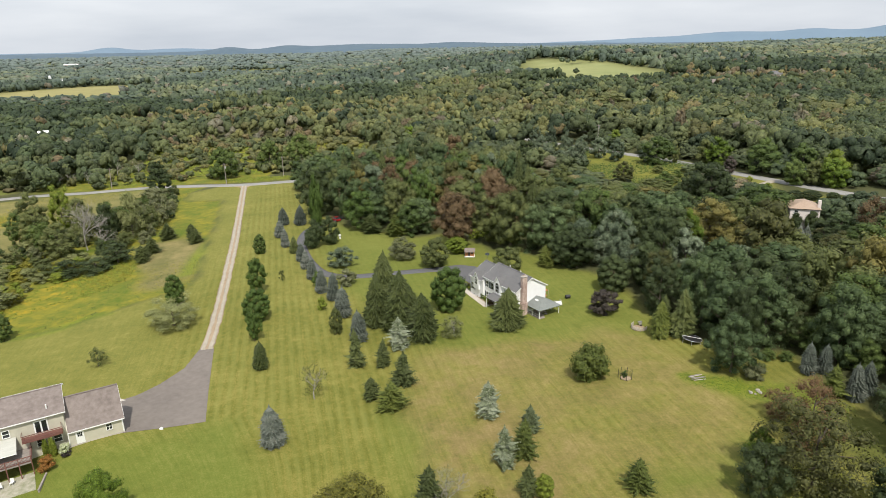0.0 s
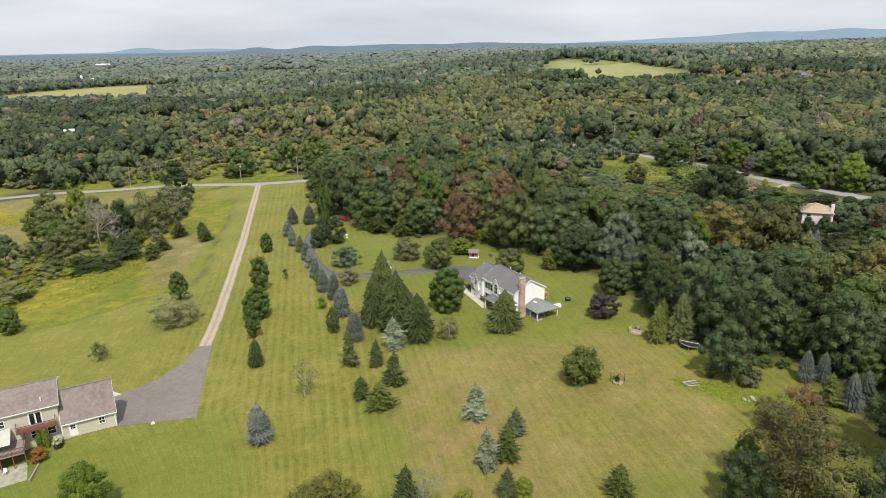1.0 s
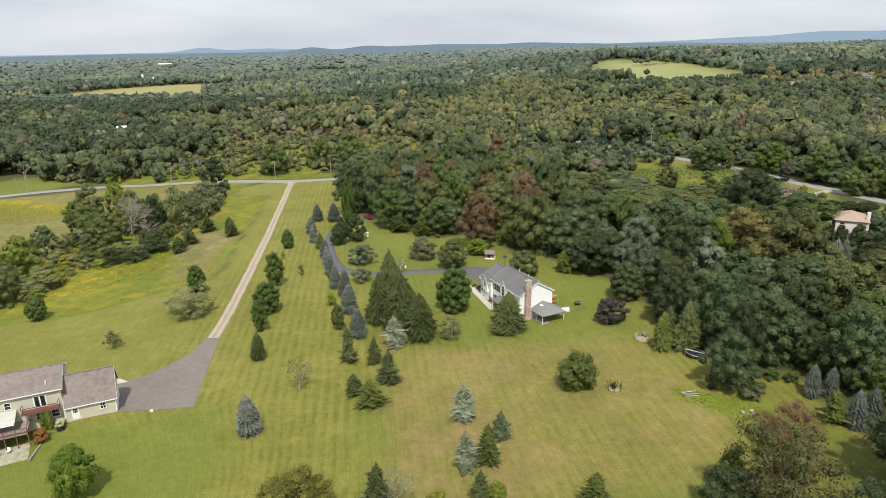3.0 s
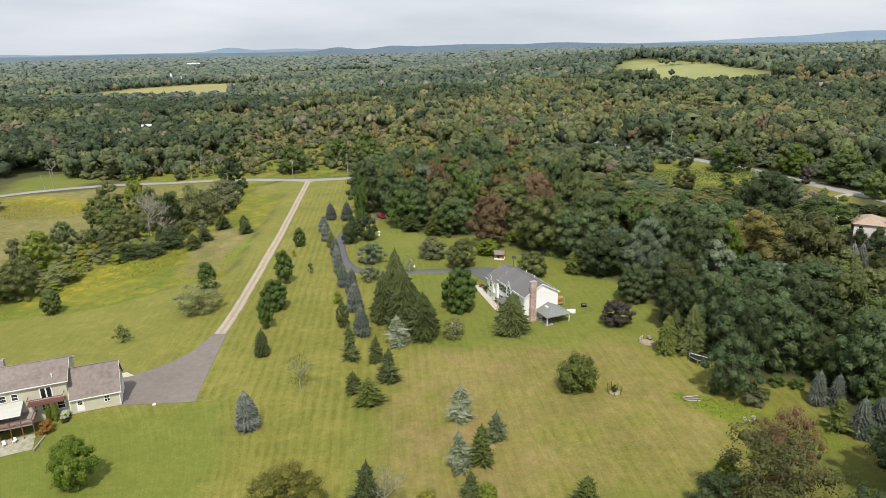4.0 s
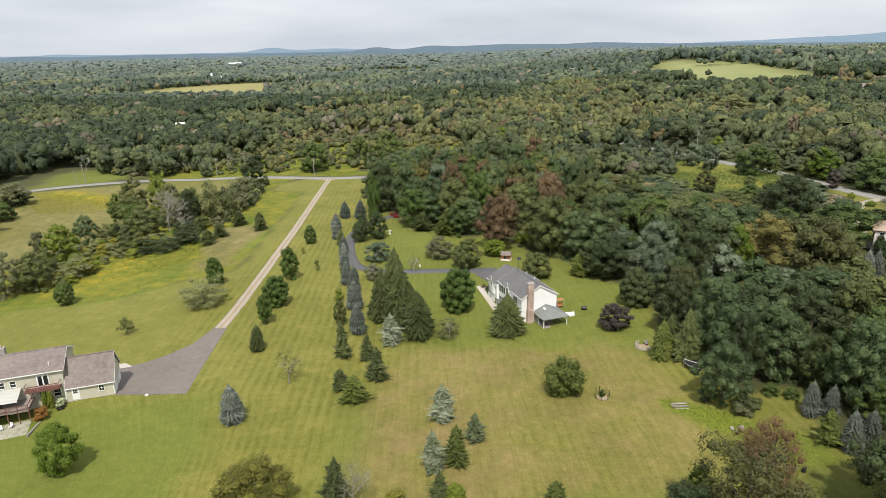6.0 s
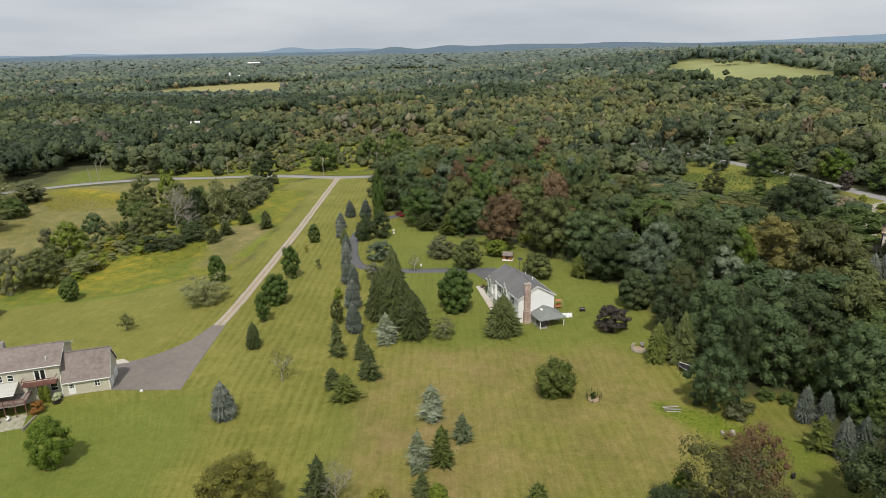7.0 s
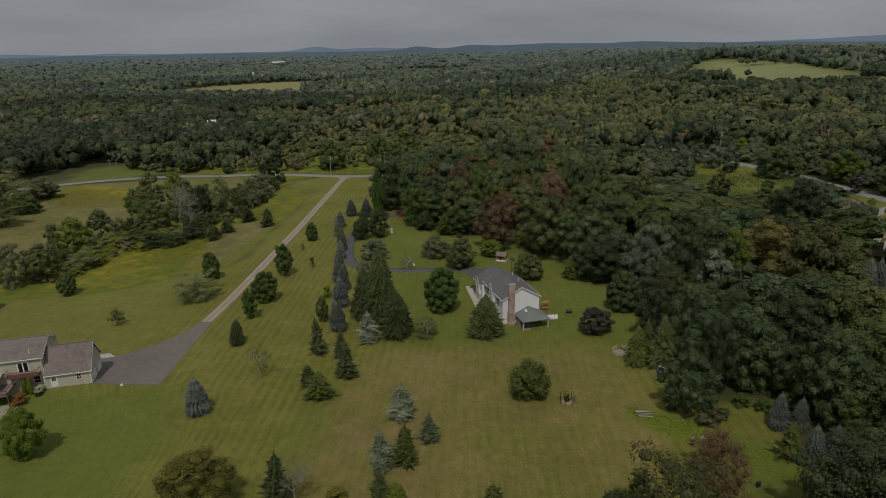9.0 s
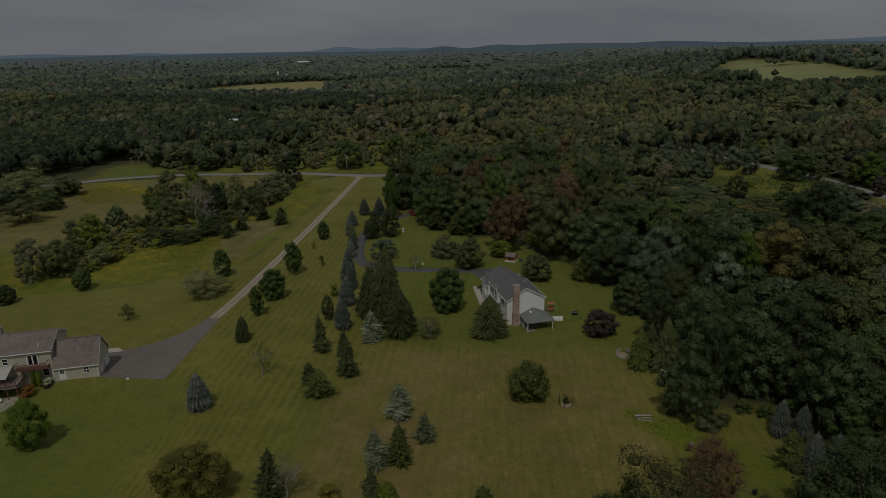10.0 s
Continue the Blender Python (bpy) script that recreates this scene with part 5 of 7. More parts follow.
# round the white house
lone_trees([
    (-48.1, 188.1, 6.0, 1.9, "round", "green", "small green maple beside the lane"),
    (0.3, 135.6, 10.4, 4.0, "round", "maple", "dense round green maple near the white house"),
    (9.4, 176.3, 4.8, 3.3, "round", "bright", "round yellow-green tree beside the playhouse"),
    (1.7, 165.6, 8.5, 4.4, "oak", "olive", "spreading olive tree beside the driveway"),
    (20.0, 158.2, 6.7, 4.2, "oak", "olive", "rounded olive tree behind the white house"),
    (3.3, 69.8, 3.6, 1.6, "maple", "bright", "small bright green bushy tree"),
    (-4.7, 69.6, 2.4, 1.7, "shrub", "gold", "small yellow-green bush on dry grass"),
    (10.0, 182.8, 16.5, 6.4, "oak", "rust", "tall tree with reddish brown foliage"),
    (25.1, 174.9, 17.8, 6.0, "oak", "olive", "tall dull green tree behind the house"),
    (27.5, 189.5, 17.0, 5.6, "oak", "rust", "tall tree with reddish brown foliage"),
    (-32.4, 213.6, 18.5, 2.3, "column", "maple", "tall columnar poplar beside the driveway"),
    (-32.2, 190.4, 9.1, 3.0, "column", "dark", "dark green columnar tree beside the driveway"),
    (-27.7, 193.9, 9.0, 3.2, "oak", "dark", "dark green tree beside the driveway"),
])
# at the edge of the woods
lone_trees([
    (38.5, 155.1, 11.4, 5.5, "oak", "dark", "large dark green round tree at the woods edge"),
    (41.2, 137.6, 9.2, 4.3, "round", "dark", "dark green round tree at the woods edge"),
    (34.1, 125.4, 5.6, 3.5, "oak", "plum", "dark purple plum tree on the lawn"),
    (45.6, 94.8, 11.2, 4.6, "wood", "teal", "large green locust tree at the lawn edge"),
    (50.4, 138.0, 10.9, 5.2, "oak", "dark", "large dark green tree at the woods edge"),
    (65.4, 93.6, 15.0, 5.0, "wood", "teal", "tall blue-green tree at the woods edge"),
    (48.0, 91.9, 3.0, 2.2, "shrub", "grey", "grey twiggy bush among the weeds"),
])
# below the lawn and in the field corner
lone_trees([
    (37.4, 63.4, 14.0, 6.8, "spread", "bronze", "broad olive tree with browning leaves"),
    (44.2, 72.6, 11.6, 3.8, "spread", "russet", "reddish brown bushy tree among weeds"),
    (44.8, 79.8, 5.2, 2.6, "spread", "russet", "low reddish brown bush among weeds"),
    (31.2, 64.2, 8.3, 3.8, "bough", "dark", "dark green bushy tree on dry grass"),
    (34.2, 69.6, 6.8, 2.0, "bough", "lime", "bright green bushy young tree on the grass"),
    (43.6, 55.6, 12.0, 5.0, "bough", "dark", "dark green bushy tree below the lawn"),
    (57.4, 66.6, 15.2, 6.2, "bough", "dark", "large dark green tree over the field corner"),
    (55.0, 57.0, 13.0, 5.0, "bough", "dark", "dark green tree at the field corner"),
    (64.5, 73.5, 13.0, 5.0, "bough", "dark", "large dark green tree over the field corner"),
    (68.0, 66.0, 15.0, 5.2, "wood", "dark", "tall dark green tree at the woods edge"),
    (71.0, 79.0, 15.0, 5.2, "wood", "green", "tall green tree at the woods edge"),
    (66.0, 57.0, 14.0, 5.0, "wood", "dark", "tall dark green tree at the woods edge"),
    (54.6, 97.4, 2.2, 1.5, "shrub", "green", "low green bush at the foot of the woods"),
    (57.2, 96.0, 2.0, 1.4, "shrub", "green", "low green bush at the foot of the woods"),
    (50.6, 94.0, 1.6, 1.7, "shrub", "olive", "olive bush beside the locust tree"),
])
# beyond the road and along the hedgerow
lone_trees([
    (-97.9, 140.9, 6.3, 2.3, "round", "green", "neat dark green oval tree at the lawn edge"),
    (-79.5, 315.0, 15.0, 7.4, "oak", "green", "large round green tree beyond the road"),
    (-60.0, 330.0, 15.0, 6.5, "oak", "green", "large green tree beyond the road"),
    (-112.0, 322.0, 10.0, 4.5, "oak", "dark", "dark green tree beyond the road"),
    (177.0, 462.0, 15.5, 13.0, "wood", "straw", "broad pale willow in the woods"),
    (-203.3, 240.3, 15.0, 13.0, "spread", "straw", "broad grey-green willow beside the road"),
    (-178.3, 209.2, 9.1, 8.4, "hedge", "olive", "broad olive tree in the meadow corner"),
    (-183.2, 229.8, 8.2, 6.0, "oak", "green", "round green tree beside the willow"),
    (-196.9, 257.2, 8.0, 6.0, "oak", "dark", "dark green tree beside the road"),
    (-195.9, 254.8, 10.4, 7.0, "hedge", "grey", "thin grey-green tree beside the road"),
    (-112.5, 131.5, 5.0, 2.4, "round", "dark", "dark green oval tree on the west lawn"),
])
for x, y, h, r, sh, c in [
    (-0.6, 243.7, 15, 5.0, "grove", "green"), (-8.9, 271.0, 12, 4.4, "grove", "rust"), (13.5, 262.7, 13, 4.8, "grove", "olive"), (25.4, 310.7, 12, 3.0, "blue", "blue"), (37.5, 255.9, 15, 6.0, "grove", "silver"), (44.7, 238.4, 15, 5.4, "grove", "dark"),
    (62.1, 290.8, 13, 5.0, "grove", "dark"), (59.4, 230.7, 13, 5.0, "grove", "olive"), (74.5, 309.9, 12, 4.0, "pine", "silver"), (61.2, 321.0, 12, 4.0, "pine", "silver"), (-22.5, 254.7, 14, 5.2, "grove", "olive"), (8.2, 290.3, 12, 4.6, "grove", "bronze"),
    (27.9, 230.1, 14, 5.4, "grove", "silver"), (26.5, 204.0, 12.5, 5.2, "wood", "rust"), (21.3, 258.5, 14, 5.0, "grove", "maple"), (-36.8, 262.0, 14, 5.0, "grove", "dark")]:
    plant("pine" if sh == "pine" else "spruce" if sh == "blue" else "woodland_tree", sh, c, x, y, h, r, {"green": "green leafy tree", "rust": "reddish brown leafy tree", "olive": "olive leafy tree", "blue": "blue-grey spruce", "silver": "silvery green pine", "dark": "dark green leafy tree", "bronze": "browning olive tree", "maple": "fresh green leafy tree"}[c] + " rising above the woods", "tree", "woods")
for x, y, h in ((90, 316, 12), (86, 328, 13), (97, 312, 10), (82, 342, 12)):
    plant("pine", "pine", "silver", x, y, h, 4.0, "silvery green pine beside the country road", "tree", "roadside trees")
WORDS = {"lime": "bright yellow-green", "dark": "dark green", "green": "green", "olive": "olive", "bright": "bright green", "silver": "silvery green", "rust": "reddish brown", "plum": "dark purple", "bronze": "browning olive"}
for x, y, h, r, sh, c in [
    (101.0, 298.6, 10.5, 4.6, "grove", "silver"), (105.1, 286.2, 11, 4.4, "grove", "silver"), (118.6, 273.0, 12.5, 7.6, "wood", "green"), (116.8, 277.6, 7.1, 4.6, "grove", "silver"), (126.5, 270.4, 7.9, 1.8, "grove", "olive"),
    (136.0, 263.5, 11, 4.5, "grove", "olive"), (138.8, 256.5, 12.7, 6.2, "wood", "lime"), (134.6, 240.5, 7.4, 3.0, "grove", "plum"), (145.5, 235.5, 12, 7.6, "grove", "green"), (143.0, 213.2, 9.8, 4.6, "grove", "green"), (149.0, 210.6, 9.3, 4.1, "grove", "olive"),
    (152.0, 204.0, 10.7, 5.0, "grove", "lime"), (83.7, 281, 12, 4.2, "pine", "silver"), (78.9, 284, 10, 3.6, "pine", "silver"), (73.3, 293, 11, 4.0, "pine", "silver"), (87.8, 239.0, 9.8, 4.4, "wood", "bronze"), (94.1, 232.2, 3.1, 3.4, "grove", "olive"), (100.0, 229.0, 6.4, 4.0, "grove", "green"),
    (106.0, 234.0, 3.4, 2.8, "grove", "olive"), (113.0, 243.0, 3.2, 2.6, "grove", "green"), (110.0, 254.0, 3.6, 2.6, "grove", "olive"), (98.0, 262.0, 3.0, 2.4, "grove", "bright"), (106.4, 214.5, 12, 5.4, "grove", "dark"), (114, 211, 8, 4.6, "grove", "silver"), (121, 325, 9, 4.4, "grove", "bright"),
    (150, 243, 13, 6.0, "grove", "green"), (156, 226, 13, 5.6, "grove", "green"), (159, 212, 12, 5.4, "grove", "bright"), (131.5, 222.3, 2.9, 1.5, "grove", "bright"), (132.6, 213.0, 1.9, 2.0, "grove", "bright")]:
    plant("roadside_tree", sh, c, x, y, h, r, WORDS[c] + (" pine" if sh == "pine" else " tree") + " beside the country road", "tree", "roadside trees")
bare_tree("bare_tree", -28.6, 100.9, 7.2, 2.4, "nearly leafless tree with a pale trunk and brownish leaves", 3, "bronze")
bare_tree("bare_tree", -10.3, 68.7, 7.4, 2.4, "leafless grey twiggy tree on the lawn", 5, "grey", fork=4)
bare_tree("bare_tree", -104.5, 209.5, 17.5, 7.0, "large dead grey tree in the brush", 7, "", fork=4, spread=0.72, depth=5)
for k, (x, y, h) in enumerate([(-212, 356, 14), (-205, 350, 12), (-196, 352, 13), (-176, 348, 11), (-150, 352, 9), (-128, 346, 9), (140, 470, 12), (150, 520, 12), (-216, 338, 11), (-159, 327, 8), (-154, 330, 8), (-148, 333, 9), (-139, 348, 9)]):
    bare_tree("dead_tree", x, y, h, 4.0, "dead grey tree with bare branches among the brush", 30 + k, "", fork=3, spread=0.55)
bare_tree("bare_tree", -98.5, 205.5, 10.0, 4.5, "dead grey tree in the brush", 8, "", fork=4)
bare_tree("weeping_tree", -0.6, 121.2, 4.6, 2.6, "small weeping birch with a white trunk", 9, "", WHITE_BARK)
plant("bush", "spread", "straw", -0.9, 121.8, 4.3, 2.7, "drooping grey-green bush round the white birch", "bush")
bare_tree("birch", -12.7, 162.4, 5.0, 2.2, "slim birch with thin grey-green leaves", 10, "grey", WHITE_BARK)
for x, y in ((16.9, 189.3), (20.0, 191.2), (23.1, 194.1)):
    plant("bush", "shrub", "bright", x, y, 3.5, 2.0, "bright green bush behind the white house", "bush", "bushes behind the house")
plant("bush", "shrub", "grey", -22.4, 156.4, 4.6, 2.8, "round bush with dry pinkish grey twigs", "bush")


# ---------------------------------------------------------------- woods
# keeps woods only within the wedge of land the camera looks over
def in_view_wedge(x, y):
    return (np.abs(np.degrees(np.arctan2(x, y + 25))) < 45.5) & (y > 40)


def scatter(g, x0, x1, y0, y1, step):
    X, Y = np.meshgrid(np.arange(x0, x1, step), np.arange(y0, y1, step))
    x = X.ravel() + g.uniform(-0.45, 0.45, X.size) * step
    y = Y.ravel() + g.uniform(-0.45, 0.45, X.size) * step
    return x, y


def open_land(x, y, pad):
    no = np.zeros(x.shape, bool)
    for poly in (LAWN, MEADOW, NORTHWEST, EAST_MEADOW, EAST_LAWN, NORTH_LAWN, WEST_FIELD, EAST_FIELD, NORTH, CLEARING, GLADE, GREENS):
        no |= inside(poly, x, y) | (away(poly, x, y) < pad)
    for line in (ROAD_LINE, EAST_ROAD):
        no |= away(line, x, y, False) < 4.5 + pad
    return no


def road_cap(a, b):
    """Trees before the road are kept low under the wires."""
    d = float(away(EAST_ROAD, a, b, False))
    if b < 275 and 50 < a < 112:
        d = min(d, float(away(EAST_MEADOW, a, b)))
    if d < 26 and b < 345 and a > np.interp(b, [150, 196, 238, 300, 390], [175, 150, 137, 117, 80]):
        return 3.0 + 0.36 * d
    return 2.4 + 0.17 * d if d < 100 and b < 345 and a < np.interp(b, [150, 196, 238, 300, 390], [175, 150, 137, 117, 80]) else 99.0


HEDGE = [(-116, 151), (-107, 153), (-104, 162), (-99, 180), (-91, 184), (-88, 193), (-86, 214), (-85, 240), (-95, 285), (-103, 290), (-108, 260), (-117, 235), (-125, 215), (-123, 200), (-127, 190), (-129, 175), (-124, 158)]
WEST_TREES = [(-214, 262), (-205, 235), (-190, 205), (-182, 190), (-186, 150), (-330, 140), (-330, 180), (-240, 226)]
HOUSE_FRONT = [(70, 118), (92, 118), (122, 166), (100, 166)]
g0 = np.random.default_rng(11)
EDGE_TREES = [
    (-32.4, 229.0, 19.0, 7.2, "wood", "dark"), (-22.4, 224.6, 18.0, 6.0, "wood", "teal"), (-13.2, 216.4, 16.0, 6.4, "wood", "teal"), (-5.0, 233.0, 17.0, 4.8, "wood", "rust"), (4.0, 216.0, 18.5, 5.7, "wood", "maple"), (12.4, 207.0, 11.5, 5.4, "wood", "rust"), (15.7, 249.2, 14.0, 4.8, "grove", "olive"),
    (-43.5, 325.0, 18.0, 8.0, "wood", "green"), (16.0, 380.0, 13.0, 7.0, "grove", "lime"),
        (41.0, 183.2, 15, 8.4, "wood", "dark"), (42.0, 164.1, 11, 5.3, "pine", "silver"), (45.2, 154.2, 9, 4.3, "pine", "silver"), (48.2, 152.2, 12, 3.8, "pine", "silver"), (50.7, 145.1, 9.5, 4.3, "pine", "silver"),
    (35.6, 157.6, 10, 5.1, "wood", "dark"), (60.5, 170.8, 14, 6.4, "wood", "dark"), (62.6, 154.0, 15, 7.5, "wood", "dark"), (68.3, 151.5, 14, 3.6, "wood", "lime"), (77.5, 158.0, 14.5, 7.6, "wood", "ochre"),
    (98.5, 193.7, 16, 7.1, "wood", "dark"), (95.1, 203.2, 11, 4.4, "wood", "dark"), (103.5, 174.5, 11.8, 9.4, "oak", "green"), (82.9, 206.0, 7, 8.4, "hedge", "ochre"), (72.6, 201.4, 9, 4.2, "wood", "green"),
    (54.7, 223.1, 9, 7.1, "wood", "dark"), (60.0, 206.3, 10, 7.4, "wood", "olive"), (89.6, 158.5, 7.4, 4.2, "wood", "amber"), (89.0, 146.5, 7.6, 6.4, "wood", "olive"), (70.9, 134.0, 9, 5.6, "wood", "silver"),
    (75.5, 126.0, 11.2, 9.0, "wood", "teal"), (119.2, 148.2, 13.0, 5.0, "hedge", "rust"), (116.8, 156.5, 6.6, 4.7, "wood", "teal"), (97.3, 131.0, 8.6, 7.2, "wood", "olive"), (90.2, 216.5, 7, 6.2, "wood", "olive"), (86.4, 192.8, 8, 5.6, "wood", "olive"),
    (51.5, 101.6, 13.2, 3.4, "wood", "dark"), (57.4, 103.0, 14.4, 5.4, "wood", "teal"), (61.0, 101.5, 10.5, 3.6, "wood", "dark"), (57.0, 114.0, 13.5, 5.0, "wood", "dark"), (50.6, 114.0, 14.5, 4.8, "wood", "teal"), (45.0, 121.6, 12.6, 4.4, "wood", "dark"), (49.0, 129.0, 12.0, 4.6, "wood", "bronze"), (63.0, 97.5, 7.0, 3.4, "bough", "green"), (66.0, 87.6, 7.0, 3.2, "bough", "green"), (66.0, 110.0, 14, 5.6, "wood", "dark"),
    (106.5, 150.5, 7.5, 4.6, "wood", "dark"), (101.5, 139.0, 7.5, 4.8, "wood", "bronze"), (109.0, 140.0, 9.0, 5.6, "wood", "green")]
KINDS = {"maple": "fresh green leafy tree", "dark": "dark green leafy tree", "silver": "silvery green pine", "lime": "bright green leafy tree", "ochre": "brownish yellow leafy tree", "teal": "blue-green leafy tree", "green": "green leafy tree", "olive": "olive leafy tree", "amber": "yellowing olive tree", "rust": "reddish brown tree", "bronze": "browning olive tree"}
for a, b, h, r, sh, c in EDGE_TREES:
    plant("pine" if sh == "pine" else "woodland_tree", sh, c, a, b, h, r, KINDS[c] + " at the edge of the woods", "tree", "woods")
for a, b, h, r in ((108.7, 164.4, 5.4, 1.7), (112.5, 162.9, 5.8, 2.0)):
    plant("arborvitae", "column", "dark", a, b, h, r, "dark green arborvitae against the pale house", "tree")
COLOURS = ["dark"] * 9 + ["green"] * 3 + ["teal"] * 6 + ["olive"] * 5 + ["silver", "rust", "bronze", "maple", "ochre"]
x, y = scatter(g0, -45, 150, 60, 300, 8.2)
ok = ~open_land(x, y, 1.5) & in_view_wedge(x, y) & (np.hypot(x - 108, y - 166) > 13)
for px, py in [(-0.6, 244), (13.5, 263), (37.5, 256), (44.7, 238), (62, 291), (59, 231), (28, 230), (21, 258.5), (27.5, 189.5), (10, 183), (25, 175), (38.5, 155), (43, 166), (49, 147), (50, 138), (45.6, 94.6), (44.6, 110.7), (46, 121), (58, 89), (61, 89), (59, 81), (63.6, 76.6), (62, 83), (95, 144), (57, 83.5), (39.6, 69), (49, 68), (57, 66.6), (56, 73)]:
    ok &= np.hypot(x - px, y - py) > 6
for a, b, h, r, sh, c in EDGE_TREES:
    ok &= np.hypot(x - a, y - b) > 0.75 * r + 2.6
x, y = x[ok], y[ok]
order = np.argsort(away(LAWN, x, y))
near, rest = order[:190], order[190:]
for k in near:
    c = COLOURS[g0.integers(len(COLOURS))]
    if x[k] > 76 and 105 < y[k] < 170:
        c = ("olive", "ochre", "bronze", "olive", "green")[k % 5]
    elif x[k] > 50 and y[k] < 130 and c not in ("olive", "teal"):
        c = ("dark", "teal", "green", "dark", "teal")[k % 5]
    elif y[k] > 185 and c == "dark" and k % 3:
        # lighter leaf colours farther back, distance haze put into the choice of colour
        c = ("teal", "green", "olive")[k // 3 % 3]
    hgt = (g0.uniform(10.5, 14.5) if y[k] > 185 else g0.uniform(10.5, 15)) + 2.0 * min(float(away(LAWN, x[k], y[k])) / 25, 1.2)
    if inside(HOUSE_FRONT, x[k], y[k]):
        hgt *= 0.62
    hgt = min(hgt, road_cap(x[k], y[k]))
    if g0.uniform() < 0.10 and not (x[k] > 60 and y[k] < 170):
        plant("woodland_conifer", "timber", "needle", x[k], y[k], hgt * 1.1, g0.uniform(3.0, 4.0), "dark conifer among the woods", group="woods")
    else:
        plant("woodland_tree", "wood" if away(LAWN, x[k], y[k]) < 16 else "grove", c, x[k], y[k], hgt * g0.uniform(0.85, 1.1), g0.uniform(4.8, 7.4), {"teal": "blue-green", "ochre": "brownish yellow", "dark": "dark green", "green": "green", "olive": "olive green", "silver": "silvery green", "rust": "reddish brown", "bronze": "browning olive", "maple": "fresh green"}[c] + " leafy tree of the woods", group="woods")
WOODS_REST = np.column_stack([x[rest], y[rest]])

HEDGE_TREES = [
    (-113.9, 152.1, 11.1, 5.0, "wood", "olive"), (-119.6, 148.7, 12.4, 4.7, "wood", "grey"), (-130.7, 178.2, 10.0, 3.1, "hedge", "grey"), (-122.5, 176.8, 12.2, 5.0, "wood", "bright"),
    (-125.9, 194.5, 10.6, 4.3, "wood", "teal"), (-120.7, 196.7, 7.0, 3.2, "hedge", "straw"), (-129.7, 221.4, 12.2, 4.3, "wood", "green"), (-131.0, 236.1, 16.0, 5.5, "wood", "olive"),
    (-123.0, 218.3, 13.3, 5.5, "wood", "olive"), (-122.9, 238.4, 17.0, 4.9, "wood", "bright"), (-109.4, 201.3, 11.9, 5.9, "wood", "olive"), (-107.7, 218.7, 10.6, 4.5, "hedge", "olive"),
    (-100.4, 217.8, 13.0, 4.0, "wood", "dark"), (-93.0, 217.9, 16.2, 4.4, "hedge", "straw"), (-89.9, 236.1, 11.9, 5.1, "hedge", "grey"), (-89.5, 225.1, 9.4, 4.0, "hedge", "olive"),
    (-101.2, 284.2, 12.7, 5.5, "wood", "dark"), (-99.5, 268.5, 7.6, 4.7, "hedge", "grey"), (-99.9, 183.1, 5.2, 4.9, "hedge", "dark"), (-93.3, 184.4, 4.5, 4.6, "hedge", "dark"),
    (-89.8, 192.1, 6.5, 4.9, "hedge", "dark"), (-108.2, 186.5, 3.4, 4.0, "hedge", "olive"), (-108.9, 162.4, 5.4, 5.5, "hedge", "straw"), (-93.3, 212.2, 4.2, 3.2, "hedge", "olive"),
    (-116.0, 206.0, 11.5, 4.6, "hedge", "green"), (-103.0, 226.0, 12.0, 4.2, "hedge", "green"), (-114.0, 232.0, 13.0, 4.6, "wood", "olive"), (-118.5, 163.0, 9.0, 3.8, "hedge", "olive")]
SHADE = {"dark": "dark green", "grey": "thin grey-green", "bright": "bright green", "straw": "pale yellow-green", "maple": "fresh green", "teal": "blue-green", "gold": "yellowing", "green": "green", "olive": "olive"}
for a, b, h, r, sh, c in HEDGE_TREES:
    plant("hedgerow_tree" if h > 6 else "bush", sh, c, a, b, h, r, SHADE[c] + (" tree standing in the hedgerow" if h > 6 else " bush at the foot of the hedgerow"), "tree" if h > 6 else "bush", "hedgerow")
x, y = scatter(g0, -132, -84, 148, 292, 4.4)
ok = inside(HEDGE, x, y)
for a, b in zip(x[ok], y[ok]):
    if min(math.hypot(a - t[0], b - t[1]) for t in HEDGE_TREES) < 2.6 or math.hypot(a + 104, b - 204) < 6:
        continue
    c = (["straw", "straw", "gold", "olive", "straw", "bright"] if b < 200 else ["grey", "olive", "straw", "green", "dark", "grey"])[g0.integers(6)]
    plant("bush", "shrub", c, a, b, g0.uniform(2.2, 4.0) if b < 200 else g0.uniform(3.2, 6.0), g0.uniform(1.7, 2.8), SHADE[c] + " bush in the overgrown hedgerow", "bush", "hedgerow")


# stands of trees: centre, reach, tint, heights, crown radii
STANDS = [
    (-93, 455, 62, 40, 0.80, (4, 8), (2.4, 4.2)),
    (-60, 448, 40, 24, 0.76, (4, 7), (2.2, 3.8)),
    (-138, 600, 75, 60, 0.70, (6, 10), (3, 5)),
    (-340, 730, 190, 85, 0.04, (9, 12), (5, 8)),
    (-450, 885, 190, 75, 0.10, (6, 9), (5, 7)),
    (-275, 400, 60, 110, 0.16, (12, 17), (5, 8)),
    (-200, 430, 45, 45, 0.24, (11, 16), (4.5, 6.5)),
    (-90, 515, 95, 50, 0.42, (8, 14), (3.6, 6)),
    (-180, 350, 50, 28, 0.46, (5, 10), (3, 5)),
    (-20, 530, 170, 100, 0.54, (9, 14), (4, 6.5)),
    (90, 480, 85, 90, 0.62, (8, 13), (3.4, 5.6)),
    (110, 1080, 230, 80, 0.06, (13, 17), (5, 8)),
    (205, 262, 46, 62, 0.40, (13, 16), (6, 9)),
]
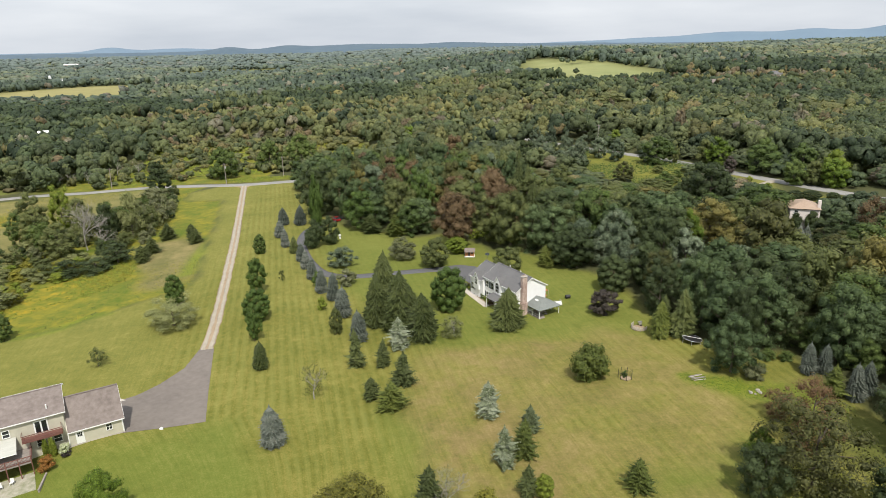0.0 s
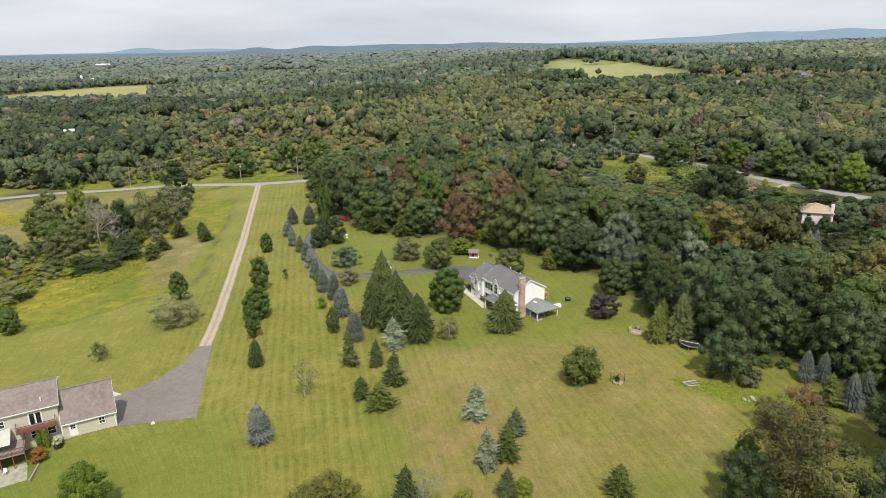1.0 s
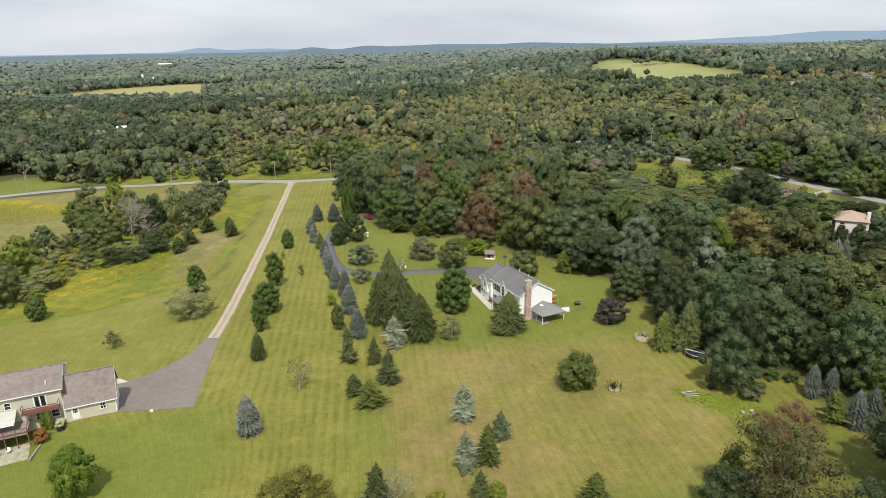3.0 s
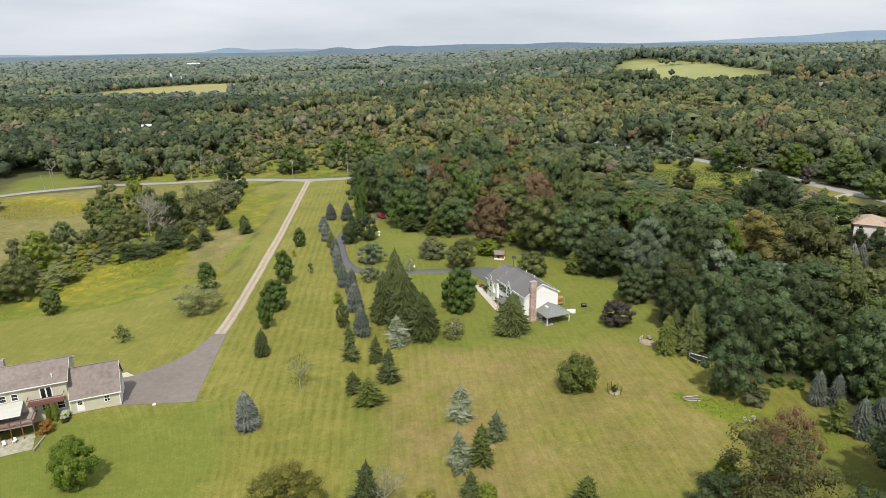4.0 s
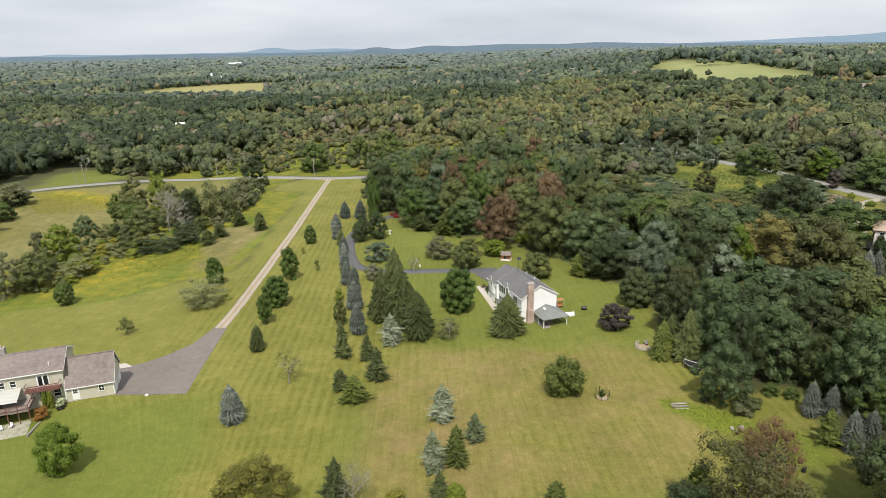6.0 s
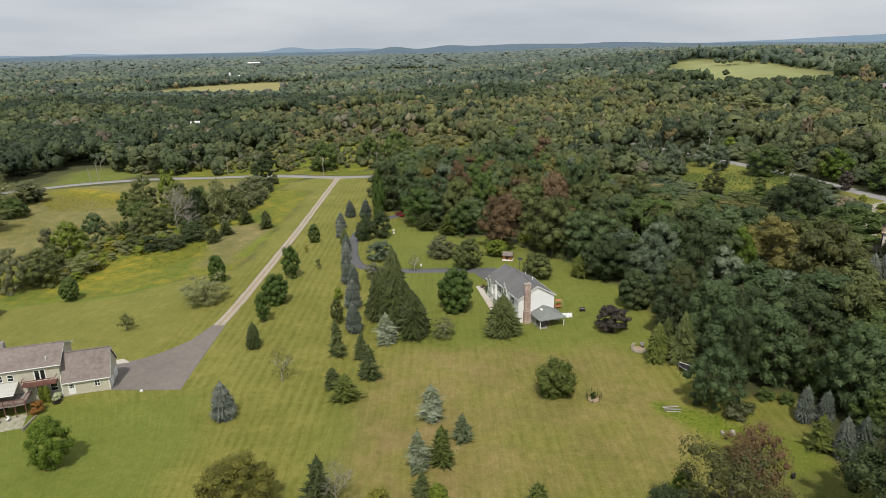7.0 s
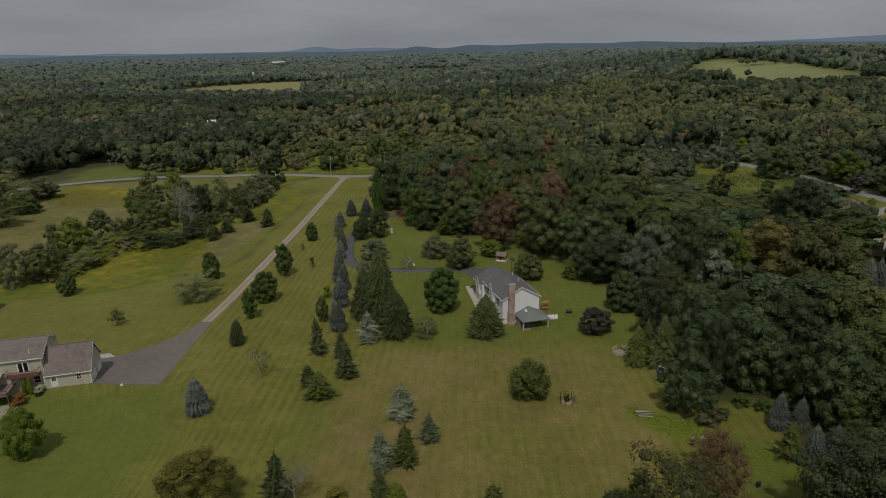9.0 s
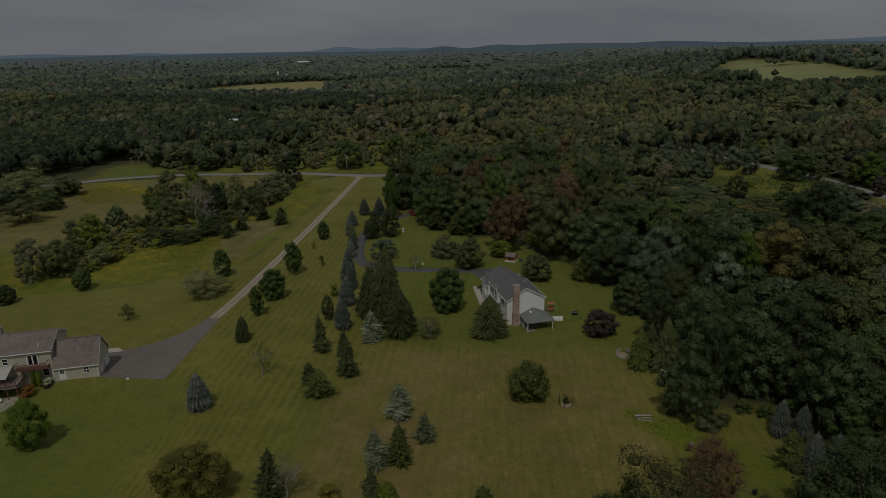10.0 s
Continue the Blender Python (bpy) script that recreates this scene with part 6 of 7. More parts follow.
STANDS += [
    (25, 325, 70, 34, 0.42, (9, 14), (4, 6.5)),
    (35, 268, 80, 40, 0.36, (10, 15), (4, 6.6)),
    (205, 330, 80, 42, 0.46, (13, 17), (5.5, 8.5)),
    (130, 420, 90, 36, 0.52, (10, 15), (4.5, 7)),
    (170, 420, 45, 45, 0.60, (8, 12), (4, 6)),
    (900, 1270, 420, 330, 0.52, (11, 15), (5, 8)),
    (560, 720, 190, 75, 0.08, (14, 18), (5, 8)),
    (420, 660, 90, 60, 0.80, (9, 14), (3.5, 5.5)),
    (440, 1010, 150, 30, 0.10, (14, 18), (5, 8)),
    (290, 675, 120, 65, 0.16, (6, 9), (4, 6)),
    (-22, 324, 30, 16, 0.46, (2.5, 5), (2, 3.6)),
    (30, 380, 60, 30, 0.46, (10, 16), (4, 7)),
]


def patches(a, b):
    """Stands of one kind of tree run in patches over the land."""
    return 0.5 + 0.5 * noise.noise((a * 0.0085, b * 0.0045, 0.3)) * 2.3 + 0.30 * noise.noise((a * 0.028, b * 0.02, 4.7))


def grown(a, b, g):
    """Height, crown radius, tint and pointedness of the tree that grows here."""
    k = patches(a, b)
    t, hs, rs = 0.62 * min(max(0.42 * k + 0.52 * g.uniform(), 0), 1), (10, 16), (4.0, 6.8)
    if b > 600:
        t = min(max(0.50 * k + 0.10 * g.uniform() - 0.04, 0), 0.72)
    best = 0.25
    for x, y, rx, ry, tt, hh, rr in STANDS:
        w = math.exp(-((a - x) / rx) ** 2 - ((b - y) / ry) ** 2) * g.uniform(0.6, 1.4)
        if w > best:
            best, t, hs, rs = w, min(max(tt + g.normal(0, 0.12), 0), 1), hh, rr
    u = g.uniform()
    if u < 0.035:
        t = g.uniform(0.76, 0.92)
    elif u < 0.11:
        t = g.uniform(0.0, 0.08)
    elif u < 0.13:
        t = g.uniform(0.93, 1.0)
    f = g.uniform()
    cone = g.uniform() < 0.04
    if inside(HOUSE_FRONT, a, b):
        hs = (6.5, 10)
    return min(hs[0] + (hs[1] - hs[0]) * f, road_cap(a, b) * g.uniform(0.6, 1.05)), rs[0] + (rs[1] - rs[0]) * (0.5 * f + 0.5 * g.uniform()), t, cone


def tree_form(seed, level, lumps, sprays, leaf, relief=0.24, pointed=False):
    """A woodland crown of unit reach and unit height: a lumpy dome with leaf sprays standing out of it."""
    g = np.random.default_rng(seed)
    d, t = ICO[level]
    t = t[d[t].mean(1)[:, 2] > -0.62]
    if pointed:
        r = 0.62 + 0.14 * np.sin(d @ g.normal(size=3) * 4) + 0.08 * g.normal(size=len(d))
        z = np.clip(d[:, 2] * 0.5 + 0.5, 0, 1)
        v = np.column_stack([d[:, :2] / np.maximum(np.hypot(d[:, 0], d[:, 1]), 1e-6)[:, None] * ((1.02 - z) * r * np.where(z > 0.99, 0, 1))[:, None], z])
    else:
        k = np.arange(lumps) + 0.5
        ph, th = np.arccos(1 - 1.45 * k / lumps), np.pi * (1 + 5 ** 0.5) * k + g.uniform(0, 6)
        c = np.column_stack([np.sin(ph) * np.cos(th), np.sin(ph) * np.sin(th), np.cos(ph)]) + g.normal(0, 0.12, (lumps, 3))
        r = 1.5 / lumps ** 0.5 * g.uniform(0.62, 1.35, lumps)
        c *= 0.72 * g.uniform(0.72, 1.14, (lumps, 1))
        v = np.concatenate([c[i] + d * r[i] * (1 + relief * 0.7 * g.normal(size=(len(d), 1)).clip(-1, 1)) for i in range(lumps)])
        t = np.concatenate([ICO[level][1] + i * len(d) for i in range(lumps)])
        mid = v[t].mean(1)
        own = np.repeat(np.arange(lumps), len(ICO[level][1]))
        deep = np.linalg.norm(mid[:, None] - c[None], axis=2) / r[None]
        deep[np.arange(len(t)), own] = 9
        t = t[(deep.min(1) > 0.80) & (mid[:, 2] > -0.75)]
        used, back = np.unique(t, return_inverse=True)
        v, t = v[used], back.reshape(-1, 3)
        v[:, :2] /= np.quantile(np.hypot(v[:, 0], v[:, 1]), 0.97)
        v[:, 2] = v[:, 2] / v[:, 2].max() - 1
    lv = np.zeros((0, 3))
    lt = np.zeros((0, 3), int)
    if sprays:
        e = np.cross(v[t[:, 1]] - v[t[:, 0]], v[t[:, 2]] - v[t[:, 0]])
        area = np.linalg.norm(e, axis=1)
        pick = g.choice(len(t), sprays, p=area / area.sum())
        n = unit(e[pick])
        n *= np.where(np.sum(n * (v[t[pick]].mean(1) - (0, 0, 0.4 if pointed else -1.0)), 1) < 0, -1, 1)[:, None]
        at = (v[t[pick]] * g.dirichlet((1, 1, 1), sprays)[..., None]).sum(1) + n * g.uniform(-0.02, 0.17, (sprays, 1))
        sz = leaf * g.uniform(0.6, 1.5, sprays)
        lv, lt = tri_cards(at, n + g.normal(size=at.shape) * 0.45 + (0, 0, 0.2), g.normal(size=at.shape), sz, sz * 0.85)
    return v, t, lv, lt


def forest(name, label, spots, seed, level, lumps, sprays, leaf, material, kind=grown, scale=1.0, shapes=7):
    """A wood of many trees, one crown each."""
    g = np.random.default_rng(seed)
    forms = [tree_form(seed * 31 + k, level, lumps, sprays, leaf, 0.34) for k in range(shapes)] + [tree_form(seed * 31 + 90 + k, max(level - 1, 1), 0, sprays, leaf, pointed=True) for k in range(2)]
    trees = np.array([(a, b) + kind(a, b, g) for a, b in spots], float)
    pick = np.where(trees[:, 5] > 0, shapes + g.integers(0, 2, len(trees)), g.integers(0, shapes, len(trees)))
    ground = land(trees[:, 0], trees[:, 1])
    V, T, S, C, B, off = [], [], [], [], [], 0
    for f, (v, t, lv, lt) in enumerate(forms):
        rows = np.where(pick == f)[0]
        if not len(rows):
            continue
        both = np.concatenate([v, lv])
        faces = np.concatenate([t, lt + len(v)])
        a = g.uniform(0, 2 * np.pi, len(rows))
        r = trees[rows, 3] * scale
        ca, sa = np.cos(a)[:, None], np.sin(a)[:, None]
        wide = r[:, None] * g.uniform(0.88, 1.12, (len(rows), 2))
        x, y = both[None, :, 0] * wide[:, :1], both[None, :, 1] * wide[:, 1:]
        P = np.stack([x * ca - y * sa + trees[rows, 0:1], x * sa + y * ca + trees[rows, 1:2], np.where(f < shapes, trees[rows, 2:3] + both[None, :, 2] * np.minimum(wide.mean(1, keepdims=True) * g.uniform(0.85, 1.2, (len(rows), 1)), trees[rows, 2:3] * 0.6), both[None, :, 2] * trees[rows, 2:3] * 1.1) + ground[rows, None]], 2)
        V.append(P.reshape(-1, 3))
        T.append((faces[None] + (np.arange(len(rows)) * len(both))[:, None, None]).reshape(-1, 3) + off)
        S.append(np.tile(np.concatenate([np.ones(len(t), bool), np.zeros(len(lt), bool)]), len(rows)))
        jit = np.concatenate([np.zeros((len(rows), len(v))), np.repeat(g.normal(0, 0.035, (len(rows), len(lt))), 3, 1)], 1)
        C.append(np.clip(trees[rows, 4:5] + jit, 0, 1).ravel())
        B.append(np.repeat(g.uniform(0, 1, len(rows)), len(both)))
        off += len(both) * len(rows)
    me = mesh_of(name, np.concatenate(V), None, np.concatenate(T), material, np.concatenate(S))
    for key, val in (("tint", C), ("tone", B)):
        me.attributes.new(key, "FLOAT", "POINT").data.foreach_set("value", np.concatenate(val).astype(np.float32))
    return tagged(new(name, me), label, "woods", kind="stuff")


def bushes(a, b, g):
    if inside(GLADE, a, b):
        return g.uniform(1.8, 5.0), g.uniform(1.8, 3.4), g.uniform(0.54, 0.76), False
    if a < -128 and g.uniform() < np.interp(a, [-165, -128], [0.62, 0.2]):
        return g.uniform(7, 14), g.uniform(3.4, 5.4), g.uniform(0.18, 0.52), False
    return g.uniform(1.6, 5.5) * (1.6 if g.uniform() < 0.15 else 1), g.uniform(1.5, 3.4), 0.40 + 0.42 * g.uniform() ** 1.5, False


def spots_of(x0, x1, y0, y1, step, keep, pad):
    x, y = scatter(g0, x0, x1, y0, y1, step)
    ok = ~open_land(x, y, pad) & in_view_wedge(x, y) & keep(x, y)
    return np.column_stack([x[ok], y[ok]])


STRIP = [(-172, 316), (-204, 330), (-204, 346), (-168, 346), (-146, 400), (-140, 438), (-60, 438), (-46, 400), (-46, 315)]


def beyond(x, y):
    return ~((y < 300) & (x > -45) & (x < 150)) & ~((x > -165) & (x < -45) & (y < 318)) & ~inside(STRIP, x, y) & ~((x < -150) & (y < 290)) & ~((x > -236) & (x < -165) & (y < 345))


BELT = [(-66, 310), (-45, 310), (-40, 420), (-64, 420), (-58, 360)]
forest("woods", "dense mixed green woods behind the houses", WOODS_REST, 1, 1, 28, 500, 0.092, WOODS)
forest("woods", "mixed green woods beyond the road", spots_of(-420, 420, 285, 432, 8.6, beyond, 1.0), 2, 1, 8, 150, 0.19, WOODS)
x, y = scatter(g0, -206, 4, 312, 440, 4.6)
ok = (inside(STRIP, x, y) | inside(GLADE, x, y)) & (away(ROAD_LINE, x, y, False) > 7) & (g0.uniform(size=x.size) < np.where(inside(BELT, x, y) | (x < -160), 0.9, np.interp(y, [318, 350, 400, 440], [0.22, 0.42, 0.50, 0.85])))
forest("brush", "overgrown olive and tan brush beyond the road", np.column_stack([x[ok], y[ok]]), 8, 1, 8, 90, 0.24, WOODS, bushes)
x, y = scatter(g0, -330, -150, 120, 290, 7.5)
ok = ~inside(LAWN, x, y) & (away(ROAD_LINE, x, y, False) > 8) & in_view_wedge(x, y) & inside(WEST_TREES, x, y)
forest("woods", "green trees west of the meadow", np.column_stack([x[ok], y[ok]]), 3, 1, 22, 420, 0.12, WOODS, lambda a, b, g: (g.uniform(5, 11), g.uniform(3.2, 5.2), g.uniform(0.1, 0.5), False))
forest("woods", "dense green woods east of the road", spots_of(150, 330, 120, 300, 9.2, lambda x, y: x > 0, 2.0), 4, 1, 16, 420, 0.125, WOODS)
forest("woods", "rolling mixed green forest", spots_of(-700, 700, 425, 600, 10.0, lambda x, y: (y > 432) & (np.hypot(x - 177, y - 456) > 15), 4), 5, 1, 5, 30, 0.31, WOODS)
forest("woods", "rolling mixed green forest", spots_of(-860, 860, 600, 800, 11.4, lambda x, y: x < 9e9, 4), 15, 1, 4, 18, 0.38, WOODS)
forest("woods", "far rolling forest", spots_of(-1500, 1500, 800, 1340, 15.4, lambda x, y: x < 9e9, 5), 6, 1, 2, 12, 0.46, WOODS_LIGHT_HAZE, scale=1.45)
clump = [(331 + 26 * math.cos(k * 2.4) * (k / 9) ** 0.5, 965 + 12 * math.sin(k * 2.4) * (k / 9) ** 0.5) for k in range(10)]
forest("field_trees", "small clump of trees in the far hayfield", np.array(clump), 16, 1, 8, 60, 0.30, WOODS_LIGHT_HAZE, lambda a, b, g: (g.uniform(8, 15), g.uniform(3, 5), g.uniform(0.1, 0.4), False))
forest("woods", "far rolling forest with hedgerows", spots_of(-2300, 2300, 1340, 2150, 28.0, lambda x, y: x < 9e9, 8), 7, 1, 2, 6, 0.5, WOODS_MID_HAZE, scale=2.3)
x, y = scatter(g0, -4300, 4300, 2140, 4450, 46)
ok = in_view_wedge(x, y) & (np.hypot(x, y) < 4400) & (g0.uniform(size=x.size) < 0.86)
near_far = np.hypot(x, y) < 3100
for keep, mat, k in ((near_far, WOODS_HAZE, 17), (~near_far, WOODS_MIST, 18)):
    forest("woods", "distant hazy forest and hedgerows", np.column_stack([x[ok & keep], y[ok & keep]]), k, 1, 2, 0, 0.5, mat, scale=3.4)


# ---------------------------------------------------------------- far hills
def hills(name, dist, base, humps, seed, material, label):
    """A ridge far away with a rounded front slope; humps give bearing, reach in degrees and height."""
    V, Q = [], []
    n, rows = 300, 6
    for i in range(n + 1):
        deg = -52 + 104 * i / n
        top = base + sum(h * math.exp(-((deg - c) / w) ** 2) for c, w, h in humps)
        top += 1.6 * noise.noise((deg * 0.9, seed, 0.2)) + 1.1 * noise.noise((deg * 3.1, seed, 5.2))
        for j in range(rows):
            f = j / (rows - 1)
            d = dist - 420 + 420 * f
            V.append((d * math.sin(radians(deg)), d * math.cos(radians(deg)), -5 + (top + 5) * math.sin(f * math.pi / 2)))
    for i in range(n):
        for j in range(rows - 1):
            k = i * rows + j
            Q.append((k, k + rows, k + rows + 1, k + 1))
    tagged(new(name, mesh_of(name, np.array(V), np.array(Q), None, material, True)), label, "hills", kind="structure")


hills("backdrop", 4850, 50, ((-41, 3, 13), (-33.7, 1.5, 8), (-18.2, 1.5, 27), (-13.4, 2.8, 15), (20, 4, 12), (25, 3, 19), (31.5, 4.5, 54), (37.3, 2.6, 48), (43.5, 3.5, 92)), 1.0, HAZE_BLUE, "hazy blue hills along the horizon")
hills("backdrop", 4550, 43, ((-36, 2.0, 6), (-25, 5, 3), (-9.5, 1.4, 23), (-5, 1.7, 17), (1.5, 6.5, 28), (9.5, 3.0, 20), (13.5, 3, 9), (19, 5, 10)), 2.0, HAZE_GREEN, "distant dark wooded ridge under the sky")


# ---------------------------------------------------------------- poles and wires along the road
def utility_pole(x, y, h, label, arm=True, lamp=False, lean=0.0):
    p = thing("utility_pole", Matrix.Translation((x, y, lz(x, y))) @ pose(0, 0, 0, 0, lean, 0), label, "pole", "poles along the road")
    part("pole", tube([(0, 0, -0.6), (0, 0, h * 0.5), (0, 0, h)], (0.19, 0.16, 0.12), 8), POLE_WOOD, p)
    if arm:
        a = part("crossarm", block((-1.1, -0.06, h - 0.75, 1.1, 0.06, h - 0.6)), POLE_WOOD, p)
        for k in (-1.0, -0.45, 0.45, 1.0):
            part("insulator", tube([(k, 0, h - 0.6), (k, 0, h - 0.42)], (0.05, 0.04), 6), GALVANISED, a)
    if lamp:
        part("transformer", tube([(0.34, 0, h - 2.3), (0.34, 0, h - 1.3)], (0.24, 0.24), 9), GALVANISED, p, "pale grey transformer can")
        part("bracket", tube([(0, 0, h - 1.9), (0.34, 0, h - 1.9)], (0.05, 0.05), 5), GALVANISED, p)
    return Vector((x, y, lz(x, y) + h))


tops = [utility_pole(*a) for a in (
    (-262.0, 254.0, 10, "brown wooden utility pole beside the road"), (-192.0, 299.0, 10.5, "tall pale wooden utility pole beside the road", True, False, -3),
    (-131.0, 314.0, 10, "wooden utility pole beside the road", True, False, 2), (-76.6, 300.5, 9.5, "pale wooden utility pole with a grey transformer", True, True),
    (-51.6, 309.3, 9.5, "brown wooden utility pole beyond the road"), (15.3, 312.7, 10.5, "wooden utility pole rising from the trees"),
    (110.8, 325.1, 12.5, "wooden utility pole with a grey transformer", True, True), (150.0, 400.0, 14.0, "grey wooden utility pole in the woods"))]
utility_pole(-195.0, 297.2, 8.0, "short leaning wooden pole beside the road", False, False, -8)
for a, b in zip(tops, tops[1:]):
    w = thing("overhead_wires", Matrix.Translation(a), "thin dark overhead wires between wooden poles", "wires")
    for k, dz in ((-1.0, -0.4), (1.0, -0.4), (0.0, -2.6)):
        pts = [Vector((k, 0, dz)) + (b - a) * (j / 10) - Vector((0, 0, 1.3 * 4 * (j / 10) * (1 - j / 10))) for j in range(11)]
        part("wire", tube(pts, [0.022] * 11, 3), BLACK, w)


# ---------------------------------------------------------------- garden of the white house
def walk_and_bed():
    slab("garden_path", [(4.4, 151.2), (5.8, 151.6), (10.2, 135.6), (8.8, 135.2)], CONCRETE, "pale paved garden path along the house front", "path", 0.05)
    slab("flower_bed", [(5.9, 151.0), (6.9, 150.7), (12.4, 136.6), (10.3, 135.6)], SOIL, "brown mulched flower bed below the house front", "flower bed", 0.045)
    g = random.Random(21)
    for k in range(26):
        u = k / 25
        x, y = 6.35 + 4.4 * u + g.uniform(-0.15, 0.75), 150.2 - 13.8 * u + g.uniform(-0.4, 0.4)
        c = g.choice(["green", "dark", "olive", "bright", "silver", "rust"])
        plant("garden_shrub", "shrub", c, x, y, g.uniform(0.6, 1.6), g.uniform(0.45, 0.85), {"green": "small green", "dark": "clipped dark green", "olive": "small olive", "bright": "bright green", "silver": "silvery", "rust": "reddish"}[c] + " shrub in the flower bed", "bush", "flower bed shrubs")

    for k in range(14):
        u = (k + 0.5) / 14
        st = thing("garden_stone", pose(6.15 + 4.35 * u + g.uniform(-0.15, 0.25), 150.4 - 14 * u, lz(8, 143) + 0.03, 0, 0, g.uniform(0, 180)), "rounded grey stone edging the flower bed", "stone", "flower bed stones")
        part("stone", tube([(0, 0, -0.1), (0, 0, 0.12), (0.03, 0, 0.26)], (g.uniform(0.26, 0.36), g.uniform(0.24, 0.34), 0.12), 7), STONE, st)


walk_and_bed()

ph = thing("playhouse", pose(12.6, 172.6, lz(12.6, 172.6), 0, 0, -12), "small orange cedar playhouse with a dark roof", "playhouse")
part("platform", block((-1.45, -1.5, 0.1, 1.45, 1.2, 0.32)), TRIM, ph, "white platform")
part("wall", gable_body(2.6, 2.0, 1.75, 2.3, z0=0.32, x0=-1.3, y0=-0.85, along="x"), WOOD_ORANGE, ph)
pr = bmesh.new()
for e in (-1.55, 1.4):
    sheet([(-1.5, e, 1.62), (1.5, e, 1.62), (1.5, 0.1, 2.42), (-1.5, 0.1, 2.42)], 0.08, pr)
part("roof", pr, SHINGLE_TAUPE, ph, "dark shingled roof")
# no opening is cut: a black panel imitates the shade inside
part("door", block((-0.45, -0.9, 0.33, 0.1, -0.84, 1.7)), BLACK, ph, "black panel standing for the dark inside the doorway")
part("window", block((0.35, -0.9, 0.95, 0.85, -0.84, 1.55)), GLASS, ph)
for k in (-1.1, 1.1):
    part("post", block((k - 0.06, -1.46, 0.32, k + 0.06, -1.34, 1.95)), WOOD_ORANGE, ph)

st = thing("garden_ornament", pose(-24.6, 198.6, lz(-24.6, 198.6)), "white rounded garden ornament on the lawn", "ornament")
part("base", tube([(0, 0, -0.05), (0, 0, 0.35), (0, 0, 0.55)], (0.38, 0.30, 0.2), 10), CLOTH_WHITE, st)
part("bowl", tube([(0, 0, 0.55), (0, 0, 0.95), (0, 0, 1.15), (0, 0, 1.35)], (0.22, 0.42, 0.48, 0.3), 12), CLOTH_WHITE, st)
st = thing("garden_ornament", pose(-11.5, 166.5, lz(-11.5, 166.5)), "small white ornament beside the driveway", "ornament")
part("base", tube([(0, 0, -0.05), (0, 0, 0.3), (0, 0, 0.7)], (0.28, 0.2, 0.12), 8), CLOTH_WHITE, st)


hp = thing("basketball_hoop", pose(15.6, 163.0, lz(15.6, 163.0), 0, 0, 160), "dark basketball hoop on a pole beside the yard", "hoop")
part("pole", tube([(0, 0, -0.2), (0, 0, 2.6), (0, -0.5, 3.2)], (0.07, 0.07, 0.06), 7), SHUTTER, hp)
part("backboard", block((-0.55, -0.58, 2.9, 0.55, -0.52, 3.65), bevel=0.02), SHUTTER, hp, "dark blue-green backboard")
part("rim", tube([(0.23 * math.cos(math.pi * k / 6), -0.83 + 0.23 * math.sin(math.pi * k / 6), 3.05) for k in range(13)], [0.02] * 13, 5), WOOD_ORANGE, hp, "orange rim")


def car(x, y, turn):
    c = thing("car", Matrix.Translation((x, y, lz(x, y) + 0.06)) @ pose(0, 0, 0, 0, 0, turn), "red car parked on the shady driveway", "car")
    bm = block((-0.88, -2.1, 0.28, 0.88, 2.1, 0.86), bevel=0.1)
    part("body", bm, RED_PAINT, c)
    cab = bmesh.new()
    lo = [(-0.8, -1.55), (0.8, -1.55), (0.8, 0.95), (-0.8, 0.95)]
    hi = [(-0.62, -1.1), (0.62, -1.1), (0.62, 0.35), (-0.62, 0.35)]
    a, b = [cab.verts.new((*p, 0.84)) for p in lo], [cab.verts.new((*p, 1.42)) for p in hi]
    cab.faces.new(b)
    for j in range(4):
        cab.faces.new((a[j], a[(j + 1) % 4], b[(j + 1) % 4], b[j]))
    part("windows", cab, GLASS, c, "dark car windows")
    part("roof", block((-0.64, -1.12, 1.41, 0.64, 0.37, 1.46), bevel=0.02), RED_PAINT, c)
    for sx in (-0.82, 0.82):
        for sy in (-1.3, 1.3):
            w = part("wheel", tube([(sx - 0.1, sy, 0.32), (sx + 0.1, sy, 0.32)], (0.32, 0.32), 14), BLACK, c)
            part("rim", tube([(sx - 0.11, sy, 0.32), (sx + 0.11, sy, 0.32)], (0.19, 0.19), 10), GALVANISED, w)
    for sx in (-0.6, 0.6):
        part("tail_light", block((sx - 0.18, -2.13, 0.58, sx + 0.18, -2.08, 0.74)), RED_PAINT, c)


car(-26.2, 221.0, 35)

cv = thing("row_cover", pose(25.4, 132.6, lz(25.4, 132.6), 0, 0, 10), "white hooped garden cover standing on the lawn", "cover")
bm = bmesh.new()
rows = []
for i in range(7):
    xx = -1.1 + 0.37 * i
    sag = 0.06 * (i % 2)
    rows.append([bm.verts.new((xx, 0.68 * math.cos(math.pi * j / 8), (0.82 - sag) * math.sin(math.pi * j / 8))) for j in range(9)])
for a, b in zip(rows, rows[1:]):
    for j in range(8):
        bm.faces.new((a[j], b[j], b[j + 1], a[j + 1]))
bm.faces.new(rows[0]), bm.faces.new(rows[-1][::-1])
part("canvas", bm, CLOTH_WHITE, cv, smooth=False)
for i in range(0, 7, 2):
    xx = -1.1 + 0.37 * i
    part("hoop", tube([(xx, 0.88 * math.cos(math.pi * j / 8), 1.08 * math.sin(math.pi * j / 8)) for j in range(9)], [0.03] * 9, 5), GALVANISED, cv)

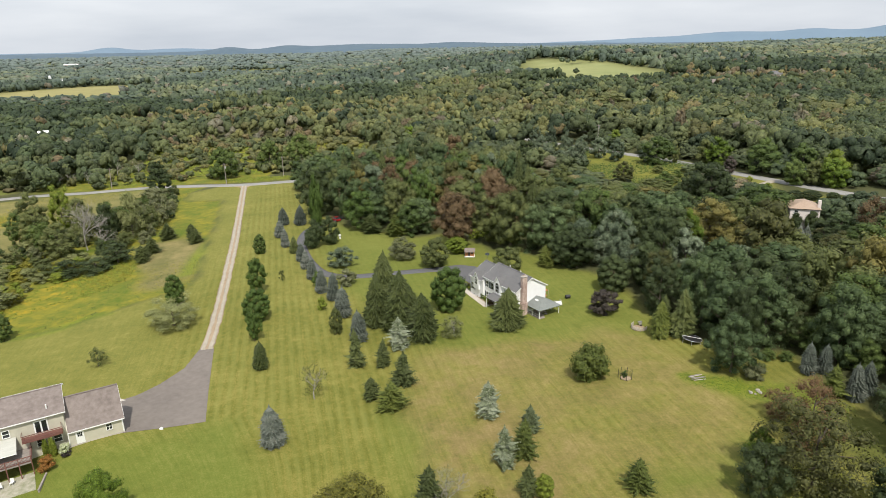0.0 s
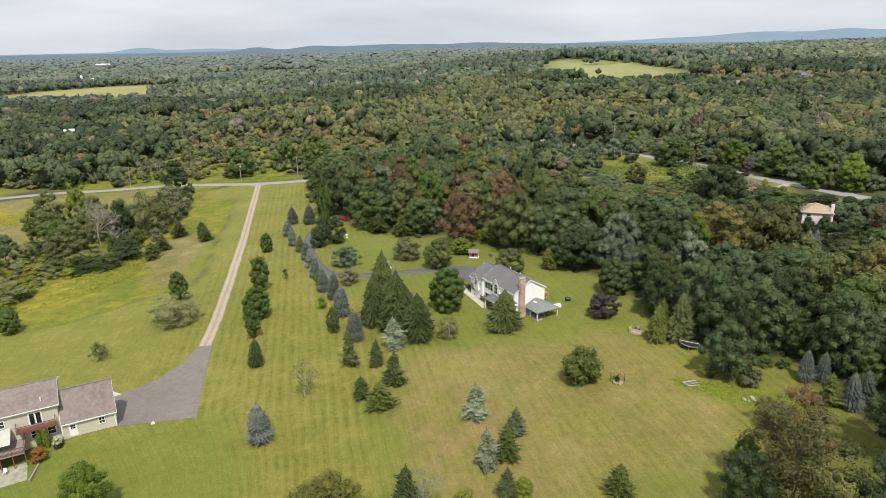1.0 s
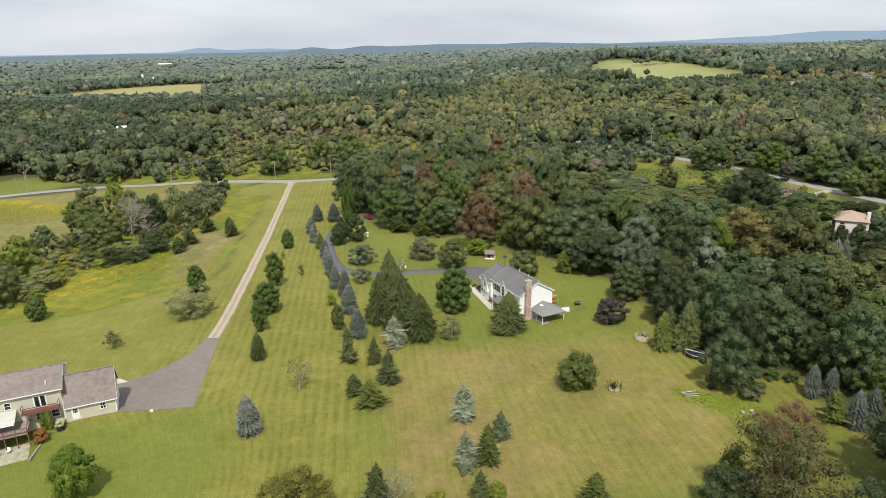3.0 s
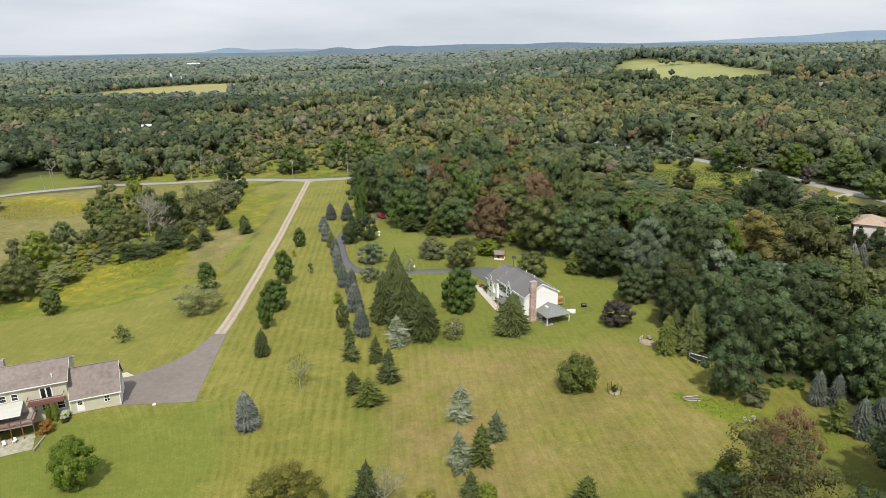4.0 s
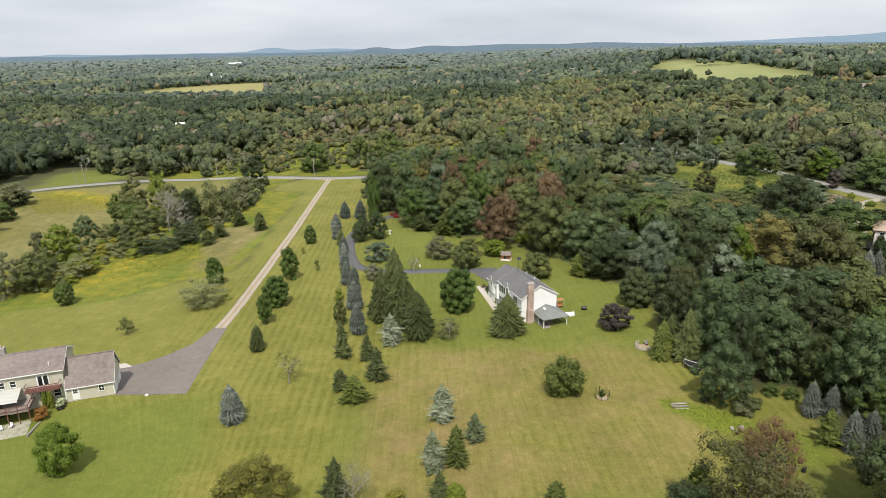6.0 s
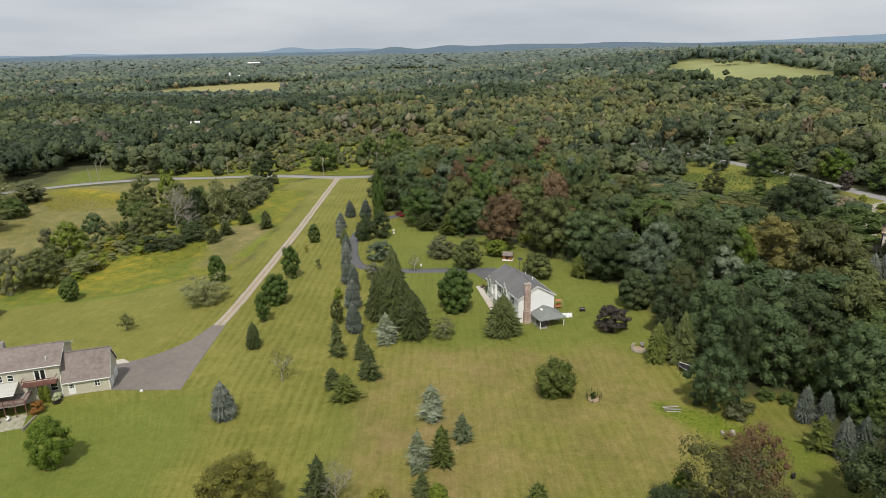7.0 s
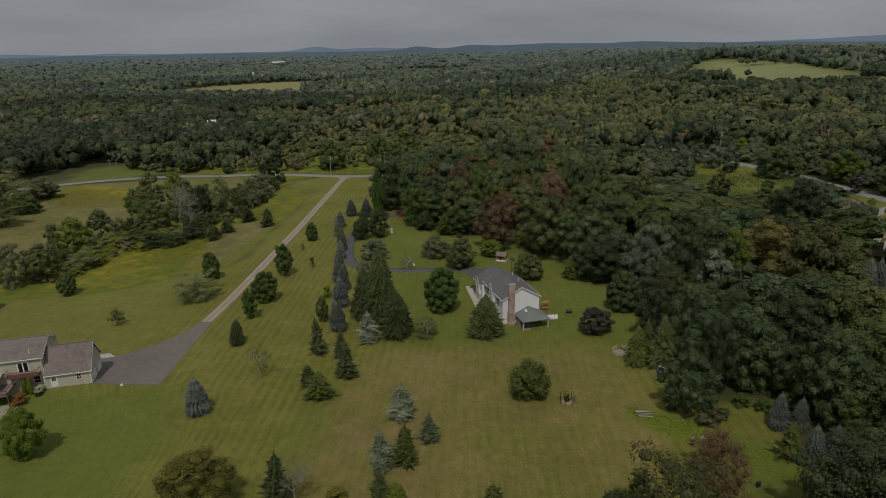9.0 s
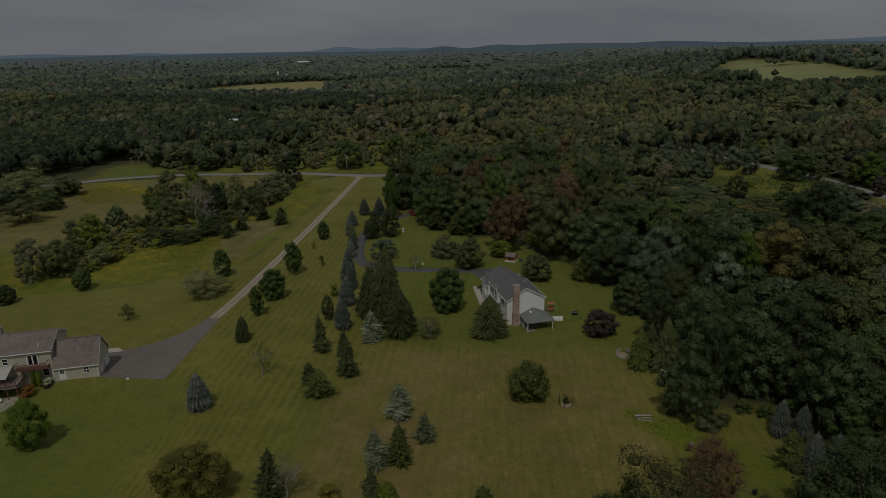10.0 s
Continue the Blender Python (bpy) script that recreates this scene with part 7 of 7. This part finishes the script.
bn = thing("compost_bin", pose(29.2, 135.6, lz(29.2, 135.6)), "low black plastic bin on the lawn", "bin")
part("body", tube([(-0.6, 0, 0.45), (-0.5, 0, 0.45), (0.5, 0, 0.45), (0.6, 0, 0.45)], (0.36, 0.45, 0.45, 0.36), 14), BLACK, bn)
for k in (-0.45, 0.45):
    part("stand", block((k - 0.06, -0.4, -0.02, k + 0.06, 0.4, 0.12)), BLACK, bn)

sw = thing("garden_swing", pose(23.9, 137.2, lz(23.9, 137.2), 0, 0, 23), "orange wooden garden swing behind the house corner", "swing")
part("seat", block((-0.8, -0.3, 0.45, 0.8, 0.25, 0.52)), WOOD_ORANGE, sw)
part("backrest", block((-0.8, 0.22, 0.55, 0.8, 0.30, 1.15)), WOOD_ORANGE, sw)
part("canopy", sheet([(-0.8, -0.45, 1.95), (0.8, -0.45, 1.95), (0.8, 0.4, 2.1), (-0.8, 0.4, 2.1)], 0.05), WOOD_ORANGE, sw)
for sx in (-0.95, 0.95):
    for sy in (-0.6, 0.5):
        part("leg", tube([(sx, sy * 1.2, -0.03), (sx, sy * 0.7, 2.0)], (0.04, 0.04), 6), GALVANISED, sw)

tp = thing("trampoline", Matrix.Translation((45.0, 107.4, lz(45, 107.4))) @ pose(0, 0, 0, 0, 8, 0), "round black trampoline with a pale frame by the trees", "trampoline")
ring = [(1.9 * math.cos(2 * math.pi * k / 20), 1.9 * math.sin(2 * math.pi * k / 20), 0.85) for k in range(21)]
part("frame", tube(ring, [0.05] * 21, 6), GALVANISED, tp)
part("mat", tube([(0, 0, 0.84), (0, 0, 0.86)], (1.8, 1.8), 22), BLACK, tp, "black mat")
part("net_bar", tube([(-1.5, 0.9, 0.95), (1.5, -0.6, 1.05)], (0.05, 0.05), 6), TRIM, tp, "pale bar lying on the mat")
for k in range(6):
    a = math.pi * k / 3
    part("leg", tube([(1.85 * math.cos(a), 1.85 * math.sin(a), -0.35), (1.9 * math.cos(a), 1.9 * math.sin(a), 0.85)], (0.035, 0.035), 6), GALVANISED, tp)

pf = thing("garden_fence", pose(38.0, 116.0, lz(38, 116)), "low white picket fence round a small garden plot", "fence")
part("soil", tube([(0, 0, -0.2), (0, 0, 0.06)], (1.5, 1.5), 14), SOIL, pf, "bare pale soil")
for k in range(9):
    a0, a1 = math.pi * (0.62 + 0.135 * k), math.pi * (0.62 + 0.135 * (k + 1))
    p0, p1 = Vector((1.6 * math.cos(a0), 1.6 * math.sin(a0), 0)), Vector((1.6 * math.cos(a1), 1.6 * math.sin(a1), 0))
    part("post", tube([p0 - Vector((0, 0, 0.15)), p0 + Vector((0, 0, 0.95))], (0.05, 0.05), 4), CONCRETE, pf)
    for z in (0.3, 0.7):
        part("rail", tube([p0 + Vector((0, 0, z)), p1 + Vector((0, 0, z))], (0.03, 0.03), 4), CONCRETE, pf)
    for j in range(5):
        q = p0.lerp(p1, (j + 0.5) / 5)
        part("picket", tube([q + Vector((0, 0, 0.08)), q + Vector((0, 0, 0.85))], (0.028, 0.028), 4), CONCRETE, pf)
wb = thing("wheelbarrow", pose(38.8, 117.0, lz(38.8, 117.0), 0, 0, 30), "pale grey wheelbarrow tipped up in the garden plot", "wheelbarrow")
part("tray", tube([(0, 0, 0.3), (0, 0.25, 0.95)], (0.25, 0.5), 6), GALVANISED, wb)
part("wheel", tube([(-0.06, -0.1, 0.2), (0.06, -0.1, 0.2)], (0.2, 0.2), 12), BLACK, wb)

rnd = random.Random(31)
lp = thing("board_pile", pose(39.0, 94.4, lz(39, 94.4), 0, 0, 6), "loose pale weathered boards lying among the weeds", "boards")
for k in range(5):
    y0, z0, L = -0.9 + 0.42 * k, 0.05 + 0.09 * (k % 2), rnd.uniform(2.2, 4.2)
    bm = block((-L / 2, y0, z0, L / 2, y0 + 0.15, z0 + 0.07), bevel=0.01)
    bmesh.ops.rotate(bm, cent=(0, y0, 0), matrix=Matrix.Rotation(rnd.uniform(-0.12, 0.12), 3, "Z"), verts=bm.verts[:])
    part("board", bm, WOOD_GREY if k % 3 else CONCRETE, lp)
rp = thing("stone_pile", pose(45.7, 87.4, lz(45.7, 87.4)), "grey stones and branches heaped in the weeds", "stones")
for k in range(9):
    s = rnd.uniform(0.15, 0.4)
    bm = bmesh.new()
    bmesh.ops.create_icosphere(bm, subdivisions=2, radius=s)
    for v in bm.verts:
        v.co *= rnd.uniform(0.8, 1.2)
        v.co.z *= 0.7
    part("stone", bm, STONE, rp, m=pose(rnd.uniform(-1.1, 1.1), rnd.uniform(-0.6, 0.6), s * 0.4))

wf = thing("wire_enclosure", pose(26.9, 97.6, lz(26.9, 97.6)), "dark wire fence round a young planted bush", "fence")
for k in range(7):
    a = 2 * math.pi * k / 7
    part("post", tube([(1.25 * math.cos(a), 1.25 * math.sin(a), -0.2), (1.25 * math.cos(a), 1.25 * math.sin(a), 1.5)], (0.035, 0.035), 5), BLACK, wf)
for z in (0.2, 0.55, 0.9, 1.25):
    part("wire", tube([(1.25 * math.cos(2 * math.pi * k / 14), 1.25 * math.sin(2 * math.pi * k / 14), z) for k in range(15)], [0.012] * 15, 3), BLACK, wf)
part("soil", tube([(0, -0.2, -0.2), (0, -0.2, 0.07)], (0.95, 0.95), 12), SOIL, wf, "bare orange soil")
plant("young_bush", "shrub", "green", 26.9, 97.9, 1.4, 0.6, "young green bush inside the wire fence", "bush")

ck = thing("barbecue_cart", pose(50.7, 77.0, lz(50.7, 77.0), 0, 0, 30), "small black barbecue cart on shaded grass", "barbecue")
part("lid", tube([(-0.3, 0, 0.6), (-0.26, 0, 0.62), (0.26, 0, 0.62), (0.3, 0, 0.6)], (0.12, 0.2, 0.2, 0.12), 10), BLACK, ck)
part("stand", block((-0.25, -0.18, -0.03, 0.25, 0.18, 0.46), bevel=0.02), BLACK, ck)

bare_tree("dead_shrub", 45.9, 80.6, 3.0, 1.9, "dead silver-grey shrub with bare twigs in the weeds", 41, "", PALE_BARK, fork=4, spread=0.8)
bp = thing("brush_heap", pose(48.6, 84.2, lz(48.6, 84.2)), "dark heap of cut branches at the weed patch", "branches")
for k in range(26):
    a, L = rnd.uniform(0, math.pi), rnd.uniform(0.6, 1.5)
    q = Vector((rnd.uniform(-1.1, 1.1), rnd.uniform(-0.5, 0.5), rnd.uniform(0.05, 0.5)))
    d = Vector((math.cos(a), math.sin(a), rnd.uniform(-0.15, 0.35))) * L / 2
    part("branch", tube([q - d, q + d * 0.2 + Vector((0, 0, 0.08)), q + d], (0.04, 0.03, 0.012), 5), BARK, bp)
rf = thing("rail_fence", pose(46.6, 77.8, lz(46.6, 77.8)), "low broken fence of grey poles beside the weeds", "fence")
line = [Vector((0.9, 5.6, 0)), Vector((0.7, 3.2, 0)), Vector((0.3, 1.2, 0)), Vector((0, 0, 0)), Vector((1.7, -0.2, 0)), Vector((3.4, -0.3, 0))]
for k, q in enumerate(line):
    q.z = lz(46.6 + q.x, 77.8 + q.y) - lz(46.6, 77.8)
    part("post", tube([q + Vector((0, 0, -0.25)), q + Vector((0.03 * (k % 3 - 1), 0.04, 0.75 + 0.1 * (k % 2)))], (0.07, 0.055), 6), WOOD_GREY, rf)
for a, b in zip(line, line[1:]):
    part("rail", tube([a + Vector((0, 0, 0.5)), a.lerp(b, 0.5) + Vector((0, 0, 0.42)), b + Vector((0, 0, 0.48))], (0.05, 0.055, 0.045), 6), WOOD_GREY, rf)

# ---------------------------------------------------------------- garden of the cream house
plant("bush", "shrub", "orange", -66.6, 87.6, 2.2, 1.45, "round bush turning orange beside the deck", "bush")
for x, y in ((-67.5, 90.2), (-66.7, 90.5)):
    plant("arborvitae", "column", "bright", x, y, 3.3, 0.55, "narrow bright green arborvitae against the house", "bush", "arborvitae pair")
plant("flowering_bush", "shrub", "flower", -65.4, 91.0, 1.5, 1.1, "low bush with white flower heads", "bush")
plant("maroon_bush", "shrub", "plum", -65.0, 90.2, 0.8, 0.9, "low dark maroon bush by the garage corner", "bush")
wl_ = thing("retaining_wall", pose(-66.1, 84.8, lz(-66.1, 84.8), 0, 0, 8), "low grey timber retaining wall beside the patio", "wall")
for k in range(4):
    part("timber", block((-0.12, -2.0, -0.45 + k * 0.2, 0.12, 2.0, -0.255 + k * 0.2), bevel=0.015), WOOD_GREY, wl_)
for k, (x, y) in enumerate(((-70.4, 85.3), (-71.6, 84.6), (-73.2, 84.2))):
    ch = thing("patio_chair", pose(x, y, lz(x, y) + 0.05, 0, 0, 40 * k), "pale plastic patio chair under the deck", "chair", "patio chairs")
    part("seat", block((-0.25, -0.25, 0.40, 0.25, 0.25, 0.45), bevel=0.01), CLOTH_WHITE, ch)
    part("backrest", block((-0.25, 0.2, 0.45, 0.25, 0.26, 0.95), bevel=0.01), CLOTH_WHITE, ch)
    for sx in (-0.22, 0.22):
        for sy in (-0.22, 0.22):
            part("leg", tube([(sx, sy, 0), (sx, sy, 0.4)], (0.025, 0.025), 5), CLOTH_WHITE, ch)
mk = thing("marker_stone", pose(-52.6, 95.3, lz(-52.6, 95.3) + 0.05, 0, 0, 20), "small white marker block at the driveway edge", "marker")
part("block", block((-0.28, -0.16, -0.15, 0.28, 0.16, 0.2), bevel=0.04), CLOTH_WHITE, mk)
part("cap", block((-0.1, -0.1, 0.2, 0.14, 0.1, 0.34), bevel=0.03), CLOTH_WHITE, mk)
slab("garage_apron", [(-61.4, 106.4), (-64.4, 104.9), (-66.0, 107.0), (-63.6, 108.0)], CONCRETE, "pale concrete apron behind the driveway", "apron", 0.06)

# ---------------------------------------------------------------- clipped hedge by the east road
for x, y, h, r in ((127.2, 198.5, 3.0, 3.0), (131.0, 195.6, 3.2, 3.2), (135.2, 192.8, 3.2, 3.2), (141.0, 189.8, 2.6, 2.4)):
    plant("clipped_hedge", "round", "dark", x, y, h, r, "dense clipped dark green hedge beside the road", "hedge", "clipped hedges")
plant("bush", "shrub", "bright", 124.0, 222.0, 2.0, 1.8, "bright yellow-green bush beside the road", "bush")


# ---------------------------------------------------------------- far buildings
def far_building(x, y, w, d, h, wall, roof, turn, label, peak=0.35):
    b = thing("barn", pose(x, y, lz(x, y), 0, 0, turn), label, "building")
    part("wall", gable_body(w, d, h, h * (1 + peak), z0=-1, x0=-w / 2, y0=-d / 2, along="x"), wall, b)
    v = bmesh.new()
    for e in (-d / 2 - 0.5, d / 2 + 0.5):
        sheet([(-w / 2 - 0.5, e, h), (w / 2 + 0.5, e, h), (w / 2 + 0.5, 0, h * (1 + peak) + 0.2), (-w / 2 - 0.5, 0, h * (1 + peak) + 0.2)], 0.2, v)
    part("roof", v, roof, b)
    return b


far_building(-1012, 2622, 50, 18, 11, BRICK, CLOTH_WHITE, 5, "long distant red barn with a white roof")
far_building(-1110, 2660, 18, 12, 8, PLASTER, CLOTH_WHITE, -8, "distant pale farm building among trees")
far_building(-582, 1425, 12, 9, 7, TRIM, CLOTH_WHITE, 15, "distant white barn beside the ripe field", 0.5)
si = thing("silo", pose(-612, 1445, lz(-612, 1445)), "distant white farm silo beside the barn", "silo")
part("body", tube([(0, 0, -1), (0, 0, 15)], (2.6, 2.6), 14), TRIM, si)
part("dome", tube([(0, 0, 15), (0, 0, 16.6), (0, 0, 17.4)], (2.6, 1.8, 0.4), 14), GALVANISED, si)
far_building(-226, 476, 6, 6, 7.5, TRIM, CLOTH_WHITE, 30, "white gabled house in the woods", 0.5)
far_building(430, 640, 12, 9, 9, PLASTER, SHINGLE_GREY, -20, "pale grey house on the wooded hill")
far_building(330, 585, 14, 9, 8, PLASTER, SHINGLE_TAUPE, 10, "low tan-roofed house in the woods")


# ---------------------------------------------------------------- rank growth in the meadows
def tufts(name, poly, step, height, colour, label, keep, seed):
    g = np.random.default_rng(seed)
    xs, ys = [p[0] for p in poly], [p[1] for p in poly]
    x, y = scatter(g, max(min(xs), -215), max(xs), min(ys), max(ys), step)
    patch = np.sin(x * 0.09 + 2 * np.sin(y * 0.05)) + np.sin(y * 0.13 + x * 0.04) + g.normal(0, 0.5, x.size)
    ok = inside(poly, x, y) & (patch > keep)
    x, y = x[ok], y[ok]
    n = len(x)
    at = np.column_stack([x, y, land(x, y)])
    P = np.repeat(at, 3, 0) + g.normal(0, 0.3, (n * 3, 3)) * (1, 1, 0)
    hgt = height * g.uniform(0.5, 1.3, n * 3)
    P[:, 2] += hgt * 0.4
    v, t = tri_cards(P, g.normal(size=(n * 3, 3)) * 0.5 + (0, -0.4, 1.0), g.normal(size=(n * 3, 3)) + (0, 0, 0.4), hgt, hgt * 0.6)
    tagged(new(name, mesh_of(name, v, None, t, LEAF[colour])), label, "meadow plants", kind="stuff")


tufts("goldenrod", MEADOW, 0.9, 0.26, "gold", "yellow goldenrod flowering in the meadow", 0.9, 71)
tufts("meadow_grass", MEADOW, 1.1, 0.26, "olive", "tall rank green meadow grass", 0.2, 72)
tufts("weeds", WEEDS, 0.4, 0.20, "lime", "rank green weeds round the board pile", -3, 73)
tufts("weeds", CORNER, 0.40, 0.15, "bright", "rank yellow-green weeds in the field corner", -1.2, 80)
tufts("roadside_grass", NORTH, 1.0, 0.6, "bright", "tall bright grass beyond the road", -0.5, 74)
tufts("clearing_grass", CLEARING, 1.3, 0.9, "bright", "rank grass and brush in the clearing", -0.2, 75)
tufts("meadow_brush", EAST_MEADOW, 0.9, 0.6, "maple", "rank green growth in the small meadow", -0.5, 76)
tufts("goldenrod", RANK, 0.55, 0.4, "gold", "yellow goldenrod thick along the hedgerow", 0.0, 77)
tufts("meadow_grass", RANK, 0.6, 0.42, "bright", "rank yellow-green growth along the hedgerow", -0.9, 78)
WEST_MEADOW = [(-150, 240), (-158, 285), (-190, 282), (-196, 262), (-176, 240)]
tufts("goldenrod", WEST_MEADOW, 0.8, 0.5, "gold", "yellow goldenrod in the west meadow", -0.3, 79)
